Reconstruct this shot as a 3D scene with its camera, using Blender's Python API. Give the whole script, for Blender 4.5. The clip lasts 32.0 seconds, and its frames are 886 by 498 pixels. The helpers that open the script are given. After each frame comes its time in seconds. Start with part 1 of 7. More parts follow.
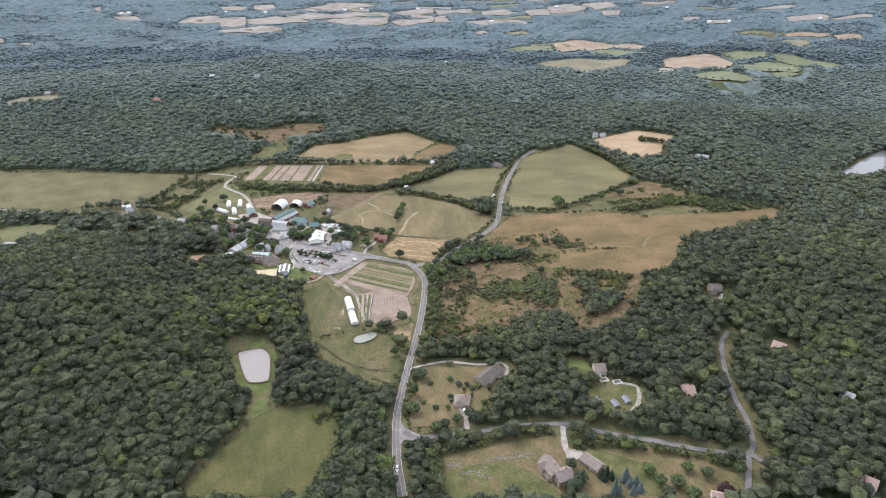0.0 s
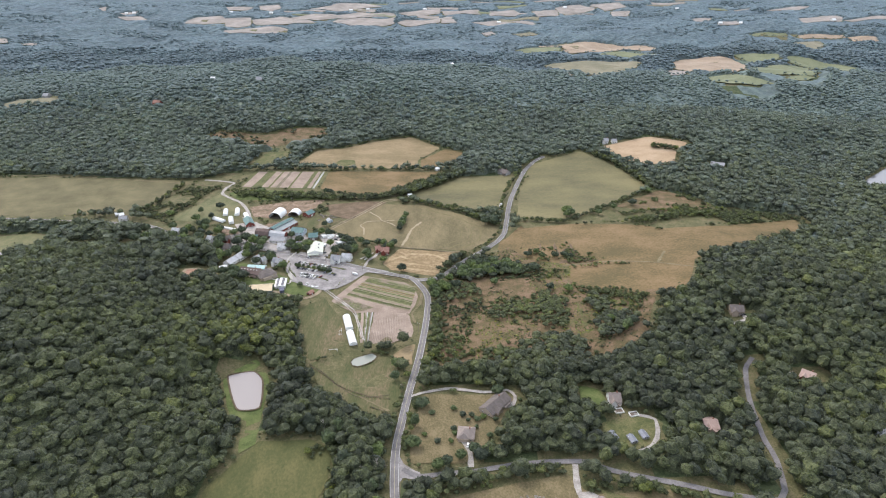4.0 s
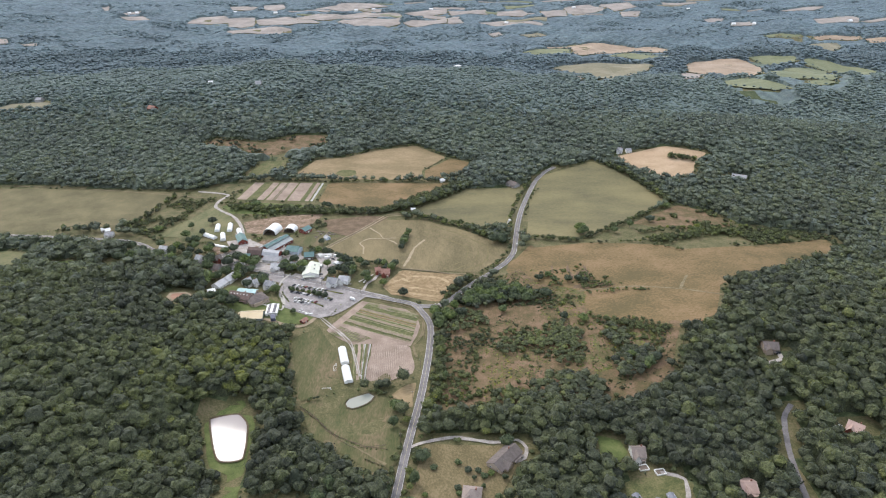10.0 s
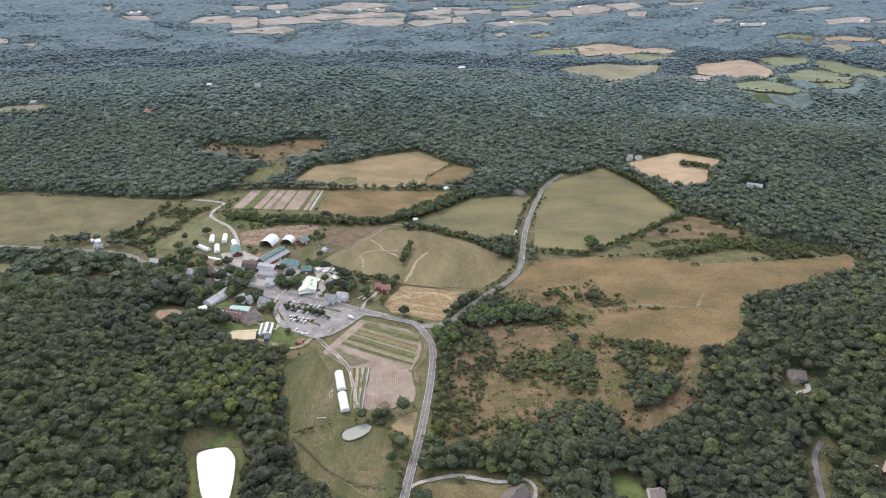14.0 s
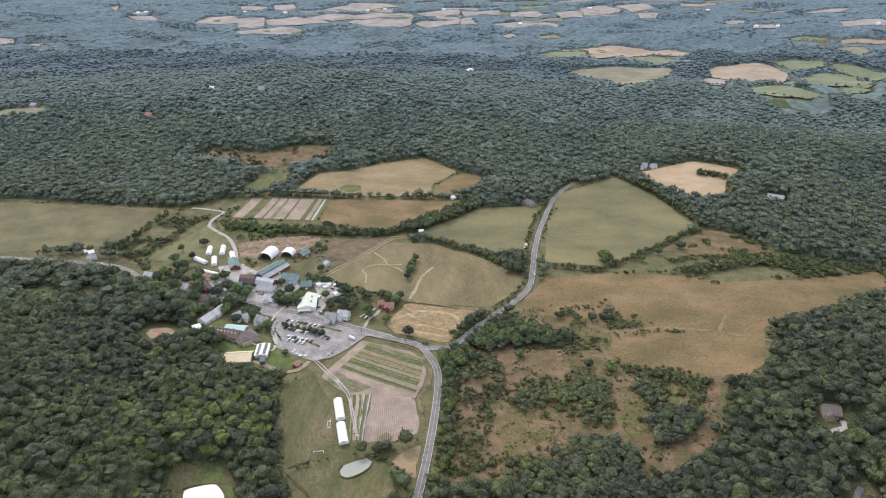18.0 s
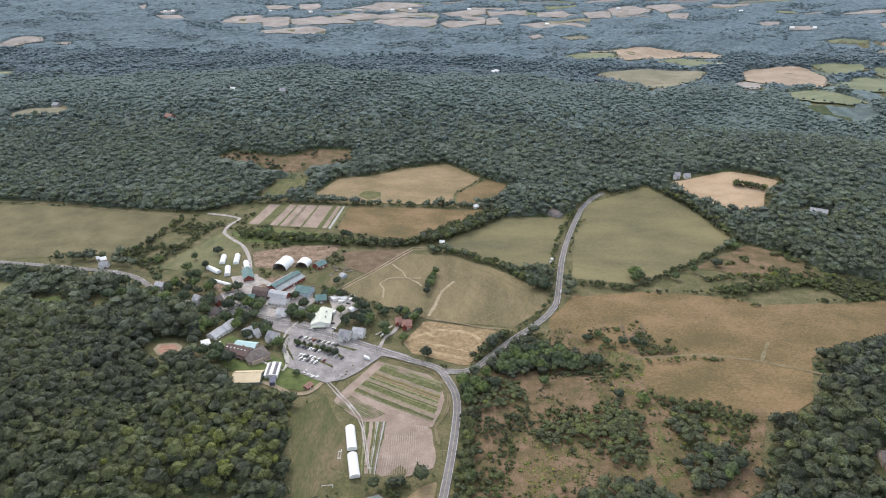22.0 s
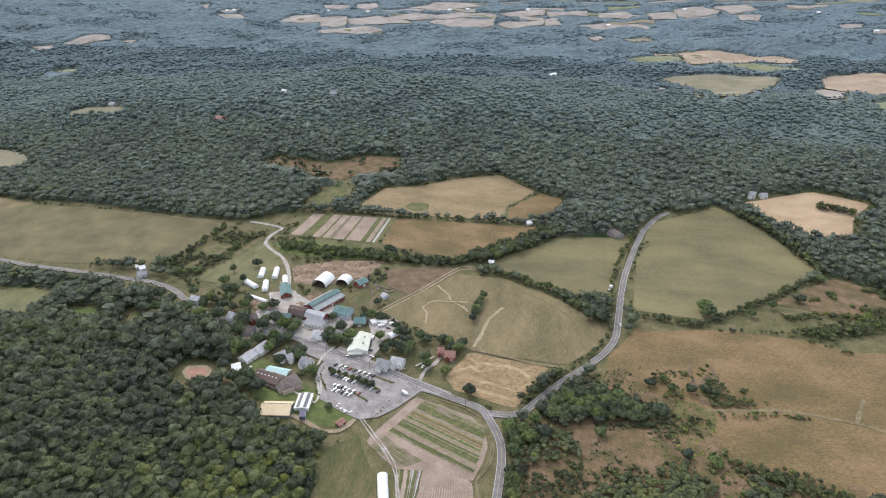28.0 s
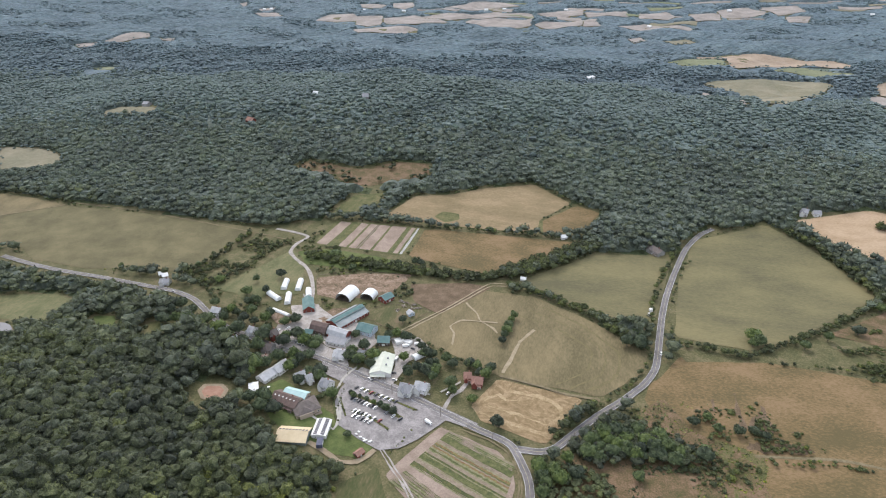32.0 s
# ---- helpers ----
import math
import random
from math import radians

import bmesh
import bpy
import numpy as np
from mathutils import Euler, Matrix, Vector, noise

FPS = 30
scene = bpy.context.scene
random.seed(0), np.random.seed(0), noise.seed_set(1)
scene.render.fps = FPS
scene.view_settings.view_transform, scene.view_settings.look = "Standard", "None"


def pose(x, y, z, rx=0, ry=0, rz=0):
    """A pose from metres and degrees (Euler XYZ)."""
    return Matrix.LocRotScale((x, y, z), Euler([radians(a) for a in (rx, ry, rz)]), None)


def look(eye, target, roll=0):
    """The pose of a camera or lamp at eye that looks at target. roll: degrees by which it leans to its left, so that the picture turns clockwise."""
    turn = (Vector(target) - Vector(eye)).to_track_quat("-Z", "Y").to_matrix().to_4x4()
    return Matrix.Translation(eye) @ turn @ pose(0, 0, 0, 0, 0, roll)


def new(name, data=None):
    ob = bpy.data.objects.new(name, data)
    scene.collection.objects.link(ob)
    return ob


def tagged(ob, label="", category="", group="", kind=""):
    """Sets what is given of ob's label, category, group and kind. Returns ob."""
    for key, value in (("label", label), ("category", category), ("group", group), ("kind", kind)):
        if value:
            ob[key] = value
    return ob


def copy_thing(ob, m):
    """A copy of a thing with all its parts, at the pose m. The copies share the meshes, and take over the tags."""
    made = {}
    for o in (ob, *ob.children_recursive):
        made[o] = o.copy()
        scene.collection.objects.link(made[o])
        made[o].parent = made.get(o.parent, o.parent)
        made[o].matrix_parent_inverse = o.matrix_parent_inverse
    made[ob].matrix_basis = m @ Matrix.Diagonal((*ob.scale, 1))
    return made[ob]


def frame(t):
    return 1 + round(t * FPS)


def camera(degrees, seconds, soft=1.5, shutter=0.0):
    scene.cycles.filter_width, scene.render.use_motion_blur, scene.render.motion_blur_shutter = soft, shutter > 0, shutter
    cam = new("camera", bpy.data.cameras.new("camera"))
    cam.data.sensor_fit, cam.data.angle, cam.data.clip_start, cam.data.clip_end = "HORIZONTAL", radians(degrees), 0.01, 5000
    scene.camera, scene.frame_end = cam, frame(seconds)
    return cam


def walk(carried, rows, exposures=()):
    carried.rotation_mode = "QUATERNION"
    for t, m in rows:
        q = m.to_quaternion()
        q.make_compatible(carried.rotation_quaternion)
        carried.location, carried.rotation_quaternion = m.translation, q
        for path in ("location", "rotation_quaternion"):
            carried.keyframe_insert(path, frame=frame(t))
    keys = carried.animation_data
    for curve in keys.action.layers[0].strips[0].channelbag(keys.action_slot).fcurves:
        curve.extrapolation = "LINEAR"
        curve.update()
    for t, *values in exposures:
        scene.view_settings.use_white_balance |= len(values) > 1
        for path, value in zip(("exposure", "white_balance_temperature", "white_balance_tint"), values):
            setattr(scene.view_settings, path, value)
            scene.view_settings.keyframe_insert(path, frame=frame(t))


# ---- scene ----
# camera: a drone flying level and straight, then turning slowly to its left
cam = camera(71.44, 32.0, soft=1.1)
FLIGHT = [  # seconds, x, y, z, yaw, pitch, lean
    (0, 0.1, -0.1, 320.3, 0.00, -25.27, 0.61),
    (0.5, 0.4, 4.7, 320.0, 0.14, -25.24, 0.62),
    (1, 0.7, 9.6, 319.7, 0.22, -25.20, 0.65),
    (1.5, 1.0, 14.4, 319.5, 0.33, -25.19, 0.65),
    (2, 1.2, 19.2, 319.4, 0.44, -25.20, 0.62),
    (2.5, 1.5, 24.0, 319.3, 0.51, -25.21, 0.60),
    (3, 1.7, 28.7, 319.2, 0.54, -25.21, 0.58),
    (3.5, 1.8, 33.5, 319.2, 0.57, -25.23, 0.56),
    (5.5, 2.4, 52.5, 319.4, 0.71, -25.25, 0.54),
    (6, 2.5, 57.3, 319.5, 0.74, -25.27, 0.54),
    (6.5, 2.6, 62.0, 319.7, 0.76, -25.28, 0.54),
    (7, 2.6, 66.7, 319.8, 0.78, -25.29, 0.54),
    (7.5, 2.7, 71.5, 320.0, 0.81, -25.29, 0.53),
    (8, 2.7, 76.2, 320.1, 0.88, -25.30, 0.53),
    (8.5, 2.8, 80.9, 320.3, 0.96, -25.31, 0.54),
    (9, 2.8, 85.6, 320.5, 1.05, -25.31, 0.57),
    (9.5, 2.8, 90.3, 320.7, 1.13, -25.32, 0.58),
    (10, 2.8, 95.0, 320.9, 1.20, -25.32, 0.56),
    (10.5, 2.8, 99.6, 321.0, 1.27, -25.34, 0.53),
    (11, 2.8, 104.3, 321.2, 1.34, -25.35, 0.52),
    (11.5, 2.7, 109.0, 321.4, 1.39, -25.36, 0.53),
    (12, 2.7, 113.7, 321.6, 1.43, -25.37, 0.55),
    (12.5, 2.6, 118.3, 321.7, 1.47, -25.39, 0.54),
    (13, 2.6, 123.0, 321.9, 1.51, -25.40, 0.53),
    (13.5, 2.5, 127.6, 322.0, 1.54, -25.40, 0.53),
    (14, 2.4, 132.2, 322.1, 1.57, -25.40, 0.52),
    (14.5, 2.4, 136.9, 322.3, 1.59, -25.41, 0.47),
    (16.5, 2.0, 155.3, 322.6, 1.78, -25.41, 0.46),
    (17, 1.8, 159.9, 322.7, 1.96, -25.40, 0.45),
    (17.5, 1.7, 164.5, 322.7, 2.11, -25.39, 0.44),
    (18, 1.6, 169.1, 322.8, 2.27, -25.39, 0.44),
    (18.5, 1.4, 173.7, 322.8, 2.48, -25.39, 0.44),
    (19, 1.2, 178.2, 322.8, 2.78, -25.40, 0.44),
    (19.5, 1.1, 182.8, 322.8, 3.12, -25.41, 0.44),
    (20, 0.9, 187.3, 322.8, 3.45, -25.42, 0.42),
    (20.5, 0.7, 191.9, 322.8, 3.73, -25.43, 0.41),
    (21, 0.5, 196.4, 322.8, 3.98, -25.43, 0.41),
    (21.5, 0.3, 200.9, 322.8, 4.23, -25.44, 0.42),
    (22, 0.0, 205.5, 322.8, 4.48, -25.44, 0.42),
    (22.5, -0.2, 210.0, 322.8, 4.75, -25.45, 0.42),
    (23, -0.5, 214.5, 322.8, 5.03, -25.45, 0.45),
    (23.5, -0.8, 219.0, 322.8, 5.38, -25.45, 0.48),
    (24, -1.1, 223.4, 322.8, 5.84, -25.45, 0.49),
    (24.5, -1.4, 227.9, 322.8, 6.35, -25.45, 0.50),
    (25, -1.8, 232.4, 322.8, 6.85, -25.46, 0.51),
    (25.5, -2.1, 236.8, 322.8, 7.34, -25.47, 0.54),
    (27.5, -3.8, 254.5, 323.1, 9.20, -25.46, 0.59),
    (28, -4.3, 258.8, 323.2, 9.58, -25.46, 0.61),
    (28.5, -4.9, 263.2, 323.4, 9.99, -25.47, 0.63),
    (29, -5.4, 267.6, 323.6, 10.41, -25.47, 0.63),
    (29.5, -6.0, 271.9, 323.8, 10.83, -25.47, 0.63),
    (30, -6.6, 276.2, 324.1, 11.25, -25.49, 0.61),
    (30.5, -7.3, 280.5, 324.4, 11.68, -25.50, 0.60),
    (31, -8.0, 284.8, 324.8, 12.11, -25.51, 0.59),
    (31.5, -8.7, 289.1, 325.2, 12.47, -25.53, 0.58),
    (32, -9.5, 293.4, 325.7, 12.73, -25.54, 0.55),
]
walk(cam, [(t, pose(x, y, z, 0, 0, yaw) @ pose(0, 0, 0, 90 + pitch, 0, 0) @ pose(0, 0, 0, 0, 0, -lean)) for t, x, y, z, yaw, pitch, lean in FLIGHT], exposures=[(0, 0.22), (12, 0.11), (22, 0.04), (32, 0.02)])

# ---- light: thin bright overcast, the veiled sun ahead and to the left ----
SUN_AZIMUTH, SUN_HEIGHT = -30.0, 45.0
world = bpy.data.worlds.new("overcast_sky")
scene.world = world
world.use_nodes = True
wn = world.node_tree.nodes
sky = wn.new("ShaderNodeTexSky")
sky.sky_type = "NISHITA"
sky.sun_disc = False
sky.sun_elevation, sky.sun_rotation = radians(SUN_HEIGHT), radians(SUN_AZIMUTH)
sky.air_density, sky.dust_density, sky.ozone_density = 1.0, 3.0, 1.0
soft_sky = wn.new("ShaderNodeMixRGB")
soft_sky.inputs["Fac"].default_value = 0.55
soft_sky.inputs["Color2"].default_value = (6.25, 6.5, 7.05, 1)
world.node_tree.links.new(sky.outputs["Color"], soft_sky.inputs["Color1"])
world.node_tree.links.new(soft_sky.outputs["Color"], wn["Background"].inputs["Color"])
wn["Background"].inputs["Strength"].default_value = 0.24
sun = new("sun", bpy.data.lights.new("sun", "SUN"))
sun.data.energy, sun.data.angle, sun.data.color = 1.4, radians(14), (1.0, 0.965, 0.93)
sun_way = Vector((math.sin(radians(SUN_AZIMUTH)) * math.cos(radians(SUN_HEIGHT)), math.cos(radians(SUN_AZIMUTH)) * math.cos(radians(SUN_HEIGHT)), math.sin(radians(SUN_HEIGHT))))
sun.matrix_world = look(sun_way * 900, (0, 0, 0))


# ---- materials ----
def surface(name, colours, size=4.0, fine=0.4, rough=0.9, bump=0.0, metal=0.0, tint="", stretch=(1, 1, 1), turn=0.0, through_light=0.0, grain=0.45, sheen=0.0, twist=0.0):
    """A material of two or three mottled colours: size is the metres of its blotches, fine those of its grain."""
    m = bpy.data.materials.new(name)
    m.use_nodes = True
    n, l = m.node_tree.nodes, m.node_tree.links
    b = n["Principled BSDF"]
    b.inputs["Roughness"].default_value, b.inputs["Metallic"].default_value = rough, metal
    b.inputs["Specular IOR Level"].default_value = 0.25
    # The blue-tinted sheen stands in for haze, strongest on the far woods.
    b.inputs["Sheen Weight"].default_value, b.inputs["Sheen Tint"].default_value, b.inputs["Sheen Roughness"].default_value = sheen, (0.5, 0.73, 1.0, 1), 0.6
    co = n.new("ShaderNodeTexCoord")
    mp = n.new("ShaderNodeMapping")
    mp.inputs["Scale"].default_value, mp.inputs["Rotation"].default_value = stretch, (0, 0, radians(turn))
    l.new(co.outputs["Object"], mp.inputs["Vector"])
    big, small = n.new("ShaderNodeTexNoise"), n.new("ShaderNodeTexNoise")
    for tex, s, d in ((big, size, 5), (small, fine, 3)):
        tex.inputs["Scale"].default_value, tex.inputs["Detail"].default_value = 1 / s, d
        tex.inputs["Roughness"].default_value, tex.inputs["Distortion"].default_value = 0.62, twist
        l.new(mp.outputs["Vector"], tex.inputs["Vector"])
    add = n.new("ShaderNodeMath")
    add.operation = "MULTIPLY_ADD"
    add.inputs[1].default_value = grain
    l.new(small.outputs["Fac"], add.inputs[0])
    sub = n.new("ShaderNodeMath")
    sub.operation = "SUBTRACT"
    sub.inputs[1].default_value = grain / 2
    l.new(big.outputs["Fac"], sub.inputs[0])
    l.new(sub.outputs[0], add.inputs[2])
    ramp = n.new("ShaderNodeValToRGB")
    ramp.color_ramp.elements[0].position, ramp.color_ramp.elements[1].position = 0.32, 0.68
    for e, c in zip(ramp.color_ramp.elements, (colours[0], colours[-1])):
        e.color = (*c, 1)
    if len(colours) == 3:
        ramp.color_ramp.elements.new(0.5).color = (*colours[1], 1)
    l.new(add.outputs[0], ramp.inputs["Fac"])
    out = ramp.outputs["Color"]
    if tint:
        at = n.new("ShaderNodeAttribute") if tint != "object" else n.new("ShaderNodeObjectInfo")
        if tint != "object":
            at.attribute_name = tint
        hsv = n.new("ShaderNodeHueSaturation")
        for key, lo, hi in (("Hue", 0.488, 0.512), ("Value", 0.62, 1.6), ("Saturation", 0.68, 1.25)):
            mr = n.new("ShaderNodeMapRange")
            mr.clamp = False
            mr.inputs["To Min"].default_value, mr.inputs["To Max"].default_value = (hi, lo) if key == "Hue" else (lo, hi)
            l.new(at.outputs["Fac" if tint != "object" else "Random"], mr.inputs["Value"])
            l.new(mr.outputs[0], hsv.inputs[key])
        l.new(out, hsv.inputs["Color"])
        out = hsv.outputs["Color"]
    l.new(out, b.inputs["Base Color"])
    if bump:
        bp = n.new("ShaderNodeBump")
        bp.inputs["Strength"].default_value, bp.inputs["Distance"].default_value = min(1, bump), max(1.0, bump) * fine * 0.5
        l.new(small.outputs["Fac"], bp.inputs["Height"])
        l.new(bp.outputs["Normal"], b.inputs["Normal"])
    if through_light:
        thin, mix = n.new("ShaderNodeBsdfTranslucent"), n.new("ShaderNodeMixShader")
        mix.inputs["Fac"].default_value = through_light
        l.new(out, thin.inputs["Color"])
        l.new(b.outputs["BSDF"], mix.inputs[1])
        l.new(thin.outputs["BSDF"], mix.inputs[2])
        l.new(mix.outputs[0], n["Material Output"].inputs["Surface"])
    return m


M_GROUND = surface("rough_ground", [(0.074, 0.078, 0.033), (0.114, 0.107, 0.05), (0.168, 0.14, 0.078)], 14, 1.6, bump=0.6, grain=0.9)
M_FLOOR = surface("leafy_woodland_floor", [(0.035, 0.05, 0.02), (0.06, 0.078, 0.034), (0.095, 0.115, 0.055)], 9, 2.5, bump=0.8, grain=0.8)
# Paler, bluer floor under far woods, in step with the haze in their leaves.
M_HAZED_FAR_FLOOR = surface("hazed_plain_floor", [(0.085, 0.115, 0.085), (0.11, 0.14, 0.108), (0.135, 0.165, 0.13)], 30, 7, bump=0.6, grain=0.6)
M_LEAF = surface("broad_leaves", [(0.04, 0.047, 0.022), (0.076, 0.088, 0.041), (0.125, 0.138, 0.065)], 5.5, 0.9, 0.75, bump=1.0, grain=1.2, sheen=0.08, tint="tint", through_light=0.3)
# Leaves beyond the near woods: haze painted in, paler and bluer with distance.
M_HAZED_LEAF_B = surface("hazed_valley_leaves", [(0.06, 0.071, 0.039), (0.108, 0.124, 0.068), (0.164, 0.181, 0.1)], 6, 1.0, 0.78, bump=1.0, grain=1.1, sheen=0.12, tint="tint", through_light=0.3)
M_HAZED_LEAF_C = surface("hazed_hill_leaves", [(0.079, 0.095, 0.061), (0.126, 0.149, 0.098), (0.18, 0.204, 0.134)], 9, 1.5, 0.78, bump=0.9, grain=0.9, sheen=0.2, tint="tint", through_light=0.3)
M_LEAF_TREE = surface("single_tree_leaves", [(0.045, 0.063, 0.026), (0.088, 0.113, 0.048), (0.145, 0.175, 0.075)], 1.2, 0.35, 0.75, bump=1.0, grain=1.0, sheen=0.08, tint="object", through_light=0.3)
# Ridge and plain leaves: base colours turned bluish to imitate haze.
M_HAZED_RIDGE_LEAF_B = surface("far_hazed_ridge_leaves", [(0.089, 0.118, 0.111), (0.119, 0.15, 0.143), (0.151, 0.185, 0.179)], 24, 4.5, 0.85, bump=0.6, sheen=0.34, grain=0.7, tint="tint", through_light=0.3)
M_HAZED_FAR_LEAF = surface("hazed_distant_leaves", [(0.088, 0.122, 0.12), (0.118, 0.155, 0.152), (0.15, 0.19, 0.185)], 45, 12.0, 0.9, bump=0.8, sheen=0.3, grain=0.9, tint="tint", through_light=0.3)
M_HAZED_RIDGE_LEAF = surface("hazed_ridge_leaves", [(0.097, 0.125, 0.095), (0.132, 0.165, 0.127), (0.173, 0.207, 0.162)], 16, 2.6, 0.8, bump=0.7, sheen=0.28, grain=0.7, tint="tint", through_light=0.3)
M_SHRUB = surface("shrub_leaves", [(0.058, 0.071, 0.031), (0.1, 0.118, 0.052), (0.155, 0.172, 0.08)], 4, 0.8, 0.8, bump=0.9, grain=1.0, tint="tint", through_light=0.3)
M_SPRUCE = surface("blue_spruce_needles", [(0.065, 0.09, 0.082), (0.12, 0.155, 0.145)], 2, 0.5, 0.8, bump=0.8)
M_DARK_CONIFER = surface("dark_needles", [(0.012, 0.025, 0.012), (0.028, 0.045, 0.022)], 2, 0.5, 0.8, bump=0.8)
M_PURPLE = surface("purple_leaves", [(0.03, 0.014, 0.02), (0.055, 0.025, 0.03)], 2, 0.6, 0.8, bump=0.8)
M_BARK = surface("grey_bark", [(0.09, 0.075, 0.06), (0.18, 0.16, 0.14)], 1, 0.2, 0.95)
M_ASPHALT = surface("worn_asphalt", [(0.184, 0.17, 0.166), (0.257, 0.238, 0.232), (0.338, 0.312, 0.305)], 8, 1.2, 0.85, grain=0.7)
M_ROAD = surface("grey_road_asphalt", [(0.135, 0.126, 0.127), (0.18, 0.168, 0.168), (0.235, 0.22, 0.22)], 8, 1.2, 0.85, grain=0.7)
M_GRAVEL = surface("pale_gravel", [(0.258, 0.233, 0.211), (0.345, 0.314, 0.288), (0.442, 0.407, 0.375)], 6, 0.9, 0.95, grain=0.8)
M_DIRT = surface("packed_dirt", [(0.24, 0.19, 0.13), (0.33, 0.27, 0.19)], 6, 0.9, 0.95)
M_TRACK = surface("pale_grass_track", [(0.135, 0.112, 0.064), (0.18, 0.149, 0.088), (0.23, 0.192, 0.118)], 5, 0.8, 0.95, grain=0.7)
M_PATH = surface("pale_worn_path", [(0.27, 0.22, 0.14), (0.36, 0.3, 0.21)], 4, 0.6, 0.95, grain=0.7)
M_LINE = surface("road_paint", [(0.42, 0.37, 0.24), (0.52, 0.46, 0.3)], 3, 0.5, 0.8)
M_WHITE_LINE = surface("white_road_paint", [(0.6, 0.6, 0.58), (0.7, 0.7, 0.68)], 3, 0.5, 0.8)
GRASS = {
    "olive": surface("olive_meadow", [(0.114, 0.097, 0.05), (0.162, 0.133, 0.072), (0.22, 0.174, 0.096)], 30, 1.6, bump=0.3, stretch=(1, 0.4, 1), turn=35, grain=0.6),
    "green": surface("green_meadow", [(0.087, 0.098, 0.042), (0.135, 0.135, 0.065), (0.197, 0.172, 0.092)], 26, 1.6, bump=0.3, stretch=(1, 0.5, 1), turn=-20, grain=0.6),
    "deep": surface("deep_green_grass", [(0.065, 0.072, 0.026), (0.088, 0.09, 0.034), (0.13, 0.118, 0.049)], 26, 1.6, bump=0.3, stretch=(1, 0.6, 1), turn=60, grain=0.6),
    "broad": surface("broad_field_grass", [(0.108, 0.1, 0.055), (0.153, 0.137, 0.07), (0.198, 0.172, 0.087)], 60, 2.0, bump=0.3, stretch=(0.5, 1, 1), turn=10, grain=0.45),
    "tan": surface("dry_tan_grass", [(0.106, 0.085, 0.039), (0.164, 0.116, 0.055), (0.225, 0.152, 0.083)], 36, 1.6, bump=0.3, stretch=(0.65, 1, 1), turn=12, grain=0.8),
    "hay": surface("cut_hay", [(0.165, 0.127, 0.068), (0.227, 0.172, 0.096), (0.301, 0.226, 0.135)], 34, 1.8, bump=0.3, stretch=(0.45, 1, 1), turn=-10, grain=0.5),
    "straw": surface("straw_stubble", [(0.304, 0.215, 0.131), (0.382, 0.277, 0.177), (0.45, 0.333, 0.224)], 26, 1.6, bump=0.3, stretch=(0.5, 1, 1), turn=20, grain=0.6),
    "paddock": surface("raked_paddock", [(0.17, 0.122, 0.064), (0.25, 0.178, 0.097), (0.35, 0.262, 0.16)], 16, 1.6, bump=0.3, grain=0.5, twist=3.5),
    "scrub": surface("dry_scrub_grass", [(0.078, 0.074, 0.03), (0.137, 0.097, 0.052), (0.215, 0.142, 0.093)], 13, 1.2, bump=0.5, grain=0.7),
    "soil": surface("tilled_soil", [(0.215, 0.165, 0.13), (0.275, 0.212, 0.17), (0.34, 0.268, 0.22)], 14, 1.2, bump=0.4, grain=0.6),
    "bare": surface("trampled_earth", [(0.085, 0.075, 0.04), (0.2, 0.135, 0.092), (0.33, 0.25, 0.19)], 9, 1.1, bump=0.4, grain=0.9, twist=1.0),
    "lawn": surface("mown_lawn", [(0.068, 0.08, 0.03), (0.108, 0.112, 0.045), (0.165, 0.145, 0.072)], 10, 1.1, bump=0.3, grain=0.9),
}

# Distant grasses: haze is mixed into their own pale colours and bluish sheen.
GRASS["pale"] = surface("hazed_pale_stubble", [(0.2, 0.172, 0.145), (0.265, 0.228, 0.195), (0.33, 0.288, 0.25)], 60, 6, bump=0.2, grain=0.5, sheen=0.06)
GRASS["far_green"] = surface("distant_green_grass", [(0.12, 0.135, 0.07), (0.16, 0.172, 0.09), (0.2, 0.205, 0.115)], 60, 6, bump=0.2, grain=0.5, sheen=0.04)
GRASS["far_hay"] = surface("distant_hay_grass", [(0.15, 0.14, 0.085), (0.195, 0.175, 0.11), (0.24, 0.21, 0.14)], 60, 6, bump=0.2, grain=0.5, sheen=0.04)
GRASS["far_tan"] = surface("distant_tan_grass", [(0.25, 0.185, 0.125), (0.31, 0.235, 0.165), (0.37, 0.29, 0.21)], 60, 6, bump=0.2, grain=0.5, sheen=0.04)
GRASS["pitch"] = surface("worn_pitch_grass", [(0.062, 0.074, 0.027), (0.1, 0.097, 0.044), (0.17, 0.13, 0.078)], 19, 1.4, bump=0.3, stretch=(1, 0.3, 1), turn=8, grain=0.6)
GRASS["knoll"] = surface("dark_dry_knoll_grass", [(0.096, 0.069, 0.042), (0.138, 0.098, 0.062), (0.186, 0.132, 0.091)], 11, 1.2, bump=0.4, grain=0.8)
GRASS["dry_lawn"] = surface("dry_lawn_grass", [(0.106, 0.09, 0.044), (0.149, 0.12, 0.062), (0.2, 0.157, 0.089)], 15, 1.3, bump=0.3, stretch=(1, 0.75, 1), turn=40, grain=0.9)
GRASS["meadow"] = surface("dry_meadow_grass", [(0.094, 0.084, 0.043), (0.128, 0.113, 0.058), (0.169, 0.144, 0.076)], 38, 1.5, bump=0.3, grain=0.5)
GRASS["bright"] = surface("bright_green_lawn", [(0.066, 0.088, 0.028), (0.098, 0.125, 0.04), (0.14, 0.155, 0.06)], 10, 1.1, bump=0.3, grain=0.6)
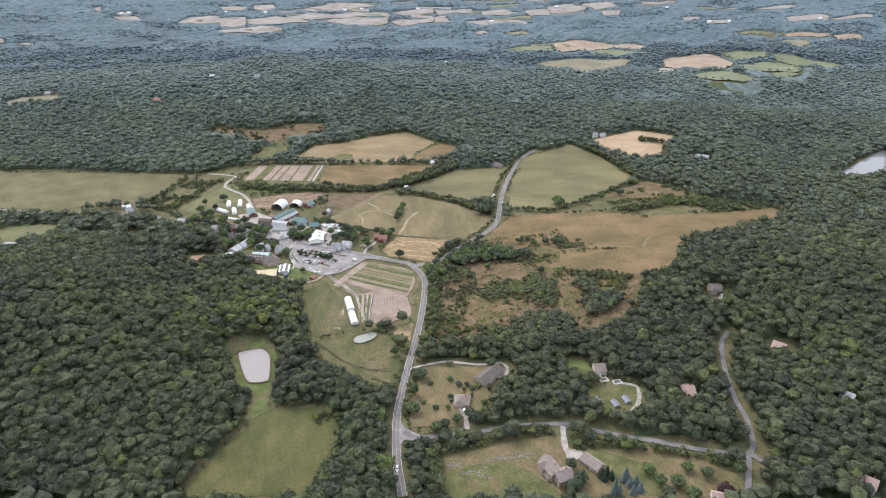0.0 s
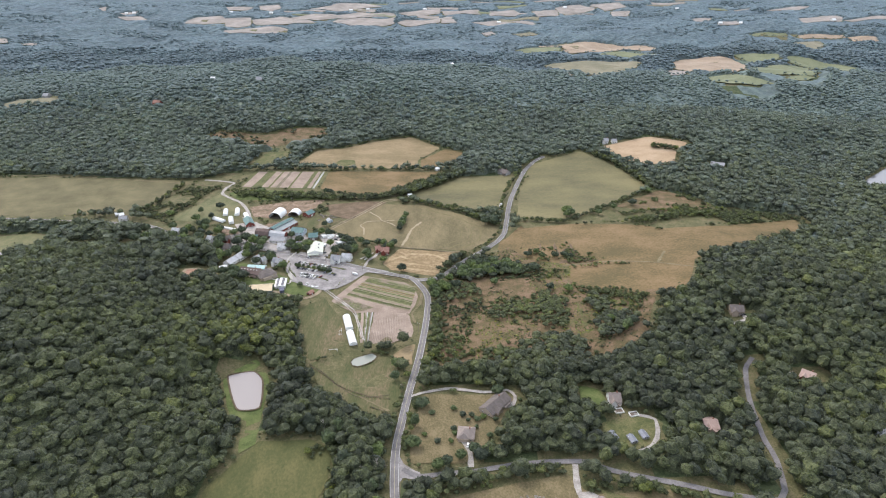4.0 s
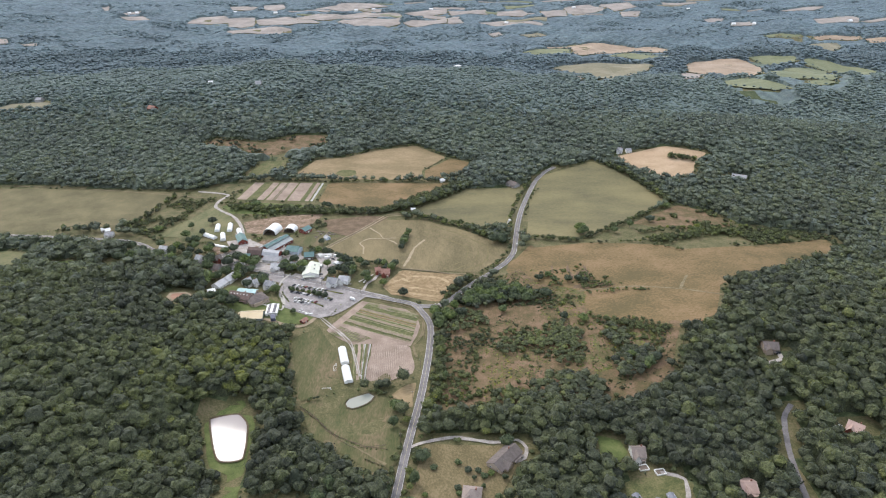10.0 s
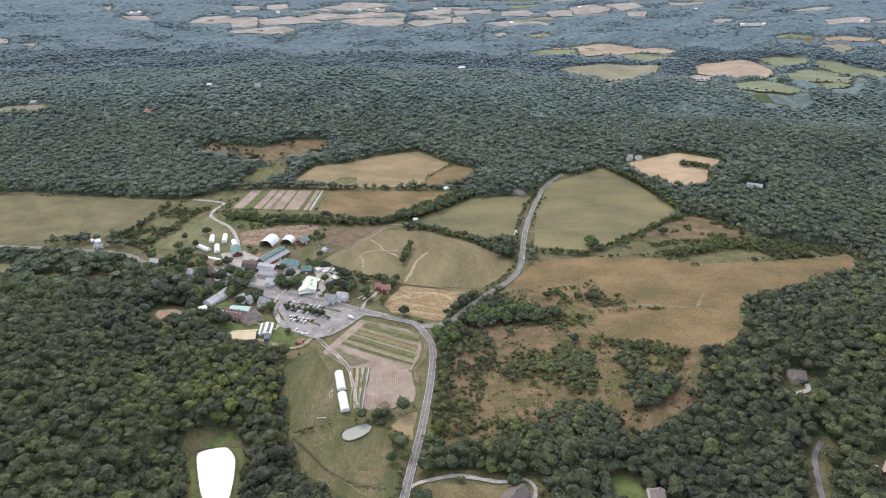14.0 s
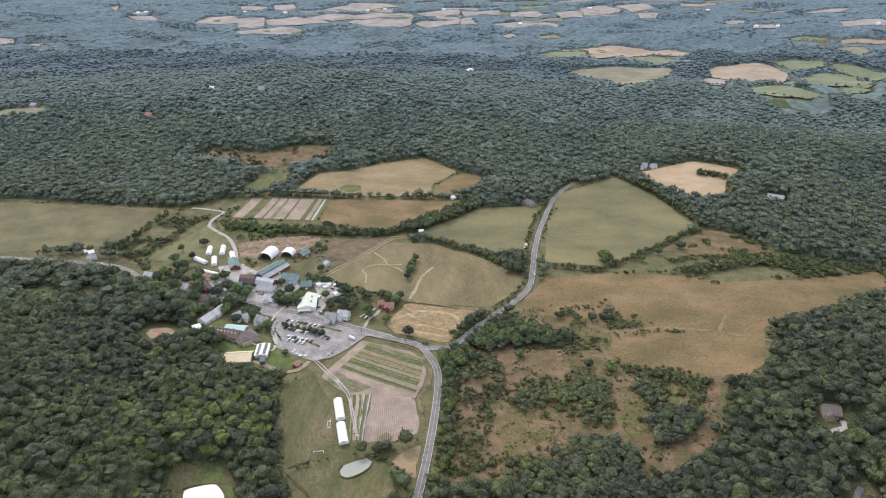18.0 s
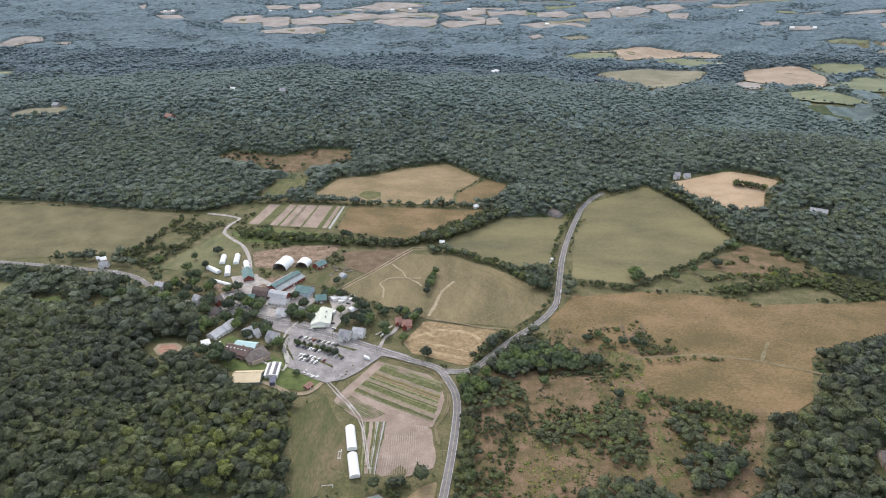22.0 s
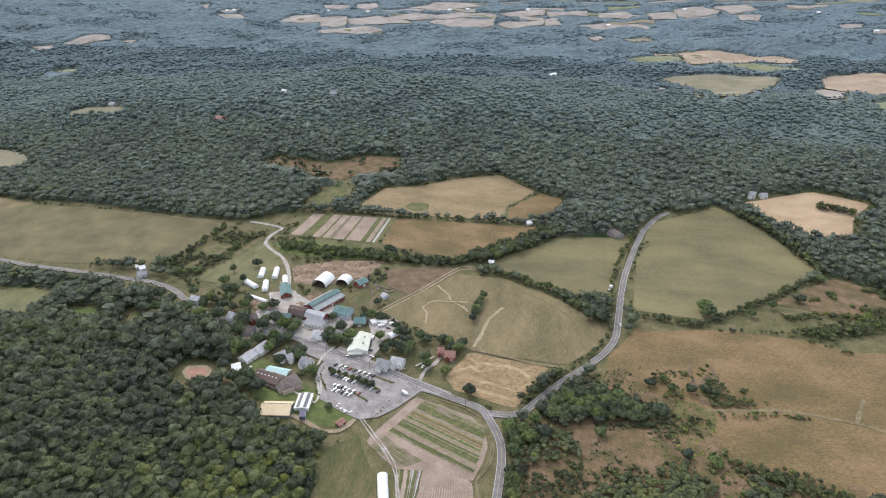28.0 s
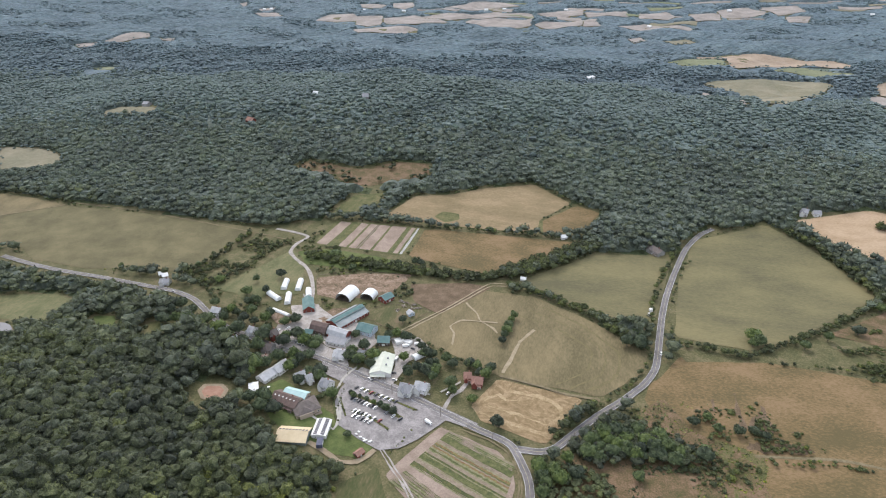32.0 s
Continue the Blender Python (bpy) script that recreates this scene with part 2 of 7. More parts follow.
GRASS["herbs"] = surface("weedy_slope_growth", [(0.072, 0.08, 0.029), (0.118, 0.112, 0.045), (0.172, 0.128, 0.073)], 7, 1.1, bump=0.5, grain=1.0)
GRASS["tar"] = M_ASPHALT


def water(name, colour):
    m = bpy.data.materials.new(name)
    m.use_nodes = True
    n, l = m.node_tree.nodes, m.node_tree.links
    b = n["Principled BSDF"]
    b.inputs["Base Color"].default_value, b.inputs["Roughness"].default_value = (*colour, 1), 0.06
    b.inputs["IOR"].default_value = 1.33
    tex, bp = n.new("ShaderNodeTexNoise"), n.new("ShaderNodeBump")
    tex.inputs["Scale"].default_value = 0.6
    bp.inputs["Strength"].default_value, bp.inputs["Distance"].default_value = 0.12, 0.2
    l.new(tex.outputs["Fac"], bp.inputs["Height"])
    l.new(bp.outputs["Normal"], b.inputs["Normal"])
    return m


# Pale base colours stand in for part of the sky's reflection.
M_POND = water("sky_pale_pond_water", (0.27, 0.248, 0.252))
M_POND_GREEN = water("green_pond_water", (0.27, 0.285, 0.25))
M_LAKE = water("lake_water", (0.2, 0.195, 0.2))


# ---- mesh helpers ----
def mesh_of(name, verts, faces, mats, index=None, tint=None, smooth=False):
    """A mesh from numpy arrays of vertices and of triangles or quads."""
    me = bpy.data.meshes.new(name)
    verts, faces = np.asarray(verts, np.float32), np.asarray(faces, np.int32)
    k = faces.shape[1]
    me.vertices.add(len(verts))
    me.vertices.foreach_set("co", verts.ravel())
    me.loops.add(faces.size)
    me.loops.foreach_set("vertex_index", faces.ravel())
    me.polygons.add(len(faces))
    me.polygons.foreach_set("loop_start", np.arange(0, faces.size, k, dtype=np.int32))
    me.polygons.foreach_set("use_smooth", np.full(len(faces), smooth))
    for m in mats:
        me.materials.append(m)
    if index is not None:
        me.polygons.foreach_set("material_index", np.asarray(index, np.int32))
    if tint is not None:
        me.attributes.new("tint", "FLOAT", "POINT").data.foreach_set("value", np.asarray(tint, np.float32))
    me.update(calc_edges=True)
    return me


def part(name, bm, material, parent, label=""):
    me = bpy.data.meshes.new(name)
    bm.to_mesh(me)
    bm.free()
    me.materials.append(material)
    ob = new(name, me)
    ob.parent = parent
    return tagged(ob, label)


def inside(px, py, outline):
    """Which of the points lie in the outline."""
    res = np.zeros(px.shape, bool)
    for (x0, y0), (x1, y1) in zip(outline, outline[1:] + outline[:1]):
        if y0 != y1:
            res ^= ((y0 > py) != (y1 > py)) & (px < (x1 - x0) * (py - y0) / (y1 - y0) + x0)
    return res


def near_line(px, py, line, close=False):
    """The distance of the points from a line."""
    best = np.full(px.shape, 1e9)
    pts = line + line[:1] if close else line
    for (x0, y0), (x1, y1) in zip(pts, pts[1:]):
        dx, dy = x1 - x0, y1 - y0
        s = np.clip(((px - x0) * dx + (py - y0) * dy) / max(1e-6, dx * dx + dy * dy), 0, 1)
        best = np.minimum(best, np.hypot(px - x0 - s * dx, py - y0 - s * dy))
    return best


def rounded(line, step=5.0, close=False):
    """The line as a smooth curve through its points, at even steps."""
    p = [Vector(q) for q in line]
    n = len(p)
    res = []
    for i in range(n if close else n - 1):
        a, b, c, d = (p[(i + k) % n] if close else p[min(max(i + k, 0), n - 1)] for k in (-1, 0, 1, 2))
        m = max(1, int((c - b).length / step))
        for j in range(m):
            s = j / m
            res.append(b * (1 + s * s * (2 * s - 3)) + c * (s * s * (3 - 2 * s)) + (c - a) * (0.35 * s * (1 - s) ** 2) - (d - b) * (0.35 * s * s * (1 - s)))
    return res if close else res + [p[-1]]


def drape(name, outline, material, lift=0.35, cell=18.0, wobble=1.2, label="", category="field", kind="structure"):
    """A field or yard laid on the ground, with a slightly uneven edge."""
    rim = []
    closed = list(zip(outline, outline[1:] + outline[:1]))
    for q in [Vector((a[0] + (b[0] - a[0]) * k, a[1] + (b[1] - a[1]) * k)) for a, b in closed for k in (0.06, 0.2, 0.35, 0.5, 0.65, 0.8, 0.94)]:
        w = noise.noise_vector((q.x * 0.06, q.y * 0.06, 3.0)) * wobble
        rim.append((q.x + w.x, q.y + w.y))
    bm = bmesh.new()
    bm.faces.new([bm.verts.new((x, y, 0)) for x, y in rim])
    xs, ys = [p[0] for p in rim], [p[1] for p in rim]
    for lo, hi, axis in ((min(xs), max(xs), (1, 0, 0)), (min(ys), max(ys), (0, 1, 0))):
        k = max(1, int((hi - lo) / max(cell, (hi - lo) / 30)))
        for i in range(1, k):
            c = lo + (hi - lo) * i / k
            bmesh.ops.bisect_plane(bm, geom=bm.verts[:] + bm.edges[:] + bm.faces[:], plane_co=(axis[0] * c, axis[1] * c, 0), plane_no=axis)
    bmesh.ops.triangulate(bm, faces=bm.faces[:])
    for v in bm.verts:
        v.co.z = float(ground_z(v.co.x, v.co.y)) + lift
    if bm.faces[:] and sum(f.normal.z for f in bm.faces) < 0:
        bmesh.ops.reverse_faces(bm, faces=bm.faces[:])
    bm.normal_update()
    me = bpy.data.meshes.new(name)
    bm.to_mesh(me)
    bm.free()
    me.materials.append(material)
    return tagged(new(name, me), label, category, kind=kind)


def ribbon(name, line, width, material, lift=0.5, label="", category="road", kind="structure", parent=None, offset=0.0, dash=0, rough_edge=0.0):
    """A road, track or painted line laid on the ground along a line."""
    c = rounded(line, 4.0)
    verts, faces = [], []
    for i, q in enumerate(c):
        d = (c[min(i + 1, len(c) - 1)] - c[max(i - 1, 0)]).normalized()
        s = Vector((-d.y, d.x))
        for k in (-0.5, 0.5):
            w = width * k + offset + rough_edge * noise.noise((q.x * 0.15, q.y * 0.15, 7.0 + k))
            x, y = q.x + s.x * w, q.y + s.y * w
            verts.append((x, y, float(ground_z(x, y)) + lift))
        if i and not (dash and (i // dash) % 2):
            n = len(verts)
            faces.append((n - 4, n - 2, n - 1, n - 3)[::-1])
    ob = new(name, mesh_of(name, verts, faces, [material]))
    ob.parent = parent
    return tagged(ob, label, category if not parent else "", kind=kind if not parent else "")


# ---- the lie of the land ----
# hills: x, y, reach across, reach along, height
HILLS = [(-420, 440, 180, 190, 50), (340, 550, 150, 110, 26), (300, 760, 160, 120, 9), (500, 1150, 250, 160, 38),
         (-350, 1520, 800, 330, 84), (620, 1410, 330, 110, -20), (950, 1680, 480, 230, 34), (300, 330, 140, 110, 9), (1150, 2350, 500, 220, 24),
         (-1500, 2100, 700, 500, 34), (900, 2850, 420, 160, 30), (1500, 3000, 800, 260, 45), (-140, 530, 170, 170, -9)]


# level basins round the waters: x, y, flat reach, outer reach, height
BASINS = [(-168, 444, 38, 66, -7.0), (-75, 496, 24, 42, -9.5), (690, 965, 130, 210, 4.0)]


def ground_z(x, y):
    z = 0 * x + 0 * y
    for hx, hy, rx, ry, h in HILLS:
        z = z + h * np.exp(-((x - hx) / rx) ** 2 - ((y - hy) / ry) ** 2)
    fold = np.clip((y - 1250) / 400, 0, 1) * (9 * np.sin(x * 0.011 + y * 0.006) * np.sin(y * 0.013 - x * 0.004 + 1.0) + 5 * np.sin(x * 0.027 - y * 0.019))
    drop = np.clip((y - 1650) / 450, 0, 1)  # the lower land beyond the ridge
    z = z + fold - 20 * drop * drop * (3 - 2 * drop)
    far = np.hypot(x, y - 150)
    rise = np.clip((far - 2600) / 2050, 0, 1)
    for bx, by, r0, r1, level in BASINS:
        w = np.clip((r1 - np.hypot(x - bx, y - by)) / (r1 - r0), 0, 1)
        w = w * w * (3 - 2 * w)
        z = z * (1 - w) + level * w
    return z * np.clip((4400 - far) / 1200, 0, 1) + 118 * rise * rise * (3 - 2 * rise)


# ---- the ground, one sheet to the horizon ----
def lines(spans):
    res = []
    for a, b, step in spans:
        res += list(np.arange(a, b, step))
    return np.array(res + [spans[-1][1]])


GX = lines([(-4900, -2400, 250), (-2400, -1000, 70), (-1000, 900, 19), (900, 2400, 75), (2400, 4900, 250)])
GY = lines([(-4900, 0, 350), (0, 240, 40), (240, 1300, 18), (1300, 2700, 50), (2700, 4900, 100)])
gx, gy = np.meshgrid(GX, GY)
nx, ny = len(GX), len(GY)
ci = (np.arange(ny - 1)[:, None] * nx + np.arange(nx - 1)[None]).ravel()
ground = new("ground", mesh_of("ground", np.stack([gx.ravel(), gy.ravel(), ground_z(gx, gy).ravel()], 1), np.stack([ci, ci + 1, ci + nx + 1, ci + nx], 1), [M_GROUND, M_FLOOR, M_HAZED_FAR_FLOOR], smooth=True))
tagged(ground, "rolling rough grass and woodland ground reaching the horizon", "ground", kind="structure")

# ---- the plan: outlines of fields, waters and roads, in metres ----
FIELDS = {
    "west_meadow": ("meadow", "large dry olive hay meadow edged by woods", [(-723, 983), (-546, 973), (-405, 962), (-402, 926), (-432, 837), (-510, 829), (-553, 821), (-642, 833), (-696, 846), (-630, 819), (-743, 997)]),
    "meadow_end": ("meadow", "dry olive end of the large hay meadow", [(-886, 1002), (-788, 996), (-722, 986), (-601, 867), (-629, 827), (-671, 854), (-742, 865)]),
    "west_pasture": ("olive", "pale olive pasture beside a mown lane", [(-857, 1005), (-789, 998), (-728, 985), (-786, 934)]),
    "strip_field": ("lawn", "striped vegetable field of soil and grass bands", [(-315, 1001), (-195, 1002), (-199, 923), (-320, 933)]),
    "brown_field": ("tan", "dry brown mown field behind hedgerows", [(-192, 999), (9, 996), (-43, 928), (-97, 898), (-194, 923)]),
    "hay_field": ("hay", "pale dry hay field below the wooded ridge", [(-255, 1025), (-230, 1090), (-179, 1102), (-142, 1126), (-67, 1153), (-12, 1104), (-50, 1049), (-50, 1015), (-107, 1011), (-167, 1012)]),
    "corner_field": ("tan", "small brown corner field by the hedge", [(-46, 1047), (-4, 1098), (28, 1083), (5, 1026), (-42, 1014)]),
    "forest_clearing": ("scrub", "rough brown clearing in the woods", [(-442, 1157), (-428, 1179), (-389, 1173), (-366, 1163), (-334, 1160), (-302, 1181), (-278, 1191), (-234, 1191), (-222, 1143), (-276, 1133), (-301, 1109), (-342, 1114), (-369, 1139), (-401, 1142)]),
    "path_meadow": ("olive", "olive meadow crossed by worn footpaths", [(-163, 765), (-95, 864), (-38, 860), (20, 823), (67, 779), (62, 749), (27, 711), (-55, 722), (-87, 738), (-140, 762)]),
    "mown_paddock": ("paddock", "straw-coloured paddock with worn circular tracks", [(-59, 720), (12, 706), (-1, 675), (-14, 650), (-65, 667), (-76, 681)]),
    "roadside_field": ("broad", "green field beside the country road", [(-67, 884), (20, 968), (111, 984), (83, 855), (75, 833), (15, 837), (-51, 881)]),
    "green_field": ("broad", "broad green field curving beside the road", [(228, 1072), (265, 1019), (305, 923), (254, 870), (195, 822), (158, 798), (94, 811), (110, 922), (139, 1025)]),
    "stubble_field": ("straw", "pale straw stubble field among woods", [(263, 1083), (353, 1105), (411, 1070), (379, 1034), (364, 988), (325, 998), (285, 1036)]),
    "rough_field": ("scrub", "rough brown scrubby field", [(231, 837), (312, 902), (346, 881), (364, 825), (299, 813)]),
    "tan_field": ("tan", "wide golden dry grass field", [(76, 724), (95, 771), (167, 781), (251, 764), (270, 751), (351, 760), (458, 791), (455, 756), (354, 697), (279, 662), (249, 596), (219, 576), (154, 594), (134, 627), (132, 663), (93, 683)]),
    "scrub_slope": ("scrub", "brown overgrown slope dotted with shrubs", [(-13, 623), (39, 674), (75, 719), (93, 683), (132, 663), (134, 627), (154, 594), (205, 573), (184, 515), (143, 493), (133, 481), (48, 479), (-13, 484)]),
    "pond_hay": ("hay", "small dry grass patch by the pond", [(-50, 508), (-30, 520), (-31, 487), (-49, 492)]),
    "soccer_field": ("pitch", "mown grass playing field with goals", [(-152, 583), (-130, 607), (-102, 557), (-92, 515), (-124, 493)]),
    "pasture": ("pitch", "green pasture crossed by a fence line", [(-122, 489), (-101, 503), (-53, 511), (-38, 456), (-39, 423), (-55, 416), (-70, 427), (-92, 444), (-107, 453)]),
    "market_beds": ("soil", "vegetable garden of long planted rows", [(-122, 601), (-113, 622), (-94, 654), (-77, 649), (-49, 638), (-37, 626), (-31, 607), (-34, 589), (-38, 573), (-62, 581), (-80, 577), (-94, 577), (-109, 588)]),
    "soil_block": ("soil", "bare pinkish tilled soil block", [(-74, 579), (-66, 583), (-58, 587), (-39, 572), (-34, 550), (-32, 539), (-33, 532), (-52, 523), (-74, 522)]),
    "bed_strips": ("lawn", "narrow planted strips beside the greenhouse", [(-93, 577), (-75, 578), (-75, 522), (-85, 520)]),
    "south_field": ("deep", "smooth deep green field below the woods", [(-139, 386), (-102, 390), (-81, 379), (-82, 346), (-89, 318), (-93, 298), (-173, 296), (-159, 343), (-149, 365)]),
    "ranch_lawn": ("dry_lawn", "dry tan lawn around two houses", [(-20, 444), (31, 441), (56, 435), (44, 416), (28, 381), (12, 365), (-25, 365), (-28, 390)]),
    "hill_lawn": ("dry_lawn", "patchy hillside lawn with rock outcrops", [(-7, 330), (46, 346), (83, 353), (94, 335), (147, 338), (177, 322), (194, 308), (183, 290), (-11, 297)]),
    "lawn_green": ("lawn", "patchy green lower lawn below the rocks", [(-5, 311), (5, 319), (23, 326), (45, 327), (61, 316), (74, 300), (78, 293), (-7, 295)]),
    "lawn_green_east": ("lawn", "green lawn beside the spruces", [(101, 340), (117, 333), (134, 323), (148, 312), (144, 292), (127, 297), (114, 311), (106, 327)]),
    "pond_bank": ("bright", "grassy bank around the farm pond", [(-199, 481), (-170, 495), (-152, 468), (-147, 419), (-140, 384), (-150, 372), (-157, 416), (-173, 423)]),
    "ring_yard": ("lawn", "grassy yard with small sheds", [(117, 403), (136, 408), (147, 413), (162, 401), (153, 380), (132, 374), (114, 382)]),
    "side_lawn": ("bright", "small bright lawn beside a house", [(108, 449), (123, 443), (125, 430), (116, 421), (106, 427)]),
    "junction_apron": ("tar", "worn asphalt apron of the road junction", [(-35, 375), (-31, 365), (-18, 357), (-19, 350), (-30, 352), (-33, 345)]),
    "garden_strip": ("green", "rough green slope above the farm", [(-356, 866), (-336, 915), (-305, 877), (-284, 816), (-343, 803), (-385, 806)]),
    "barnyard": ("bare", "trampled brown barnyard", [(-281, 854), (-235, 874), (-178, 882), (-190, 835), (-239, 814), (-266, 820)]),
    "barn_paddock": ("pitch", "fenced dry paddock by the barn", [(-199, 789), (-184, 814), (-141, 812), (-165, 771)]),
    "west_paddock": ("green", "green riverside paddock", [(-607, 743), (-574, 755), (-539, 763), (-511, 756), (-499, 738), (-500, 718), (-496, 702), (-525, 705), (-567, 707)]),
    "school_lawn": ("bright", "green lawn beside the large house", [(-253, 658), (-238, 679), (-174, 646), (-139, 624), (-143, 609), (-180, 614), (-223, 628)]),
    "barn_east": ("knoll", "reddish brown rough field behind the barns", [(-175, 861), (-114, 876), (-87, 871), (-117, 825), (-132, 809), (-160, 826)]),
    "hedge_grass": ("bright", "bright green rough grass between hedges", [(-330, 910), (-295, 924), (-249, 919), (-189, 907), (-145, 893), (-183, 881), (-250, 881), (-307, 883)]),
    "lane_grass": ("green", "green rough grass beside the farm lane", [(-361, 815), (-353, 846), (-320, 863), (-301, 836), (-315, 823), (-321, 796), (-339, 793)]),
    "weed_patch": ("lawn", "yellow-green weedy patch in a hay field", [(-189, 1035), (-179, 1051), (-158, 1048), (-153, 1034), (-169, 1020)]),
    "corner_weeds": ("lawn", "green weedy corner beside a hedge", [(-52, 1048), (-23, 1048), (-29, 1014), (-51, 1016)]),
    "creek_glade": ("bright", "small green glade among tall trees", [(-464, 728), (-444, 733), (-418, 706), (-431, 696)]),
    "creek_bank": ("lawn", "grassy creek bank among tall trees", [(-401, 729), (-381, 745), (-365, 732), (-371, 702), (-384, 693)]),
    "shed_lawn": ("bright", "bright green lawn beside the parking lot", [(-178, 619), (-172, 631), (-161, 629), (-148, 621), (-145, 614), (-155, 610), (-168, 610)]),
    "tan_wedge": ("tan", "dry grass slope beside the road", [(66, 732), (77, 748), (96, 780), (100, 771), (84, 734), (87, 699), (90, 689), (71, 694), (61, 715)]),
    "brown_corridor": ("scrub", "brown grassy strip beside the woods", [(205, 595), (214, 589), (193, 541), (172, 507), (139, 487), (133, 496), (158, 515), (183, 542)]),
    "hedge_meadow": ("lawn", "rough green meadow between hedges and woods", [(-329, 1014), (-326, 1047), (-317, 1077), (-278, 1093), (-276, 1054), (-292, 1021)]),
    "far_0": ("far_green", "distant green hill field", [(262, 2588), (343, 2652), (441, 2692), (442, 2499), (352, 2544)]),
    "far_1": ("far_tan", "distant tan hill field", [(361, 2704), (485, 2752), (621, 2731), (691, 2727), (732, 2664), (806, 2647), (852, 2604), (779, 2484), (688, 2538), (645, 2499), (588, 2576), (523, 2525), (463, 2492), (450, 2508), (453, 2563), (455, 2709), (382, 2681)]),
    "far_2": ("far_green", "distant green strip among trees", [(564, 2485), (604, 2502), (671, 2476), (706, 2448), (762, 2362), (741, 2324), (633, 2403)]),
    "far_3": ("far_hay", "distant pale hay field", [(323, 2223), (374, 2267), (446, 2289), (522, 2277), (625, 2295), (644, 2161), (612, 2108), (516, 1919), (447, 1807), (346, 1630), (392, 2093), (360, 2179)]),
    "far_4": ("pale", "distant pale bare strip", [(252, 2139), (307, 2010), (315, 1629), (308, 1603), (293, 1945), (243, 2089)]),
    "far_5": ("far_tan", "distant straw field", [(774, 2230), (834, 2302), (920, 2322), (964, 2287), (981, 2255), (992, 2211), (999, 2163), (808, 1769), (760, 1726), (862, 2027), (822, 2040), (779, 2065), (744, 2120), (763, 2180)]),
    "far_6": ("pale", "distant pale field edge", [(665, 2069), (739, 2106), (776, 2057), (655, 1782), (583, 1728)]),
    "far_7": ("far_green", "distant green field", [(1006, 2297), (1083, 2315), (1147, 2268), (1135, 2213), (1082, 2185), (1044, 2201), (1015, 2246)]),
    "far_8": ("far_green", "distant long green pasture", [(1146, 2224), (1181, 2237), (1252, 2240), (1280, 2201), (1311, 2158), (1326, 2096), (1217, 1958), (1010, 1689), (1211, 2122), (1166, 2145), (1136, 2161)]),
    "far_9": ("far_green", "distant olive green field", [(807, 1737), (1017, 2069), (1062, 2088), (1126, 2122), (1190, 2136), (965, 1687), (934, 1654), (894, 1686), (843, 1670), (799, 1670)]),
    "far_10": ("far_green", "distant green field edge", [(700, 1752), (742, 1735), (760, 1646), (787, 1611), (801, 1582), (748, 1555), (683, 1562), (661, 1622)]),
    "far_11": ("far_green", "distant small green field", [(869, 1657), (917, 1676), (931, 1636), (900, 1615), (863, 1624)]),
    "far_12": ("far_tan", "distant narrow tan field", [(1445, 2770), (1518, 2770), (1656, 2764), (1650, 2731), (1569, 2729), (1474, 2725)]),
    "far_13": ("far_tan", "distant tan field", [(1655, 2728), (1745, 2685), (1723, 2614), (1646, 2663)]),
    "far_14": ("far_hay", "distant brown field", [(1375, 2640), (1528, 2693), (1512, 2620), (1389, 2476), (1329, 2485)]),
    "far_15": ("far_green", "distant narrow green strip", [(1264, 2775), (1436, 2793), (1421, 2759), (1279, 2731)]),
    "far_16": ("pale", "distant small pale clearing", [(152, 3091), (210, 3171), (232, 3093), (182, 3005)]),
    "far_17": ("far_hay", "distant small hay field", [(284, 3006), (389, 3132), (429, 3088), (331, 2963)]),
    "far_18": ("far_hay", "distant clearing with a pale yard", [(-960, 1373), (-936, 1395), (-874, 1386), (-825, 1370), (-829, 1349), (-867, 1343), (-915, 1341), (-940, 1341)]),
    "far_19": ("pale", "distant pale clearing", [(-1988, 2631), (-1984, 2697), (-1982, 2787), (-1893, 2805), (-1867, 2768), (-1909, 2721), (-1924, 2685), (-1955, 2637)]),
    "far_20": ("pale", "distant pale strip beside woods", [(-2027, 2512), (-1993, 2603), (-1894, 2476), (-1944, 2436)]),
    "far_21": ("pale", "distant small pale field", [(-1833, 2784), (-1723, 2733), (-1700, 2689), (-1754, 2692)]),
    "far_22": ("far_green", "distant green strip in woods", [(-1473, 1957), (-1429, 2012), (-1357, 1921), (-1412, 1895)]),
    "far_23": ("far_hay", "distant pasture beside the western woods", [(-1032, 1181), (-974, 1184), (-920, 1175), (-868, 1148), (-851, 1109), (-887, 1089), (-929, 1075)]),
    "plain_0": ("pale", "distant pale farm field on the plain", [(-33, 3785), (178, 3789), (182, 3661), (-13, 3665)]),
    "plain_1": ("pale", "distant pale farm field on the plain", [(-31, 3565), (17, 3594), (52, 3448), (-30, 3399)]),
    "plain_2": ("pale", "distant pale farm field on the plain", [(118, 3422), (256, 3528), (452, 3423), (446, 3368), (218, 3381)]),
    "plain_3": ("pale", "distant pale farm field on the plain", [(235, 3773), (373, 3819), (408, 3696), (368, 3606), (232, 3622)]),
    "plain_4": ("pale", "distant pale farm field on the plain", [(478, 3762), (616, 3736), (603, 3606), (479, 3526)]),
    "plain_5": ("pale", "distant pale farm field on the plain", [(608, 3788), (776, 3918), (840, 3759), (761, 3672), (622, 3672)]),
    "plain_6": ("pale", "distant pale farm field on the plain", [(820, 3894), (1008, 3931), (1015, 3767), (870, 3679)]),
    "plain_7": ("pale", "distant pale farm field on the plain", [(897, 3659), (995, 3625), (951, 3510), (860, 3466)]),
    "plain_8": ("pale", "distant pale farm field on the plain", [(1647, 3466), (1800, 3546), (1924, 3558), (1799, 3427)]),
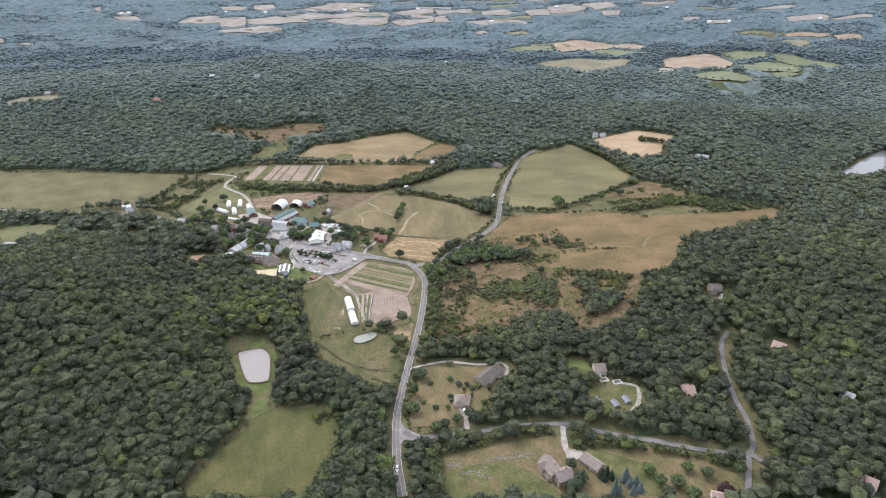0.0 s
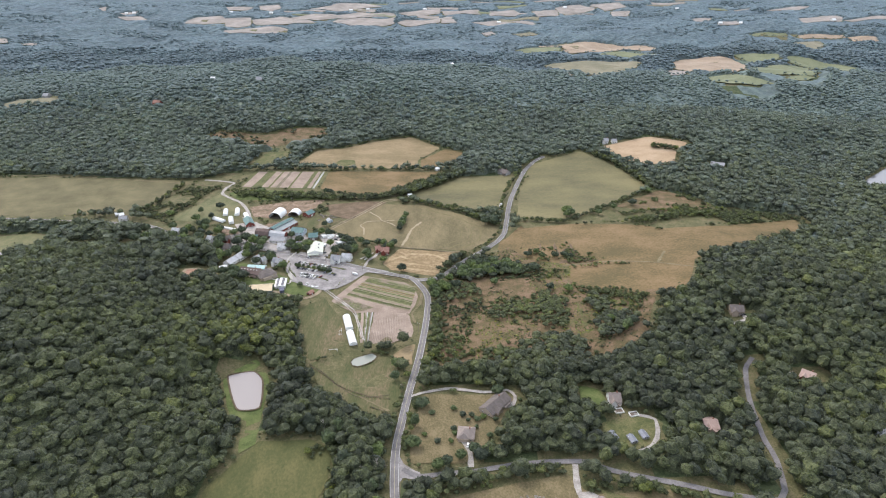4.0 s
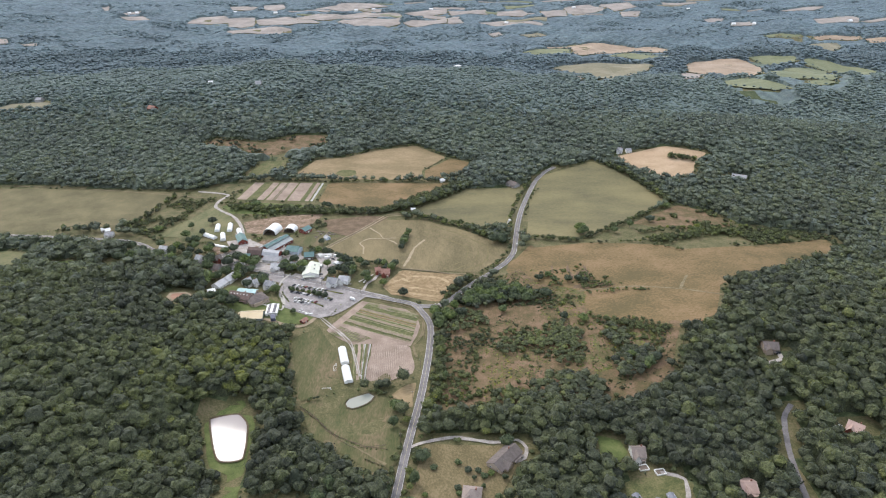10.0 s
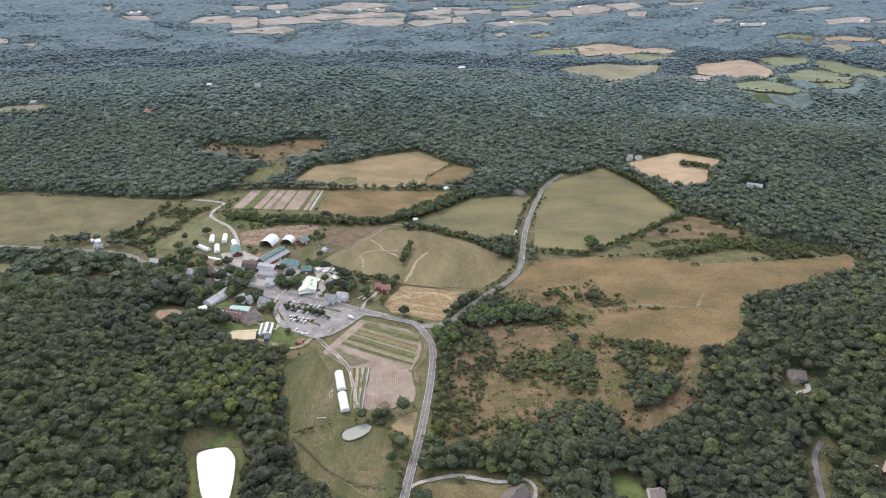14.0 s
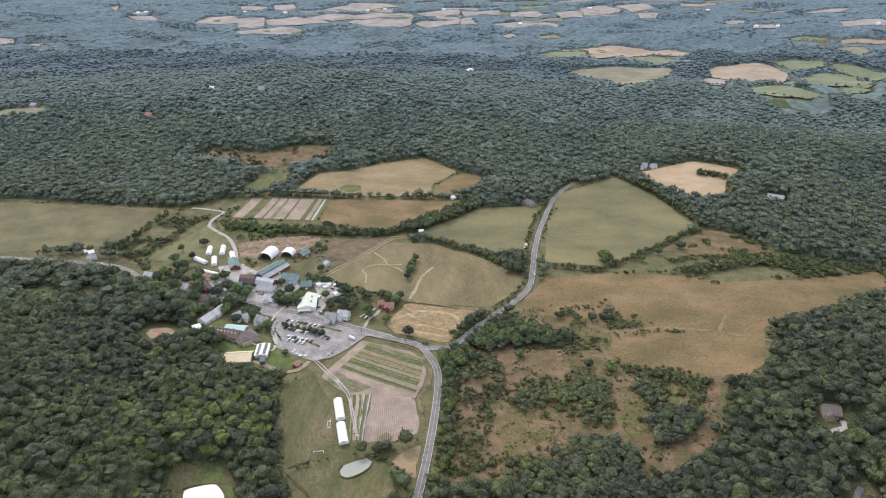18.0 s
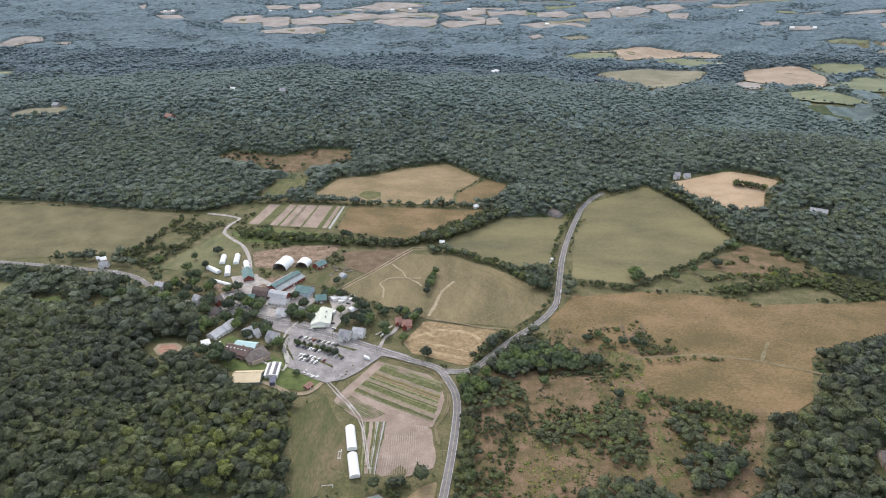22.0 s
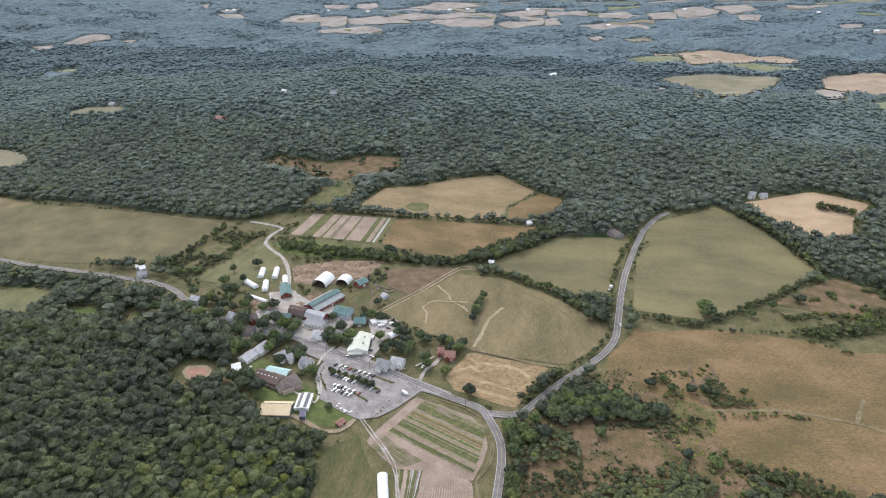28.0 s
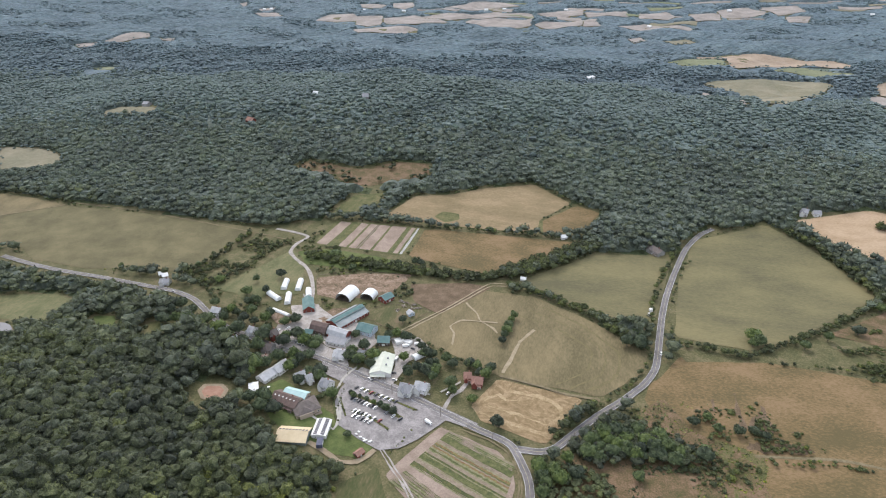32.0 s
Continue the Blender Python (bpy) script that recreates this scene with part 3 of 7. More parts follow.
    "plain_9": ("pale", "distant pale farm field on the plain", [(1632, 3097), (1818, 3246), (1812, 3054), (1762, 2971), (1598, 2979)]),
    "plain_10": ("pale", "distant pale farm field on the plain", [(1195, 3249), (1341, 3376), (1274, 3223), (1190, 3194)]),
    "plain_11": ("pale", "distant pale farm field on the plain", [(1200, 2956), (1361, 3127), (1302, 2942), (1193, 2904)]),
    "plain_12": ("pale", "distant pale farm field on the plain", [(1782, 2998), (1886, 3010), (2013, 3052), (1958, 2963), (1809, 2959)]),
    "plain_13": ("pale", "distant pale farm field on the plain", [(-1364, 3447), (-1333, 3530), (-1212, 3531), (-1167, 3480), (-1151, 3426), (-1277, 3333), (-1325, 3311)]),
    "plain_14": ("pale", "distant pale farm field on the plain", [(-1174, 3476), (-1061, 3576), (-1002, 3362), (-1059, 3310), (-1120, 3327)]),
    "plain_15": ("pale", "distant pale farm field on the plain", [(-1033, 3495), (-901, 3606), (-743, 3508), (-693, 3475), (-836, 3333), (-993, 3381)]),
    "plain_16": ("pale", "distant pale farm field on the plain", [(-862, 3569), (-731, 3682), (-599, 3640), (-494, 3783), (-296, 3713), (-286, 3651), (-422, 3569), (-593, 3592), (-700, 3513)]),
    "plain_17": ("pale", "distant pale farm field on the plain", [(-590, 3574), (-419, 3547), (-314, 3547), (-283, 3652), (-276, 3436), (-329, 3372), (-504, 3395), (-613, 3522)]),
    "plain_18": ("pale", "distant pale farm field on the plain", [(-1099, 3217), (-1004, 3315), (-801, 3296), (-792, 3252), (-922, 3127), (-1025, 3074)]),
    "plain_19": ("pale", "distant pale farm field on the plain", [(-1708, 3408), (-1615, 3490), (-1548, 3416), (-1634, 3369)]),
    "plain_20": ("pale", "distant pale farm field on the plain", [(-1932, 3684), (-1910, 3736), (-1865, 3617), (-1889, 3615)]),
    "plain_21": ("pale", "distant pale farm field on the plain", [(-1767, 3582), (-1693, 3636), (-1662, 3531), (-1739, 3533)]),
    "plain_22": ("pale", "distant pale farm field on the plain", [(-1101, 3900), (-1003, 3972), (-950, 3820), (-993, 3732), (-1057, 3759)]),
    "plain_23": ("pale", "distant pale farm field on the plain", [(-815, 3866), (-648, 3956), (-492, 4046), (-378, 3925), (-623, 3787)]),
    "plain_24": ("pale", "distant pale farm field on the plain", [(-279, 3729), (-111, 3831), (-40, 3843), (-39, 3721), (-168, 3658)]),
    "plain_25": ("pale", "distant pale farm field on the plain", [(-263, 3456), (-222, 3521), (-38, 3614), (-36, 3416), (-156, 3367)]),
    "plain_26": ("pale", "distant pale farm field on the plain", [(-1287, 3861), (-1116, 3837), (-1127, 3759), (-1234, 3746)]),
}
WATERS = {
    "farm_pond": [(-190, 473), (-181, 477), (-169, 479), (-160, 470), (-156, 460), (-151, 431), (-167, 428), (-177, 443)],
    "small_pond": [(-87, 496), (-85, 501), (-78, 505), (-69, 509), (-64, 505), (-66, 499), (-72, 493), (-80, 489), (-85, 491)],
    "creek_pond": [(-551, 686), (-539, 696), (-526, 693), (-514, 683), (-504, 668), (-521, 659)],
    "lake": [(616, 915), (658, 957), (739, 1026), (783, 1055), (699, 926), (646, 906)],
}
ROADS = {
    "main_road": (6.4, M_ROAD, "grey two-lane country road with painted lines", [(-28, 297), (-33, 323), (-36, 351), (-37, 383), (-32, 441), (-25, 500), (-21, 553), (-20, 595), (-24, 617), (-39, 645), (-64, 656), (-88, 667), (-114, 678), (-140, 688), (-168, 697), (-192, 706), (-222, 715), (-250, 717), (-276, 724), (-297, 730), (-326, 740), (-355, 758), (-386, 781), (-417, 793), (-447, 797), (-471, 800), (-502, 804), (-542, 808), (-583, 812), (-630, 820), (-677, 831)]),
    "north_road": (6.4, M_ROAD, "grey two-lane road curving past the fields", [(-35, 642), (-17, 642), (-6, 648), (8, 667), (25, 689), (43, 709), (62, 734), (73, 759), (80, 804), (86, 845), (95, 891), (109, 944), (127, 1001), (147, 1038), (165, 1056)]),
    "side_road": (4.4, M_ROAD, "narrow grey lane between trees", [(-31, 360), (-20, 353), (-3, 355), (18, 357), (48, 363), (74, 365), (95, 364), (114, 355), (137, 347), (159, 340), (177, 333), (198, 327), (211, 325)]),
    "hill_road": (3.8, M_ROAD, "narrow grey lane climbing through woods", [(195, 290), (201, 303), (211, 325), (218, 333), (225, 359), (226, 378), (230, 402), (236, 428), (246, 457), (257, 470)]),
    "hill_branch": (4.0, M_ROAD, "short grey lane spur", [(212, 326), (217, 318)]),
    "ranch_drive": (3.0, M_GRAVEL, "pale gravel lane", [(-29, 440), (-22, 445), (2, 450), (32, 444), (49, 446), (55, 438), (52, 428), (45, 424)]),
    "cottage_drive": (3.5, M_GRAVEL, "pale gravel lane", [(17, 361), (16, 376), (12, 387)]),
    "hill_drive": (4.0, M_GRAVEL, "pale gravel lane", [(89, 362), (87, 347), (87, 336), (94, 332)]),
    "ring_drive": (3.2, M_GRAVEL, "pale gravel lane", [(139, 412), (148, 410), (157, 405), (154, 389), (146, 377), (134, 372)]),
    "beds_track_b": (0.9, M_TRACK, "pale worn grass track", [(-77, 657), (-56, 651), (-40, 640), (-30, 621), (-26, 601), (-31, 582), (-35, 574), (-31, 555)]),
    "farm_lane": (4.5, M_GRAVEL, "pale gravel lane", [(-257, 776), (-269, 813), (-280, 841), (-299, 871), (-321, 890), (-337, 907), (-339, 929), (-333, 950), (-356, 959), (-383, 964)]),
    "meadow_track_d": (1.4, M_PATH, "pale worn footpath through a meadow", [(-165, 766), (-144, 795), (-122, 827), (-99, 865), (-89, 879), (-72, 881)]),
    "meadow_track_e": (1.4, M_PATH, "pale worn footpath through a meadow", [(-161, 764), (-141, 793), (-119, 825), (-96, 862), (-87, 874), (-71, 876)]),
    "bed_lane": (1.0, M_GRAVEL, "pale gravel lane", [(-141, 629), (-137, 626), (-123, 610), (-107, 593), (-97, 579), (-92, 569), (-86, 548), (-80, 530)]),
    "bed_lane_b": (1.0, M_GRAVEL, "pale gravel lane", [(-139, 631), (-136, 628), (-121, 612), (-106, 595), (-95, 581), (-91, 570), (-84, 548), (-79, 530)]),
    "beds_track": (0.9, M_TRACK, "pale worn grass track", [(-77, 654), (-57, 648), (-41, 638), (-31, 620), (-28, 601), (-32, 583), (-36, 574), (-32, 555)]),
    "dirt_loop": (4.0, M_DIRT, "worn dirt track through grass", [(-187, 616), (-175, 612), (-158, 604), (-146, 607), (-140, 614), (-137, 621)]),
    "meadow_track": (2.0, M_PATH, "pale worn footpath through a meadow", [(-107, 760), (-109, 778), (-115, 789), (-107, 801), (-94, 803), (-71, 804)]),
    "meadow_track_b": (2.0, M_PATH, "pale worn footpath through a meadow", [(-108, 835), (-93, 816), (-88, 805), (-74, 794), (-69, 786)]),
    "meadow_track_c": (3.0, M_PATH, "pale worn footpath through a meadow", [(-56, 728), (-51, 749), (-46, 776), (-35, 799)]),
    "paddock_lane": (3.0, M_TRACK, "pale worn grass track", [(-58, 724), (-26, 717), (-2, 710), (26, 707)]),
    "wood_edge_track": (1.8, M_TRACK, "pale worn track along the wood edge", [(-717, 992), (-624, 985), (-526, 971), (-402, 948), (-340, 934)]),
    "east_track": (2.5, M_TRACK, "pale worn grass track", [(132, 663), (189, 667), (235, 655), (277, 631)]),
    "field_spur": (2.5, M_TRACK, "pale worn grass track", [(235, 655), (243, 670), (252, 685)]),
    "lawn_lane": (3.0, M_GRAVEL, "pale gravel lane", [(-108, 646), (-101, 653)]),
    "pasture_track": (1.6, M_TRACK, "pale worn grass track", [(-72, 442), (-59, 433), (-46, 423)]),
    "red_house_drive": (3.5, M_GRAVEL, "pale gravel lane", [(-97, 670), (-93, 691), (-87, 699), (-81, 717)]),
    "lake_lane": (3.0, M_TRACK, "pale worn grass track", [(-787, 936), (-754, 960), (-723, 983)]),
    "house_c_drive": (4.0, M_GRAVEL, "pale gravel lane", [(265, 530), (272, 526), (271, 518), (258, 515), (255, 519)]),
}
# ---- the plan: buildings, yards, trees, hedges and vehicles, in metres ----
# style, x, y, length, width, eave, ridge, turn, wall, roof, name, label
BUILDINGS = []
BUILDINGS += [
    ("hoop", -307.8, 831.1, 20.1, 6.6, 1, 4, -75, "FILM", "FILM", "hoop_greenhouse", "white film hoop greenhouse with arched ends"),
    ("hoop", -292.1, 833.2, 22.5, 6.6, 1, 4, -75, "FILM", "FILM", "hoop_greenhouse", "white film hoop greenhouse with arched ends"),
    ("hoop", -308.2, 805.1, 20.7, 6.6, 1, 4, -33, "FILM", "FILM", "hoop_greenhouse", "white film hoop greenhouse with arched ends"),
    ("hoop", -291.3, 803.4, 20.6, 6.6, 1, 4, -70, "FILM", "FILM", "hoop_greenhouse", "white film hoop greenhouse with arched ends"),
    ("hoop", -275.1, 819.2, 17.1, 6.6, 1, 4, -65, "FILM", "FILM", "hoop_greenhouse", "white film hoop greenhouse joined to a barn"),
    ("hoop", -286.6, 777.0, 22.3, 4.5, 0.6, 2.5, -21, "FILM", "FILM", "hoop_greenhouse", "low white caterpillar greenhouse beside garden plots"),
    ("hoop", -232.6, 823.0, 20.9, 17, 2, 8.5, 79, "FILM", "FILM", "fabric_barn", "large white fabric-covered barn with an open arched end"),
    ("hoop", -210.3, 827.0, 13.5, 15, 2, 7, 83, "FILM", "FILM", "fabric_barn", "white fabric-covered barn with an open arched end"),
    ("hoop", -98.3, 557.9, 24.4, 7.6, 1, 3.8, -74, "FILM", "FILM", "hoop_greenhouse", "white film hoop greenhouse standing end to end"),
    ("hoop", -91.0, 531.6, 22.6, 7.6, 1, 3.8, -73, "FILM", "FILM", "hoop_greenhouse", "white film hoop greenhouse near the pond"),
    ("house", -264.4, 794.3, 23.0, 11, 4, 7.5, -64, "RED", "TEAL", "barn", "red barn with a teal metal roof"),
    ("house", -190.7, 824.5, 12.5, 11, 4, 7, 59, "RED", "TEAL", "barn", "low barn with a teal metal roof and open front"),
]
BUILDINGS += [
    ("monitor", -217.0, 781.2, 38.2, 20, 4, 8.5, 62, "RED", "TEALPALE", "cattle_barn", "long cattle barn with a raised teal metal roof"),
    ("gambrel", -233.9, 754.0, 17.0, 12, 5, 11, -10, "DARKWOOD", "BROWN", "barn", "old gambrel barn with dark brown shingles"),
    ("gambrel", -213.7, 749.8, 21.3, 11, 5, 10, -15, "RED", "PALEMETAL", "barn", "gambrel barn with a pale rusty metal roof and red end"),
    ("house", -191.2, 763.9, 16.1, 14, 5, 9, -12, "BLUEWHITE", "TEAL", "farm_shop", "long pale-blue building with a teal metal roof"),
    ("house", -243.4, 748.7, 8.0, 7, 3, 5, 0, "DARKWOOD", "TEAL", "shed", "small shed with a teal metal roof"),
    ("house", -212.0, 742.4, 18.8, 14, 3.5, 5.5, -7, "WHITE", "GREY", "creamery", "low building with a grey shingle roof"),
    ("house", -201.8, 721.9, 10.7, 13, 3.5, 7, 0, "WHITE", "PALEMETAL", "house", "house with a pale blue-grey metal roof among trees"),
    ("house", -169.8, 750.8, 11.1, 11, 4, 7.5, 8, "DARKWOOD", "TEAL", "barn", "small barn with a teal green roof"),
    ("house", -160.1, 715.0, 27.5, 18, 4.5, 7.5, -82, "WHITE", "PALEGREEN", "market_hall", "market hall with a wide pale green metal roof"),
    ("house", -183.1, 726.3, 5.9, 8, 4, 7, -12, "WHITE", "GREY", "cottage", "small white cottage with a grey roof among trees"),
    ("flat", -156.8, 752.3, 6.2, 7, 3.2, 3.4, 38, "WHITE", "WHITE", "storage_trailer", "white box storage trailer beside the yard"),
    ("flat", -148.7, 753.4, 9.7, 5, 3, 3.2, -15, "WHITE", "WHITE", "storage_trailer", "long white storage trailer beside a field edge"),
]
BUILDINGS += [
    ("hoop", -133.3, 736.0, 11.0, 8, 1.5, 3.8, 49, "FILM", "FILM", "shade_house", "small hoop house with striped pink and white cover"),
    ("house", -130.5, 686.9, 10.5, 11, 5.5, 9.5, -12, "WHITE", "GREY", "house", "white two-storey house with a pale grey roof"),
    ("house", -118.8, 692.6, 10.8, 10, 5, 8.5, -10, "WHITE", "PALEMETAL", "house", "white house wing with a pale metal roof"),
    ("house", -84.3, 714.9, 6.2, 9, 4, 7, 11, "RED", "REDROOF", "house", "red house with a brown-red shingle roof"),
    ("house", -74.8, 710.0, 9.1, 10, 4, 7.5, 1, "RED", "REDROOF", "house", "red wooden house with a brown-red shingle roof"),
    ("house", -220.0, 652.1, 24.3, 14, 4.5, 8.5, -14, "TAN", "BROWN", "school", "long building with brown shingles and dormers"),
    ("hip", -203.5, 648.8, 19.6, 17, 4.5, 8.5, 42, "TAN", "DARKBROWN", "school_wing", "broad wing with a dark brown hipped roof"),
    ("house", -215.4, 658.9, 20.1, 9, 6, 8, -8, "TAN", "AQUA", "covered_court", "roof patched with pale turquoise sheeting"),
    ("house", -250.9, 676.6, 14.2, 11, 3.5, 6.5, 69, "WHITE", "PALEMETAL", "long_house", "long low building with a pale metal roof"),
    ("house", -244.9, 690.0, 14.6, 11, 4, 7.5, 73, "WHITE", "PALEMETAL", "long_house", "stepped low building with a pale metal roof"),
    ("house", -254.1, 660.0, 7.1, 11, 2.6, 4.2, 31, "WHITE", "WHITEROOF", "tent", "white event tent on grass"),
    ("house", -223.1, 682.7, 8.3, 10, 4.5, 8, 50, "WHITE", "PALEMETAL", "house", "white house with several pale gables"),
]
BUILDINGS += [
    ("house", -215.1, 682.3, 5.6, 8, 4, 7, 48, "WHITE", "PALEMETAL", "house", "small white house with a pale gable roof"),
    ("house", -197.3, 678.0, 8.8, 10, 5.5, 9, -21, "WHITE", "GREY", "house", "white gabled house with a dark grey roof"),
    ("house", -199.7, 618.2, 23.2, 16, 3, 6.5, 7, "GLASSY", "AMBER", "glass_greenhouse", "greenhouse with an amber translucent roof and open bays"),
    ("house", -182.0, 630.0, 17.8, 11, 3.8, 4.9, -83, "WHITE", "SOLAR", "solar_shed", "white shed with dark solar panels on its roof"),
    ("flat", -177.5, 615.5, 4.5, 8, 3.5, 3.8, 16, "SLATEBLUE", "SLATEBLUE", "storage_container", "dark blue storage box beside the solar shed"),
    ("house", -146.5, 614.0, 6.7, 5, 2.6, 4, 61, "RED", "REDROOF", "shed", "small red wooden shed beside a dirt track"),
    ("house", 38.0, 426.2, 24.9, 13, 3.5, 7, 50, "TAN", "DARKBROWN", "ranch_house", "long ranch house with a brown shingle roof"),
    ("hip", 14.1, 392.9, 11.9, 12, 3.5, 7.5, -7, "TAN", "BROWNPALE", "cottage", "cottage with a hipped pale brown roof"),
    ("house", 72.4, 317.1, 15.9, 10, 5.5, 9, -66, "TAN", "BROWNPALE", "house", "two-storey house with pale brown shingles"),
    ("house", 79.1, 309.4, 11.5, 11, 5.5, 9, 20, "TAN", "BROWNPALE", "house_wing", "two-storey gabled wing with pale brown shingles"),
    ("house", 101.9, 321.7, 14.9, 9, 3.5, 6.5, -50, "TAN", "BROWNPALE", "garage", "long garage with pale brown shingles"),
    ("house", 131.5, 428.4, 9.0, 12, 4, 8, 0, "WHITE", "BROWNPALE", "house", "house with a pale mauve-brown roof among trees"),
]
BUILDINGS += [
    ("house", 121.4, 388.2, 7.3, 4.5, 2.2, 3.2, -75, "GREYWALL", "BLUEGREY", "shed", "small shed with a blue-grey metal roof"),
    ("house", 134.0, 383.9, 7.2, 4.5, 2.2, 3.2, -76, "GREYWALL", "BLUEGREY", "shed", "small shed with a blue-grey metal roof"),
    ("house", 143.5, 388.0, 7.3, 4.5, 2.2, 3.2, -77, "GREYWALL", "BLUEGREY", "shed", "small shed with a blue-grey metal roof"),
    ("house", 193.4, 395.5, 10.0, 13, 3.5, 6.5, 0, "TAN", "PINKTAN", "house", "house with a pinkish tan roof in the woods"),
    ("house", 267.6, 532.7, 11.4, 12, 4.5, 8, -8, "TAN", "DARKBROWN", "house", "house with a dark brown roof in the woods"),
    ("house", 289.0, 443.1, 9.9, 11, 4, 7.5, -41, "RED", "PINKTAN", "house", "house with a rusty pink roof in the woods"),
    ("house", 307.4, 375.4, 8.7, 10, 6, 9.5, -45, "WHITE", "PALEMETAL", "house", "tall white house with a grey roof in the woods"),
    ("house", 273.2, 293.9, 9.3, 11, 4.5, 8.5, -41, "WHITE", "PINKTAN", "house", "house with a pinkish roof by a driveway"),
    ("house", 174.6, 286.0, 9.3, 11, 4.5, 8.5, -17, "WHITE", "PINKTAN", "house", "house with pale purple-brown shingles"),
    ("house", -437.9, 806.8, 10.0, 9, 4, 6.5, 12, "WHITE", "GREY", "farmhouse", "white farmhouse with a grey roof beside the road"),
    ("house", -446.9, 819.6, 5.9, 8, 4, 6, 39, "WHITE", "WHITEROOF", "shed", "white-roofed shed behind the farmhouse"),
    ("house", -455.5, 823.3, 3.5, 6, 3, 5, 34, "WHITE", "WHITEROOF", "shed", "small white shed behind the farmhouse"),
]
BUILDINGS += [
    ("house", -426.2, 771.3, 6.6, 9, 4.5, 7.5, 23, "WHITE", "GREY", "house", "small white house with a grey roof below the road"),
    ("house", -347.0, 760.3, 10.1, 9, 5, 8, -9, "WHITE", "PALEMETAL", "house", "white house with a pale roof among trees"),
    ("house", -295.1, 735.5, 6.2, 9, 5, 8.5, -14, "WHITE", "PALEMETAL", "house", "white house with a pale roof by the road"),
    ("house", -273.6, 734.7, 7.6, 10, 5.5, 9, 46, "RED", "DARKBROWN", "house", "red brick house with a dark roof"),
    ("house", -305.1, 716.7, 9.0, 9, 4, 7, 65, "GREYWALL", "GREY", "house", "house with a grey roof below the road"),
    ("house", -268.3, 714.6, 9.0, 10, 4, 7.5, -2, "GREYWALL", "DARKBROWN", "house", "house with a dark roof under trees"),
    ("house", -263.9, 698.8, 4.6, 8, 3.5, 6, 6, "TAN", "PINKTAN", "house", "small house with a tan roof under trees"),
    ("house", 278.0, 1098.5, 9.1, 11, 5, 9, -22, "WHITE", "GREY", "farmhouse", "white farmhouse at the edge of a stubble field"),
    ("house", 291.7, 1096.6, 8.5, 9, 4, 7, 3, "WHITE", "GREY", "shed", "pale shed beside the farmhouse"),
    ("house", 432.5, 990.0, 20.2, 14, 4, 7, -28, "GREYWALL", "GREY", "house", "long grey house in a woodland clearing"),
    ("house", 91.2, 986.7, 19.6, 11, 4, 7.5, -52, "GREYWALL", "DARKBROWN", "house", "dark-roofed house beside the road"),
    ("house", 10.0, 2256.0, 37.0, 14, 6, 10, 55, "WHITE", "WHITEROOF", "house", "distant white house on the ridge"),
]
BUILDINGS += [
    ("house", -594.0, 1305.0, 18.3, 12, 5, 10, -26, "RED", "REDROOF", "house", "distant red-roofed house in the woods"),
    ("house", 722.0, 2279.0, 16.2, 16, 6, 12, -6, "WHITE", "WHITEROOF", "barn", "distant white barn among fields"),
    ("house", 507.2, 2431.9, 24.4, 12, 6, 10, 29, "WHITE", "WHITEROOF", "house", "distant white farmhouse under trees"),
    ("house", -517.0, 1428.0, 10.2, 12, 6, 11, -4, "WHITE", "WHITEROOF", "house", "distant white house in the woods"),
    ("house", -416.0, 1430.0, 11.9, 12, 6, 11, 9, "GREYWALL", "GREY", "house", "distant grey house in the woods"),
    ("house", -876.0, 1396.0, 12.7, 14, 5, 9, -7, "GREYWALL", "GREY", "barn", "distant grey barn in a clearing"),
    ("flat", 74.3, 844.3, 2.9, 3, 3, 3.2, 21, "WHITE", "WHITE", "farm_wagon", "white covered wagon parked at the field edge"),
    ("flat", 76.0, 853.3, 3.0, 3, 3, 3.2, 21, "WHITE", "WHITE", "farm_wagon", "white covered wagon beside the road"),
    ("house", -55.0, 894.0, 5.6, 5, 2.5, 4, -2, "WHITE", "WHITEROOF", "shelter", "small white animal shelter in a field"),
    ("house", -16.6, 1004.7, 7.3, 7, 3, 5, 23, "WHITE", "WHITEROOF", "shelter", "white-roofed field shelter by the hedge"),
    ("house", -158.2, 801.7, 6.1, 6, 3, 5, -47, "BLUEWHITE", "PALEMETAL", "shed", "small pale blue shed in a paddock"),
    ("house", -129.0, 3819.6, 19.7, 14, 6, 11, -11, "WHITE", "WHITEROOF", "barn", "distant white barn on the plain"),
]
BUILDINGS += [
    ("house", 272.1, 3481.7, 19.6, 14, 6, 11, -35, "WHITE", "WHITEROOF", "barn", "distant white barn on the plain"),
    ("house", -982.8, 3704.1, 18.9, 14, 6, 11, -2, "WHITE", "WHITEROOF", "barn", "distant white barn on the plain"),
    ("house", -550.4, 3791.5, 20.4, 14, 6, 11, 31, "WHITE", "WHITEROOF", "barn", "distant white barn on the plain"),
    ("house", -457.5, 3833.9, 19.3, 14, 6, 11, 9, "WHITE", "WHITEROOF", "barn", "distant white barn on the plain"),
    ("house", 1203.6, 2928.1, 14.8, 14, 6, 11, -3, "WHITE", "WHITEROOF", "barn", "distant white barn on the plain"),
    ("house", 1302.5, 2949.8, 13.8, 14, 6, 11, -20, "WHITE", "WHITEROOF", "barn", "distant white barn on the plain"),
    ("house", -1721.9, 3556.8, 16.0, 14, 6, 11, 32, "WHITE", "WHITEROOF", "barn", "distant white barn on the plain"),
    ("house", -1685.6, 3566.2, 16.2, 14, 6, 11, 29, "WHITE", "WHITEROOF", "barn", "distant white barn on the plain"),
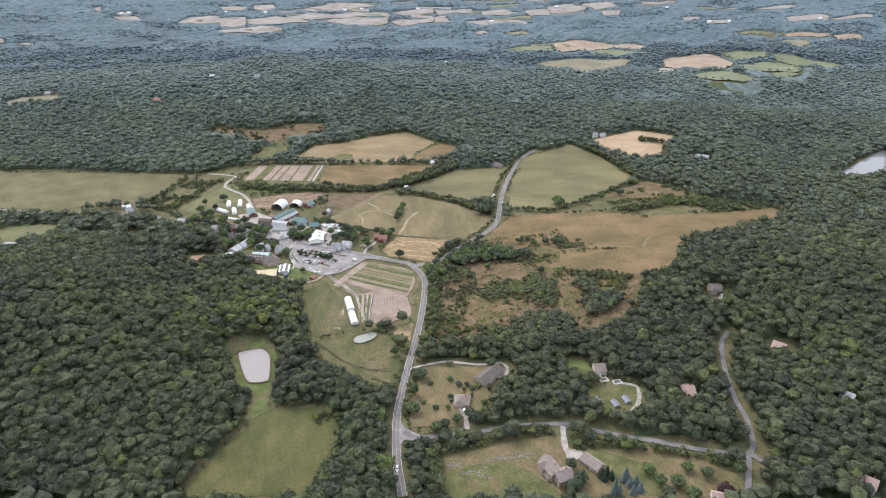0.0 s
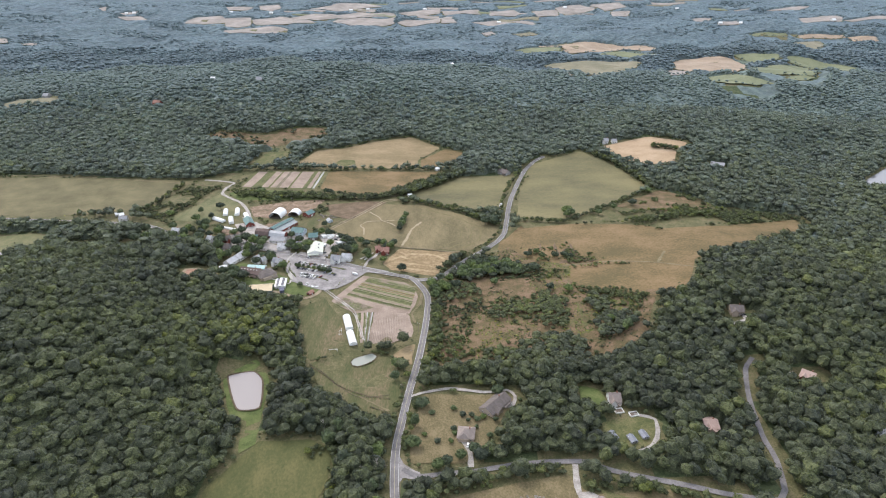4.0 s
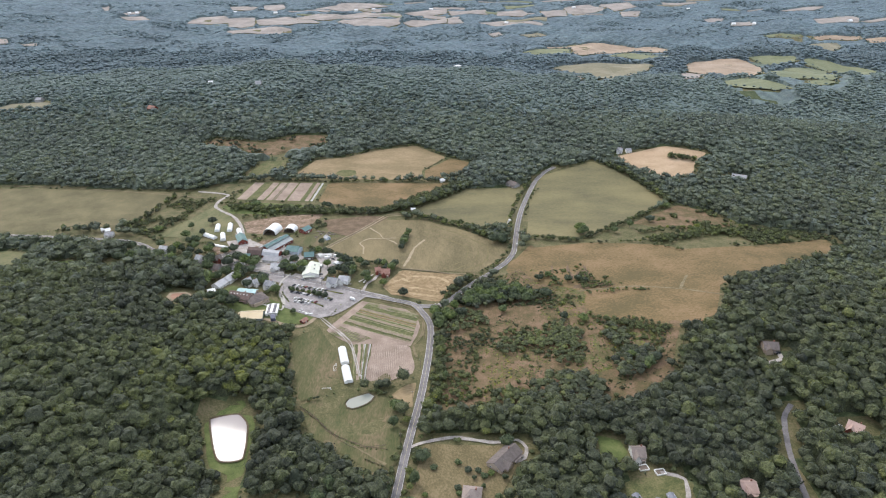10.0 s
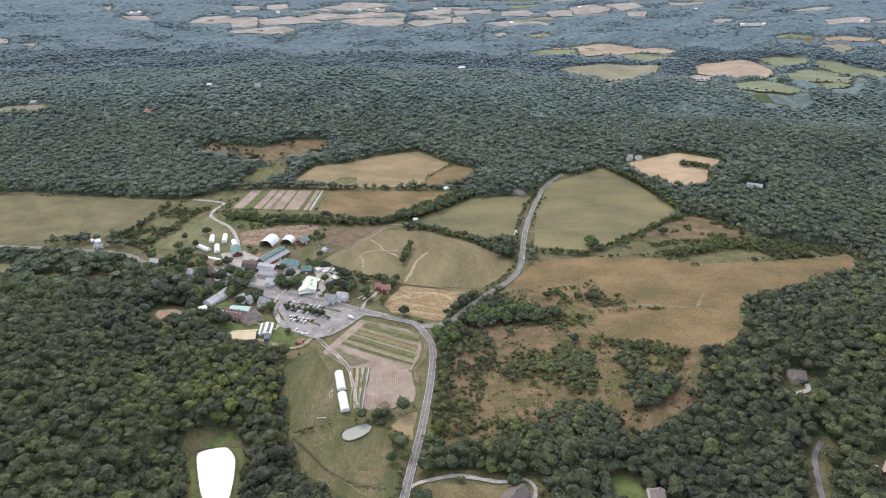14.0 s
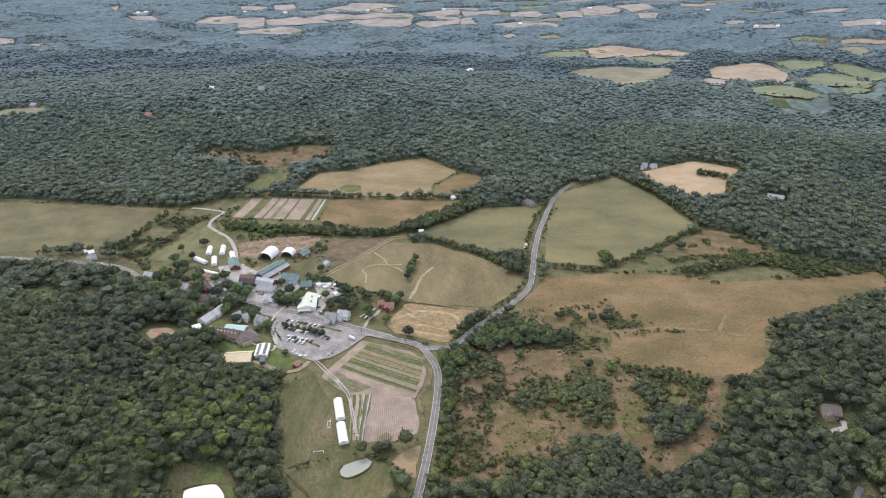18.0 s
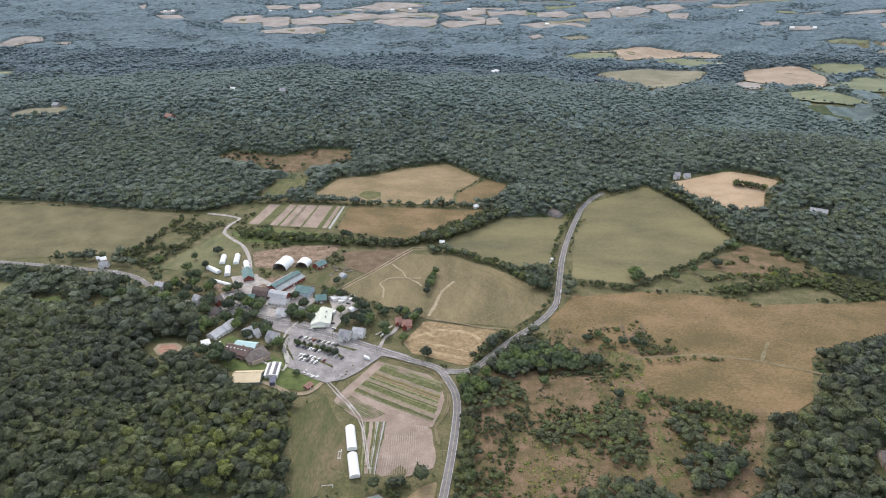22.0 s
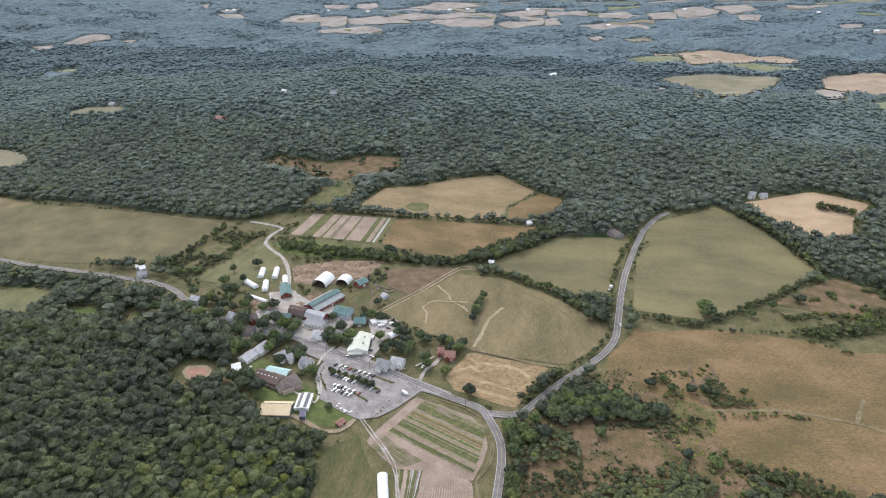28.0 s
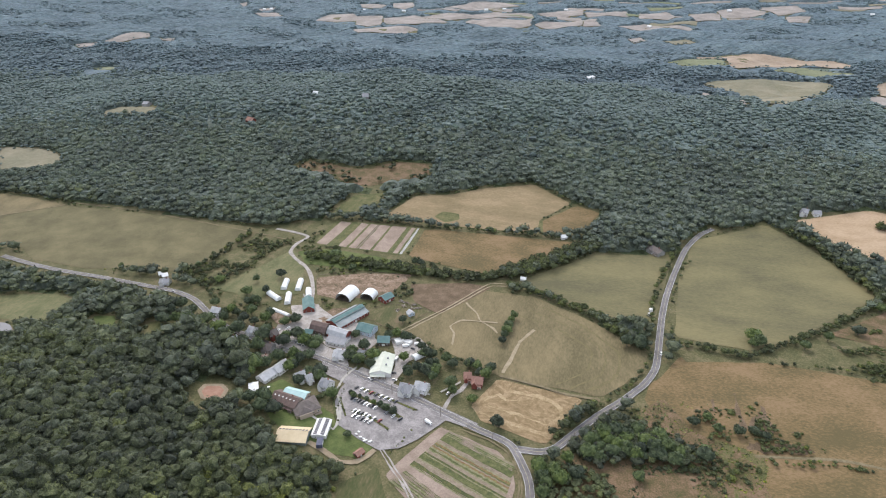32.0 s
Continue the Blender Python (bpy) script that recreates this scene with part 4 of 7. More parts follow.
    ("house", 1731.2, 2987.1, 19.9, 14, 6, 11, 19, "WHITE", "WHITEROOF", "barn", "distant white barn on the plain"),
    ("house", 666.6, 3788.4, 20.6, 14, 6, 11, 13, "WHITE", "WHITEROOF", "barn", "distant white barn on the plain"),
    ("house", -1197.5, 3679.3, 17.5, 14, 6, 11, 25, "WHITE", "WHITEROOF", "barn", "distant white barn on the plain"),
    ("house", 1242.1, 3617.6, 17.9, 14, 6, 11, -5, "WHITE", "WHITEROOF", "barn", "distant white barn on the plain"),
]
YARDS = {
    "parking_lot": [(-184, 695), (-168, 695), (-116, 677), (-88, 667), (-97, 653), (-108, 638), (-120, 626), (-135, 621), (-154, 629), (-173, 639), (-183, 657), (-186, 678)],
    "market_yard": [(-181, 704), (-146, 692), (-141, 711), (-140, 727), (-132, 736), (-127, 752), (-140, 765), (-166, 759), (-157, 741), (-149, 717), (-150, 703), (-178, 711)],
    "farm_yard": [(-283, 792), (-255, 801), (-248, 776), (-241, 749), (-227, 734), (-204, 725), (-205, 712), (-233, 714), (-256, 717), (-276, 732), (-280, 758), (-274, 777)],
    "creamery_yard": [(-201, 749), (-191, 763), (-176, 751), (-182, 730), (-197, 713), (-210, 723)],
    "core_yard": [(-282, 819), (-264, 804), (-232, 781), (-202, 776), (-182, 761), (-180, 749), (-199, 755), (-196, 741), (-198, 731), (-218, 732), (-246, 750), (-262, 762), (-261, 785)],
    "road_apron": [(-215, 711), (-179, 702), (-145, 696), (-99, 676), (-66, 663), (-73, 657), (-117, 668), (-150, 677), (-185, 687), (-210, 696)],
    "west_apron": [(-262, 744), (-260, 760), (-246, 747), (-223, 734), (-196, 722), (-189, 709), (-217, 716), (-237, 724), (-253, 729)],
    "garden_plot": [(-296, 771), (-283, 780), (-266, 766), (-276, 752)],
    "diamond": [(-294, 642), (-294, 652), (-280, 657), (-272, 652), (-270, 640), (-276, 633), (-286, 634)],
    "lawn_drive": [(86, 337), (95, 337), (101, 332), (92, 327), (86, 329)],
    "barn_dirt": [(-249, 778), (-238, 797), (-224, 800), (-227, 783), (-230, 767), (-243, 767)],
}
# single trees: reach, height, kind and their places
TREES = []
TREES += [(x, y, 5, 10, "leaf") for x, y in [(-278, 905), (-319, 846), (-318, 788), (-264, 763), (-229, 733), (-214, 715), (-197, 706), (-183, 735), (-172, 725), (-223, 699), (-205, 684), (-197, 694), (-244, 694), (-258, 690), (-245, 677), (-129, 715)]]
TREES += [(x, y, 6, 12, "leaf") for x, y in [(-313, 751), (-313, 767), (-292, 756), (-332, 763), (-331, 746), (-328, 730), (-347, 742), (-337, 712), (-319, 707), (-302, 702), (-284, 698), (-266, 685), (-307, 731), (-280, 728), (-258, 724), (-251, 738), (-239, 729), (-239, 706), (-267, 712), (-253, 702), (-222, 711)]]
TREES += [(x, y, 4.5, 9, "leaf") for x, y in [(-66, 727), (-70, 718), (-78, 728), (-86, 731), (-107, 733), (-115, 725), (-121, 716), (-113, 706), (-93, 692), (-94, 674), (-110, 681), (-52, 663), (-58, 650), (-55, 656), (-133, 747)]]
TREES += [(x, y, 4, 9, "dark") for x, y in [(-62, 770), (-61, 779), (-60, 789), (-59, 797), (-58, 807), (-56, 814)]]
TREES += [(x, y, 6, 12, "leaf") for x, y in [(58, 799), (62, 786), (50, 788), (165, 807), (162, 816)]]
TREES += [(x, y, 5.5, 11, "leaf") for x, y in [(-236, 647), (-224, 637), (-236, 637), (-249, 643), (-240, 618), (-226, 610), (-213, 602)]]
TREES += [(x, y, 3.2, 5, "dark") for x, y in [(-161, 629)]]
TREES += [(x, y, 3, 6, "leaf") for x, y in [(-171, 671), (-147, 666), (-142, 664), (-135, 661)]]
TREES += [(x, y, 3.5, 8, "leaf") for x, y in [(-510, 829), (-434, 841), (-425, 850), (-199, 900), (-194, 889), (-247, 879), (-181, 906), (-174, 905), (-57, 1002), (-107, 1004), (-165, 1004)]]
TREES += [(x, y, 4.5, 8, "leaf") for x, y in [(75, 310), (86, 300), (81, 294), (87, 320), (91, 307)]]
TREES += [(x, y, 2.2, 3.6, "leaf") for x, y in [(16, 409), (22, 401), (10, 394), (5, 423), (12, 416), (28, 413), (23, 410), (19, 415), (3, 386), (-12, 419), (-7, 387), (32, 392), (6, 395), (-17, 394), (37, 409), (5, 400)]]
TREES += [(x, y, 4.5, 8, "leaf") for x, y in [(20, 376), (10, 370), (24, 369), (30, 374), (0, 364), (-6, 361)]]
TREES += [(x, y, 2.8, 9, "spruce") for x, y in [(113, 302), (120, 307), (122, 302), (114, 296), (110, 296), (123, 296), (128, 298), (122, 310), (127, 304)]]
TREES += [(x, y, 3, 8, "conifer") for x, y in [(106, 311), (110, 313), (107, 308), (112, 309)]]
TREES += [(x, y, 4.5, 8, "purple") for x, y in [(181, 293)]]
TREES += [(x, y, 4, 7, "leaf") for x, y in [(154, 302), (161, 292), (138, 313), (143, 303), (175, 308), (198, 311), (164, 314), (145, 293)]]
TREES += [(x, y, 4.5, 9, "leaf") for x, y in [(41, 441), (-24, 482), (-11, 476), (-6, 521), (-20, 428), (-24, 405), (-25, 383), (-40, 406), (-44, 398), (-44, 464), (-44, 487)]]
TREES += [(x, y, 5.5, 12, "leaf") for x, y in [(-80, 397), (-104, 404), (-87, 386), (-65, 382), (-50, 372), (-41, 365), (-71, 365), (-73, 347), (-51, 338), (-42, 321), (-56, 305), (-37, 305)]]
TREES += [(x, y, 5.5, 10, "leaf") for x, y in [(7, 657), (13, 665), (21, 670), (28, 662), (37, 669), (44, 663), (25, 640), (34, 648), (43, 652), (50, 645), (58, 660), (64, 650), (71, 659), (77, 647), (68, 669), (52, 672)]]
TREES += [(x, y, 3.6, 6.5, "leaf") for x, y in [(105, 698), (111, 686), (136, 687), (143, 683), (88, 661), (51, 627)]]
TREES += [(x, y, 5, 10, "dark") for x, y in [(97, 654)]]
TREES += [(x, y, 4.5, 8, "leaf") for x, y in [(109, 610), (127, 605), (161, 543), (168, 528), (163, 523), (174, 533), (156, 541), (97, 659), (125, 684), (94, 690)]]
TREES += [(x, y, 5, 10, "leaf") for x, y in [(12, 656), (22, 658), (32, 656), (43, 651), (53, 651), (63, 656), (74, 657), (4, 648), (81, 654), (17, 643), (2, 635), (-6, 623), (-1, 615), (9, 622)]]
TREES += [(x, y, 4.5, 9, "leaf") for x, y in [(160, 805), (64, 801), (257, 841), (203, 807), (227, 825), (294, 893)]]
TREES += [(x, y, 5, 10, "leaf") for x, y in [(-252, 701), (-236, 692), (-233, 702), (-228, 711), (-209, 693), (-215, 712), (-188, 667), (-221, 675), (-198, 713), (-192, 719), (-182, 715), (-192, 726), (-180, 725)]]
TREES += [(x, y, 4.2, 8, "leaf") for x, y in [(-118, 711), (-113, 720), (-121, 737), (-134, 707), (-128, 738), (-100, 728), (-86, 730), (-68, 725), (-74, 721), (-96, 702), (-102, 675), (-75, 686), (-186, 739), (-174, 726), (-150, 759), (-162, 787)]]
TREES += [(x, y, 6, 12, "leaf") for x, y in [(-370, 754), (-365, 737), (-387, 761), (-391, 748), (-375, 734), (-415, 755), (-386, 732), (-348, 730), (-350, 719), (-315, 718), (-309, 700), (-291, 691), (-311, 684), (-293, 714), (-276, 710), (-265, 673), (-277, 682)]]
TREES += [(x, y, 5, 10, "leaf") for x, y in [(4, 666), (12, 673), (20, 672), (28, 667), (37, 672), (45, 667), (8, 655), (18, 656), (26, 649), (36, 654), (44, 650), (51, 648), (60, 655), (0, 645), (-5, 638), (-12, 633), (-16, 623), (-14, 615), (-11, 610), (-13, 601), (68, 656)]]
TREES += [(x, y, 1.9, 4.5, "leaf") for x, y in [(-173, 673), (-166, 672), (-160, 671), (-153, 668), (-147, 666), (-140, 663), (-136, 661), (-175, 675)]]
TREES += [(x, y, 4.6, 9.5, "leaf") for x, y in [(-321, 787), (-266, 765), (-310, 721), (-357, 774), (-381, 822), (-228, 726), (-235, 697), (-218, 689), (-208, 687), (-209, 709), (-274, 679), (-278, 667), (-186, 735), (-171, 712), (-193, 707), (-194, 674), (-242, 652), (-136, 710), (-122, 714), (-124, 738), (-161, 761), (-152, 759), (-259, 731), (-276, 737), (-280, 716), (-183, 713), (-98, 673), (-338, 803)]]
TREES += [(x, y, 4.4, 9, "leaf") for x, y in [(-341, 831), (-320, 810), (-293, 769), (-273, 758), (-249, 739), (-236, 728), (-284, 740), (-302, 751), (-326, 761), (-326, 784), (-315, 731), (-315, 711), (-290, 708), (-270, 696), (-234, 693), (-210, 704), (-198, 695), (-198, 751), (-186, 740), (-167, 758), (-144, 727), (-120, 724), (-113, 714), (-286, 691), (-337, 759), (-220, 710)]]
# hedges: half width, height, fullness, line
HEDGES = []
HEDGES.append((5, 5, 1.0, [(-430, 835), (-420, 876), (-409, 946)]))
HEDGES.append((9, 4, 0.7, [(-404, 815), (-375, 849), (-367, 901), (-353, 935)]))
HEDGES.append((3, 3, 1.0, [(-510, 805), (-511, 830), (-464, 831)]))
HEDGES.append((7, 4, 0.7, [(-427, 824), (-408, 856), (-369, 864)]))
HEDGES.append((3, 4, 0.8, [(-312, 1003), (-249, 1006), (-187, 1002), (-107, 1007), (-43, 1005), (13, 993)]))
HEDGES.append((9, 6, 1.0, [(-308, 902), (-270, 895), (-228, 892), (-186, 889), (-140, 886), (-102, 888), (-72, 902)]))
HEDGES.append((12, 9, 1.0, [(-72, 902), (-43, 923), (-13, 955), (13, 981), (26, 999)]))
HEDGES.append((5, 6, 1.0, [(-66, 876), (-32, 865), (-8, 851), (20, 833), (41, 812), (65, 785)]))
HEDGES.append((3.5, 5, 1.0, [(72, 817), (81, 877), (97, 941), (117, 992)]))
HEDGES.append((3, 4, 0.7, [(96, 869), (107, 918), (123, 966)]))
HEDGES.append((4, 5, 1.0, [(88, 800), (120, 794), (149, 785), (164, 795), (208, 825), (252, 863), (302, 914)]))
HEDGES.append((3, 3, 0.8, [(169, 778), (214, 778), (241, 768), (269, 748)]))
HEDGES.append((14, 5, 0.8, [(244, 777), (284, 790), (328, 807), (354, 797), (397, 785)]))
HEDGES.append((6, 4, 0.8, [(234, 805), (288, 817), (315, 806)]))
HEDGES.append((3, 3, 0.8, [(327, 762), (357, 765), (390, 771)]))
HEDGES.append((5, 7, 1.0, [(248, 1051), (277, 1006), (291, 961), (304, 920)]))
HEDGES.append((6, 6, 1.0, [(349, 1064), (385, 1048)]))
HEDGES.append((3.5, 4, 0.8, [(69, 767), (48, 724), (25, 698), (4, 673), (-6, 656)]))
HEDGES.append((5, 5, 1.0, [(-4, 662), (0, 674), (16, 694), (25, 704)]))
HEDGES.append((3, 3, 0.8, [(-87, 664), (-64, 657), (-37, 649), (-15, 646)]))
HEDGES.append((2.5, 2, 0.8, [(-128, 617), (-120, 630), (-114, 646)]))
HEDGES.append((5, 3, 0.8, [(-185, 598), (-172, 595), (-159, 588)]))
HEDGES.append((1.2, 1.2, 1.0, [(-173, 695), (-140, 685), (-108, 673)]))
HEDGES.append((1.2, 1.5, 1.0, [(-182, 679), (-181, 665), (-177, 646)]))
HEDGES.append((5, 6, 1.0, [(-15, 615), (-11, 571), (-10, 533), (-11, 494)]))
HEDGES.append((5, 6, 1.0, [(-11, 530), (-15, 490), (-19, 453)]))
HEDGES.append((4, 5, 1.0, [(-25, 436), (-30, 405), (-31, 380)]))
HEDGES.append((4, 5, 1.0, [(-28, 493), (-35, 445), (-40, 405)]))
HEDGES.append((0.8, 1.0, 1.0, [(-121, 486), (-107, 475), (-90, 456), (-72, 445), (-62, 440), (-47, 438)]))
HEDGES.append((1.3, 2, 1.0, [(-61, 428), (-46, 421), (-41, 413)]))
HEDGES.append((3, 3, 1.0, [(-66, 510), (-52, 506), (-46, 497)]))
HEDGES.append((4, 5, 1.0, [(-7, 339), (26, 349), (47, 355), (77, 357)]))
HEDGES.append((4, 5, 1.0, [(95, 341), (127, 339), (164, 329), (195, 318)]))
HEDGES.append((6, 7, 1.0, [(-13, 339), (-9, 322), (-8, 312), (-7, 297)]))
HEDGES.append((6, 4, 1.0, [(-100, 377), (-83, 381), (-75, 358), (-75, 329), (-80, 313)]))
HEDGES.append((2.5, 2.5, 0.8, [(-63, 507), (-55, 512), (-45, 518)]))
HEDGES.append((3, 4, 0.7, [(-161, 758), (-139, 758), (-103, 741), (-86, 730)]))
HEDGES.append((3, 4, 0.8, [(-138, 689), (-139, 719), (-134, 729)]))
HEDGES.append((4, 3, 0.8, [(184, 667), (199, 658), (144, 672), (136, 686)]))
HEDGES.append((5, 4, 1.0, [(127, 615), (144, 606), (171, 589), (202, 577)]))
HEDGES.append((1.2, 1.2, 1.0, [(-286, 867), (-264, 878), (-184, 882)]))
# copses on the dry slope: height, outline
COPSES = [
    (8, [(3, 671), (15, 685), (38, 690), (58, 679), (83, 666), (87, 651), (69, 643), (42, 643), (25, 633), (6, 644)]),
    (6, [(-20, 616), (-8, 635), (14, 629), (35, 614), (32, 604), (8, 595), (-10, 587), (-17, 598)]),
    (7, [(-19, 584), (-7, 589), (-9, 564), (-16, 556)]),
    (6, [(-17, 552), (-2, 555), (-2, 547), (-13, 540)]),
    (6, [(40, 564), (48, 575), (68, 581), (92, 587), (114, 587), (120, 576), (114, 559), (96, 565), (71, 563), (47, 558)]),
    (6, [(94, 601), (106, 600), (116, 581), (109, 557), (120, 540), (109, 534), (92, 542), (89, 566)]),
    (8, [(144, 585), (153, 593), (158, 574), (159, 558), (147, 556), (140, 565)]),
    (5, [(146, 605), (163, 603), (185, 590), (200, 578), (193, 570), (172, 581), (151, 595)]),
    (8, [(146, 544), (164, 552), (171, 543), (184, 541), (179, 518), (166, 510), (142, 519), (136, 530)]),
    (10, [(58, 482), (69, 506), (89, 518), (106, 517), (120, 507), (122, 488), (114, 480), (103, 457), (78, 453), (60, 464)]),
    (8, [(-14, 466), (11, 474), (32, 479), (58, 484), (63, 458), (47, 451), (23, 457), (-1, 460)]),
    (5, [(-10, 494), (-2, 507), (10, 520), (13, 513), (5, 500), (-4, 491)]),
    (7, [(35, 493), (51, 501), (64, 497), (58, 486), (37, 484)]),
    (9, [(106, 474), (124, 479), (145, 480), (168, 488), (178, 481), (174, 454), (102, 452)]),
    (4, [(139, 693), (152, 698), (157, 679), (179, 666), (172, 659), (144, 659), (139, 675)]),
    (5, [(86, 663), (102, 662), (101, 650), (84, 651)]),
    (4, [(99, 703), (111, 703), (110, 693), (98, 694)]),
    (4, [(106, 687), (116, 686), (114, 677), (105, 677)]),
    (5, [(23, 582), (33, 590), (34, 578), (25, 572)]),
    (4, [(-2, 571), (18, 576), (20, 564), (3, 560)]),
    (5, [(-22, 524), (-7, 534), (-2, 527), (-15, 517)]),
    (5, [(-23, 503), (-13, 506), (-14, 468), (-20, 469)]),
    (4, [(177, 573), (195, 575), (189, 556), (178, 552)]),
]
HERB_PATCHES = [
    [(48, 699), (70, 706), (85, 678), (55, 678)],
    [(108, 677), (140, 664), (132, 622), (109, 612), (102, 645)],
    [(128, 578), (186, 578), (184, 553), (156, 554), (127, 550)],
    [(119, 559), (142, 528), (116, 522), (98, 531)],
    [(29, 535), (46, 548), (75, 533), (67, 522), (35, 519)],
    [(96, 615), (125, 603), (120, 590), (96, 596)],
    [(-21, 537), (-6, 529), (-11, 509), (-21, 506)],
    [(22, 562), (38, 574), (90, 558), (93, 545), (46, 548)],
]
# parked cars: x, y, turn, paint
CARS = []
CARS += [(-172.9, 683.0, 62, "D"), (-168.2, 681.9, 62, "W"), (-163.6, 680.7, 62, "S"), (-158.9, 679.6, 62, "R"), (-154.3, 678.4, 62, "D"), (-149.8, 677.2, 62, "S"), (-145.2, 676.1, 62, "W"), (-140.7, 674.9, 62, "W"), (-136.2, 673.7, 62, "D"), (-171.6, 669.7, 62, "D"), (-168.5, 668.7, 62, "S"), (-165.4, 667.8, 62, "D"), (-162.3, 666.9, 62, "D"), (-159.2, 665.9, 62, "W"), (-156.2, 665.0, 62, "S"), (-153.1, 664.1, 62, "D"), (-150.1, 663.2, 62, "W"), (-139.6, 659.6, 62, "S"), (-133.3, 657.4, 62, "W"), (-127.1, 655.2, 62, "D")]
CARS += [(-165.3, 656.2, 62, "W"), (-162.0, 655.4, 62, "S"), (-158.8, 654.7, 62, "D"), (-155.5, 653.9, 62, "S"), (-163.7, 650.6, 62, "S"), (-160.0, 649.7, 62, "W"), (-156.4, 648.8, 62, "D"), (-152.7, 648.0, 62, "S"), (-149.0, 647.1, 62, "W"), (-152.3, 652.7, 62, "W"), (-147.2, 651.4, 62, "S"), (-142.1, 650.0, 62, "R"), (-252.1, 732.6, 40, "W"), (-249.0, 731.4, 40, "S"), (-246.0, 730.3, 40, "W"), (-243.0, 729.2, 40, "S"), (-240.0, 728.1, 40, "W"), (-266.7, 751.6, 60, "W"), (-272.0, 756.5, 60, "W"), (-273.4, 738.8, 60, "S")]
CARS += [(-274.4, 745.6, 60, "W"), (-261.4, 742.9, 60, "W"), (-148.0, 708.5, 10, "D"), (-144.9, 699.9, -10, "S"), (-165.4, 696.1, -25, "S"), (-96.5, 692.4, 70, "W"), (-243.0, 662.8, 80, "W"), (-140.7, 745.6, -20, "D"), (-33.4, 322.4, 88, "W"), (-33.1, 318.2, 88, "W"), (48.5, 428.3, 20, "W"), (15.1, 382.0, 80, "W"), (-417.7, 791.5, -15, "S"), (271.1, 525.0, 10, "D"), (255.2, 512.8, 0, "W"), (79.2, 780.0, 85, "W")]
VANS = [(-104.4, 655.8, -30), (-151.0, 727.5, 85), (-148.3, 747.8, 30), (-138.2, 752.6, 25)]
# planted islands in the parking lot: width, line
ISLANDS = [(3.2, [(-175, 675), (-159, 671), (-142, 664), (-126, 657)]), (2.2, [(-167, 656), (-151, 652), (-133, 643)]), (2.2, [(-167, 683), (-145, 677), (-117, 668)]), (1.6, [(-181, 666), (-175, 657), (-170, 649)]), (1.8, [(-187, 680), (-186, 665), (-179, 650), (-174, 642)])]
KNOLL = [(97, 713), (128, 734), (159, 716), (173, 685), (189, 669), (142, 665), (123, 672)]
FENCES = [[(-283, 858), (-260, 868), (-235, 874), (-203, 879), (-174, 880)], [(-199, 804), (-184, 816), (-166, 816), (-140, 811), (-151, 793)], [(-200, 787), (-185, 778), (-164, 768)], [(-161, 765), (-145, 791), (-121, 825), (-100, 861)], [(-71, 877), (-54, 878)], [(-57, 721), (-25, 715), (-2, 708)], [(-266, 820), (-276, 842), (-281, 857)], [(-122, 487), (-107, 475), (-94, 458), (-72, 441), (-48, 443)], [(-61, 428), (-46, 420), (-40, 413)]]
WALKS = [[(-182, 710), (-188, 694), (-188, 677)], [(-185, 671), (-178, 659), (-173, 643)], [(-197, 643), (-183, 637), (-174, 633), (-174, 643), (-181, 658)], [(-122, 683), (-120, 690), (-111, 688)], [(-103, 693), (-95, 702), (-89, 709)]]
ROCKS = [(5, 326), (10, 325), (16, 317), (20, 318), (34, 329), (39, 331), (45, 331), (55, 331), (59, 333), (28, 314), (3, 324), (23, 320), (51, 333)]
BALES = [(-155, 632), (-151, 630), (-148, 629), (-146, 628), (-143, 627), (-142, 628), (-154, 635), (-147, 627)]
LUMBER = [(-173, 824), (-167, 822), (-160, 820), (-154, 815), (-169, 816), (-160, 812), (-173, 807)]
GOALS = [(-105, 511), (-102, 541)]
plain = random.Random(11)
for i in range(60):  # the patchwork of small fields far out on the plain
    px, py, pl, pw, pa = plain.uniform(-900, 1900), plain.uniform(3500, 4500), plain.uniform(40, 120), plain.uniform(14, 34), radians(plain.uniform(-14, 14))
    corners = [(sx * pl * plain.uniform(0.75, 1), sy * pw * plain.uniform(0.7, 1)) for sx, sy in ((-1, -1), (0, -1), (1, -1), (1, 1), (0.1, 1), (-1, 1))]
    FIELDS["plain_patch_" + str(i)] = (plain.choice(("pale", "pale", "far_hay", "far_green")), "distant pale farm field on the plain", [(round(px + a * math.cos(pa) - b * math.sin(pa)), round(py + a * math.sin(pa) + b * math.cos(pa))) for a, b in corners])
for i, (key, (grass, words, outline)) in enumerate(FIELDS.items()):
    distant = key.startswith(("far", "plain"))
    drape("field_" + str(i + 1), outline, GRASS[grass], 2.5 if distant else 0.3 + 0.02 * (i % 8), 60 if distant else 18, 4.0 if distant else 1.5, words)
for i, (key, outline) in enumerate(WATERS.items()):
    level = float(ground_z(*np.mean(outline, 0))) + 1.0
    bm = bmesh.new()
    bm.faces.new([bm.verts.new((q.x, q.y, level)) for q in rounded(outline, 4.0, True)])
    bmesh.ops.triangulate(bm, faces=bm.faces[:])
    if bm.faces[:][0].normal.z < 0:
        bmesh.ops.reverse_faces(bm, faces=bm.faces[:])
    me = bpy.data.meshes.new("water")
    bm.to_mesh(me)
    bm.free()
    me.materials.append((M_POND, M_POND_GREEN, M_LAKE, M_LAKE)[i])
    tagged(new("water_" + str(i + 1), me), ("farm pond with pale sky tone in its colour and a grass bank", "small green pond beside shrubs", "grey creek pond under tall trees", "wide grey lake at the edge of the woods")[i], "water", kind="structure")
road_at = {}
for i, (key, (wide, mat_road, words, line)) in enumerate(ROADS.items()):
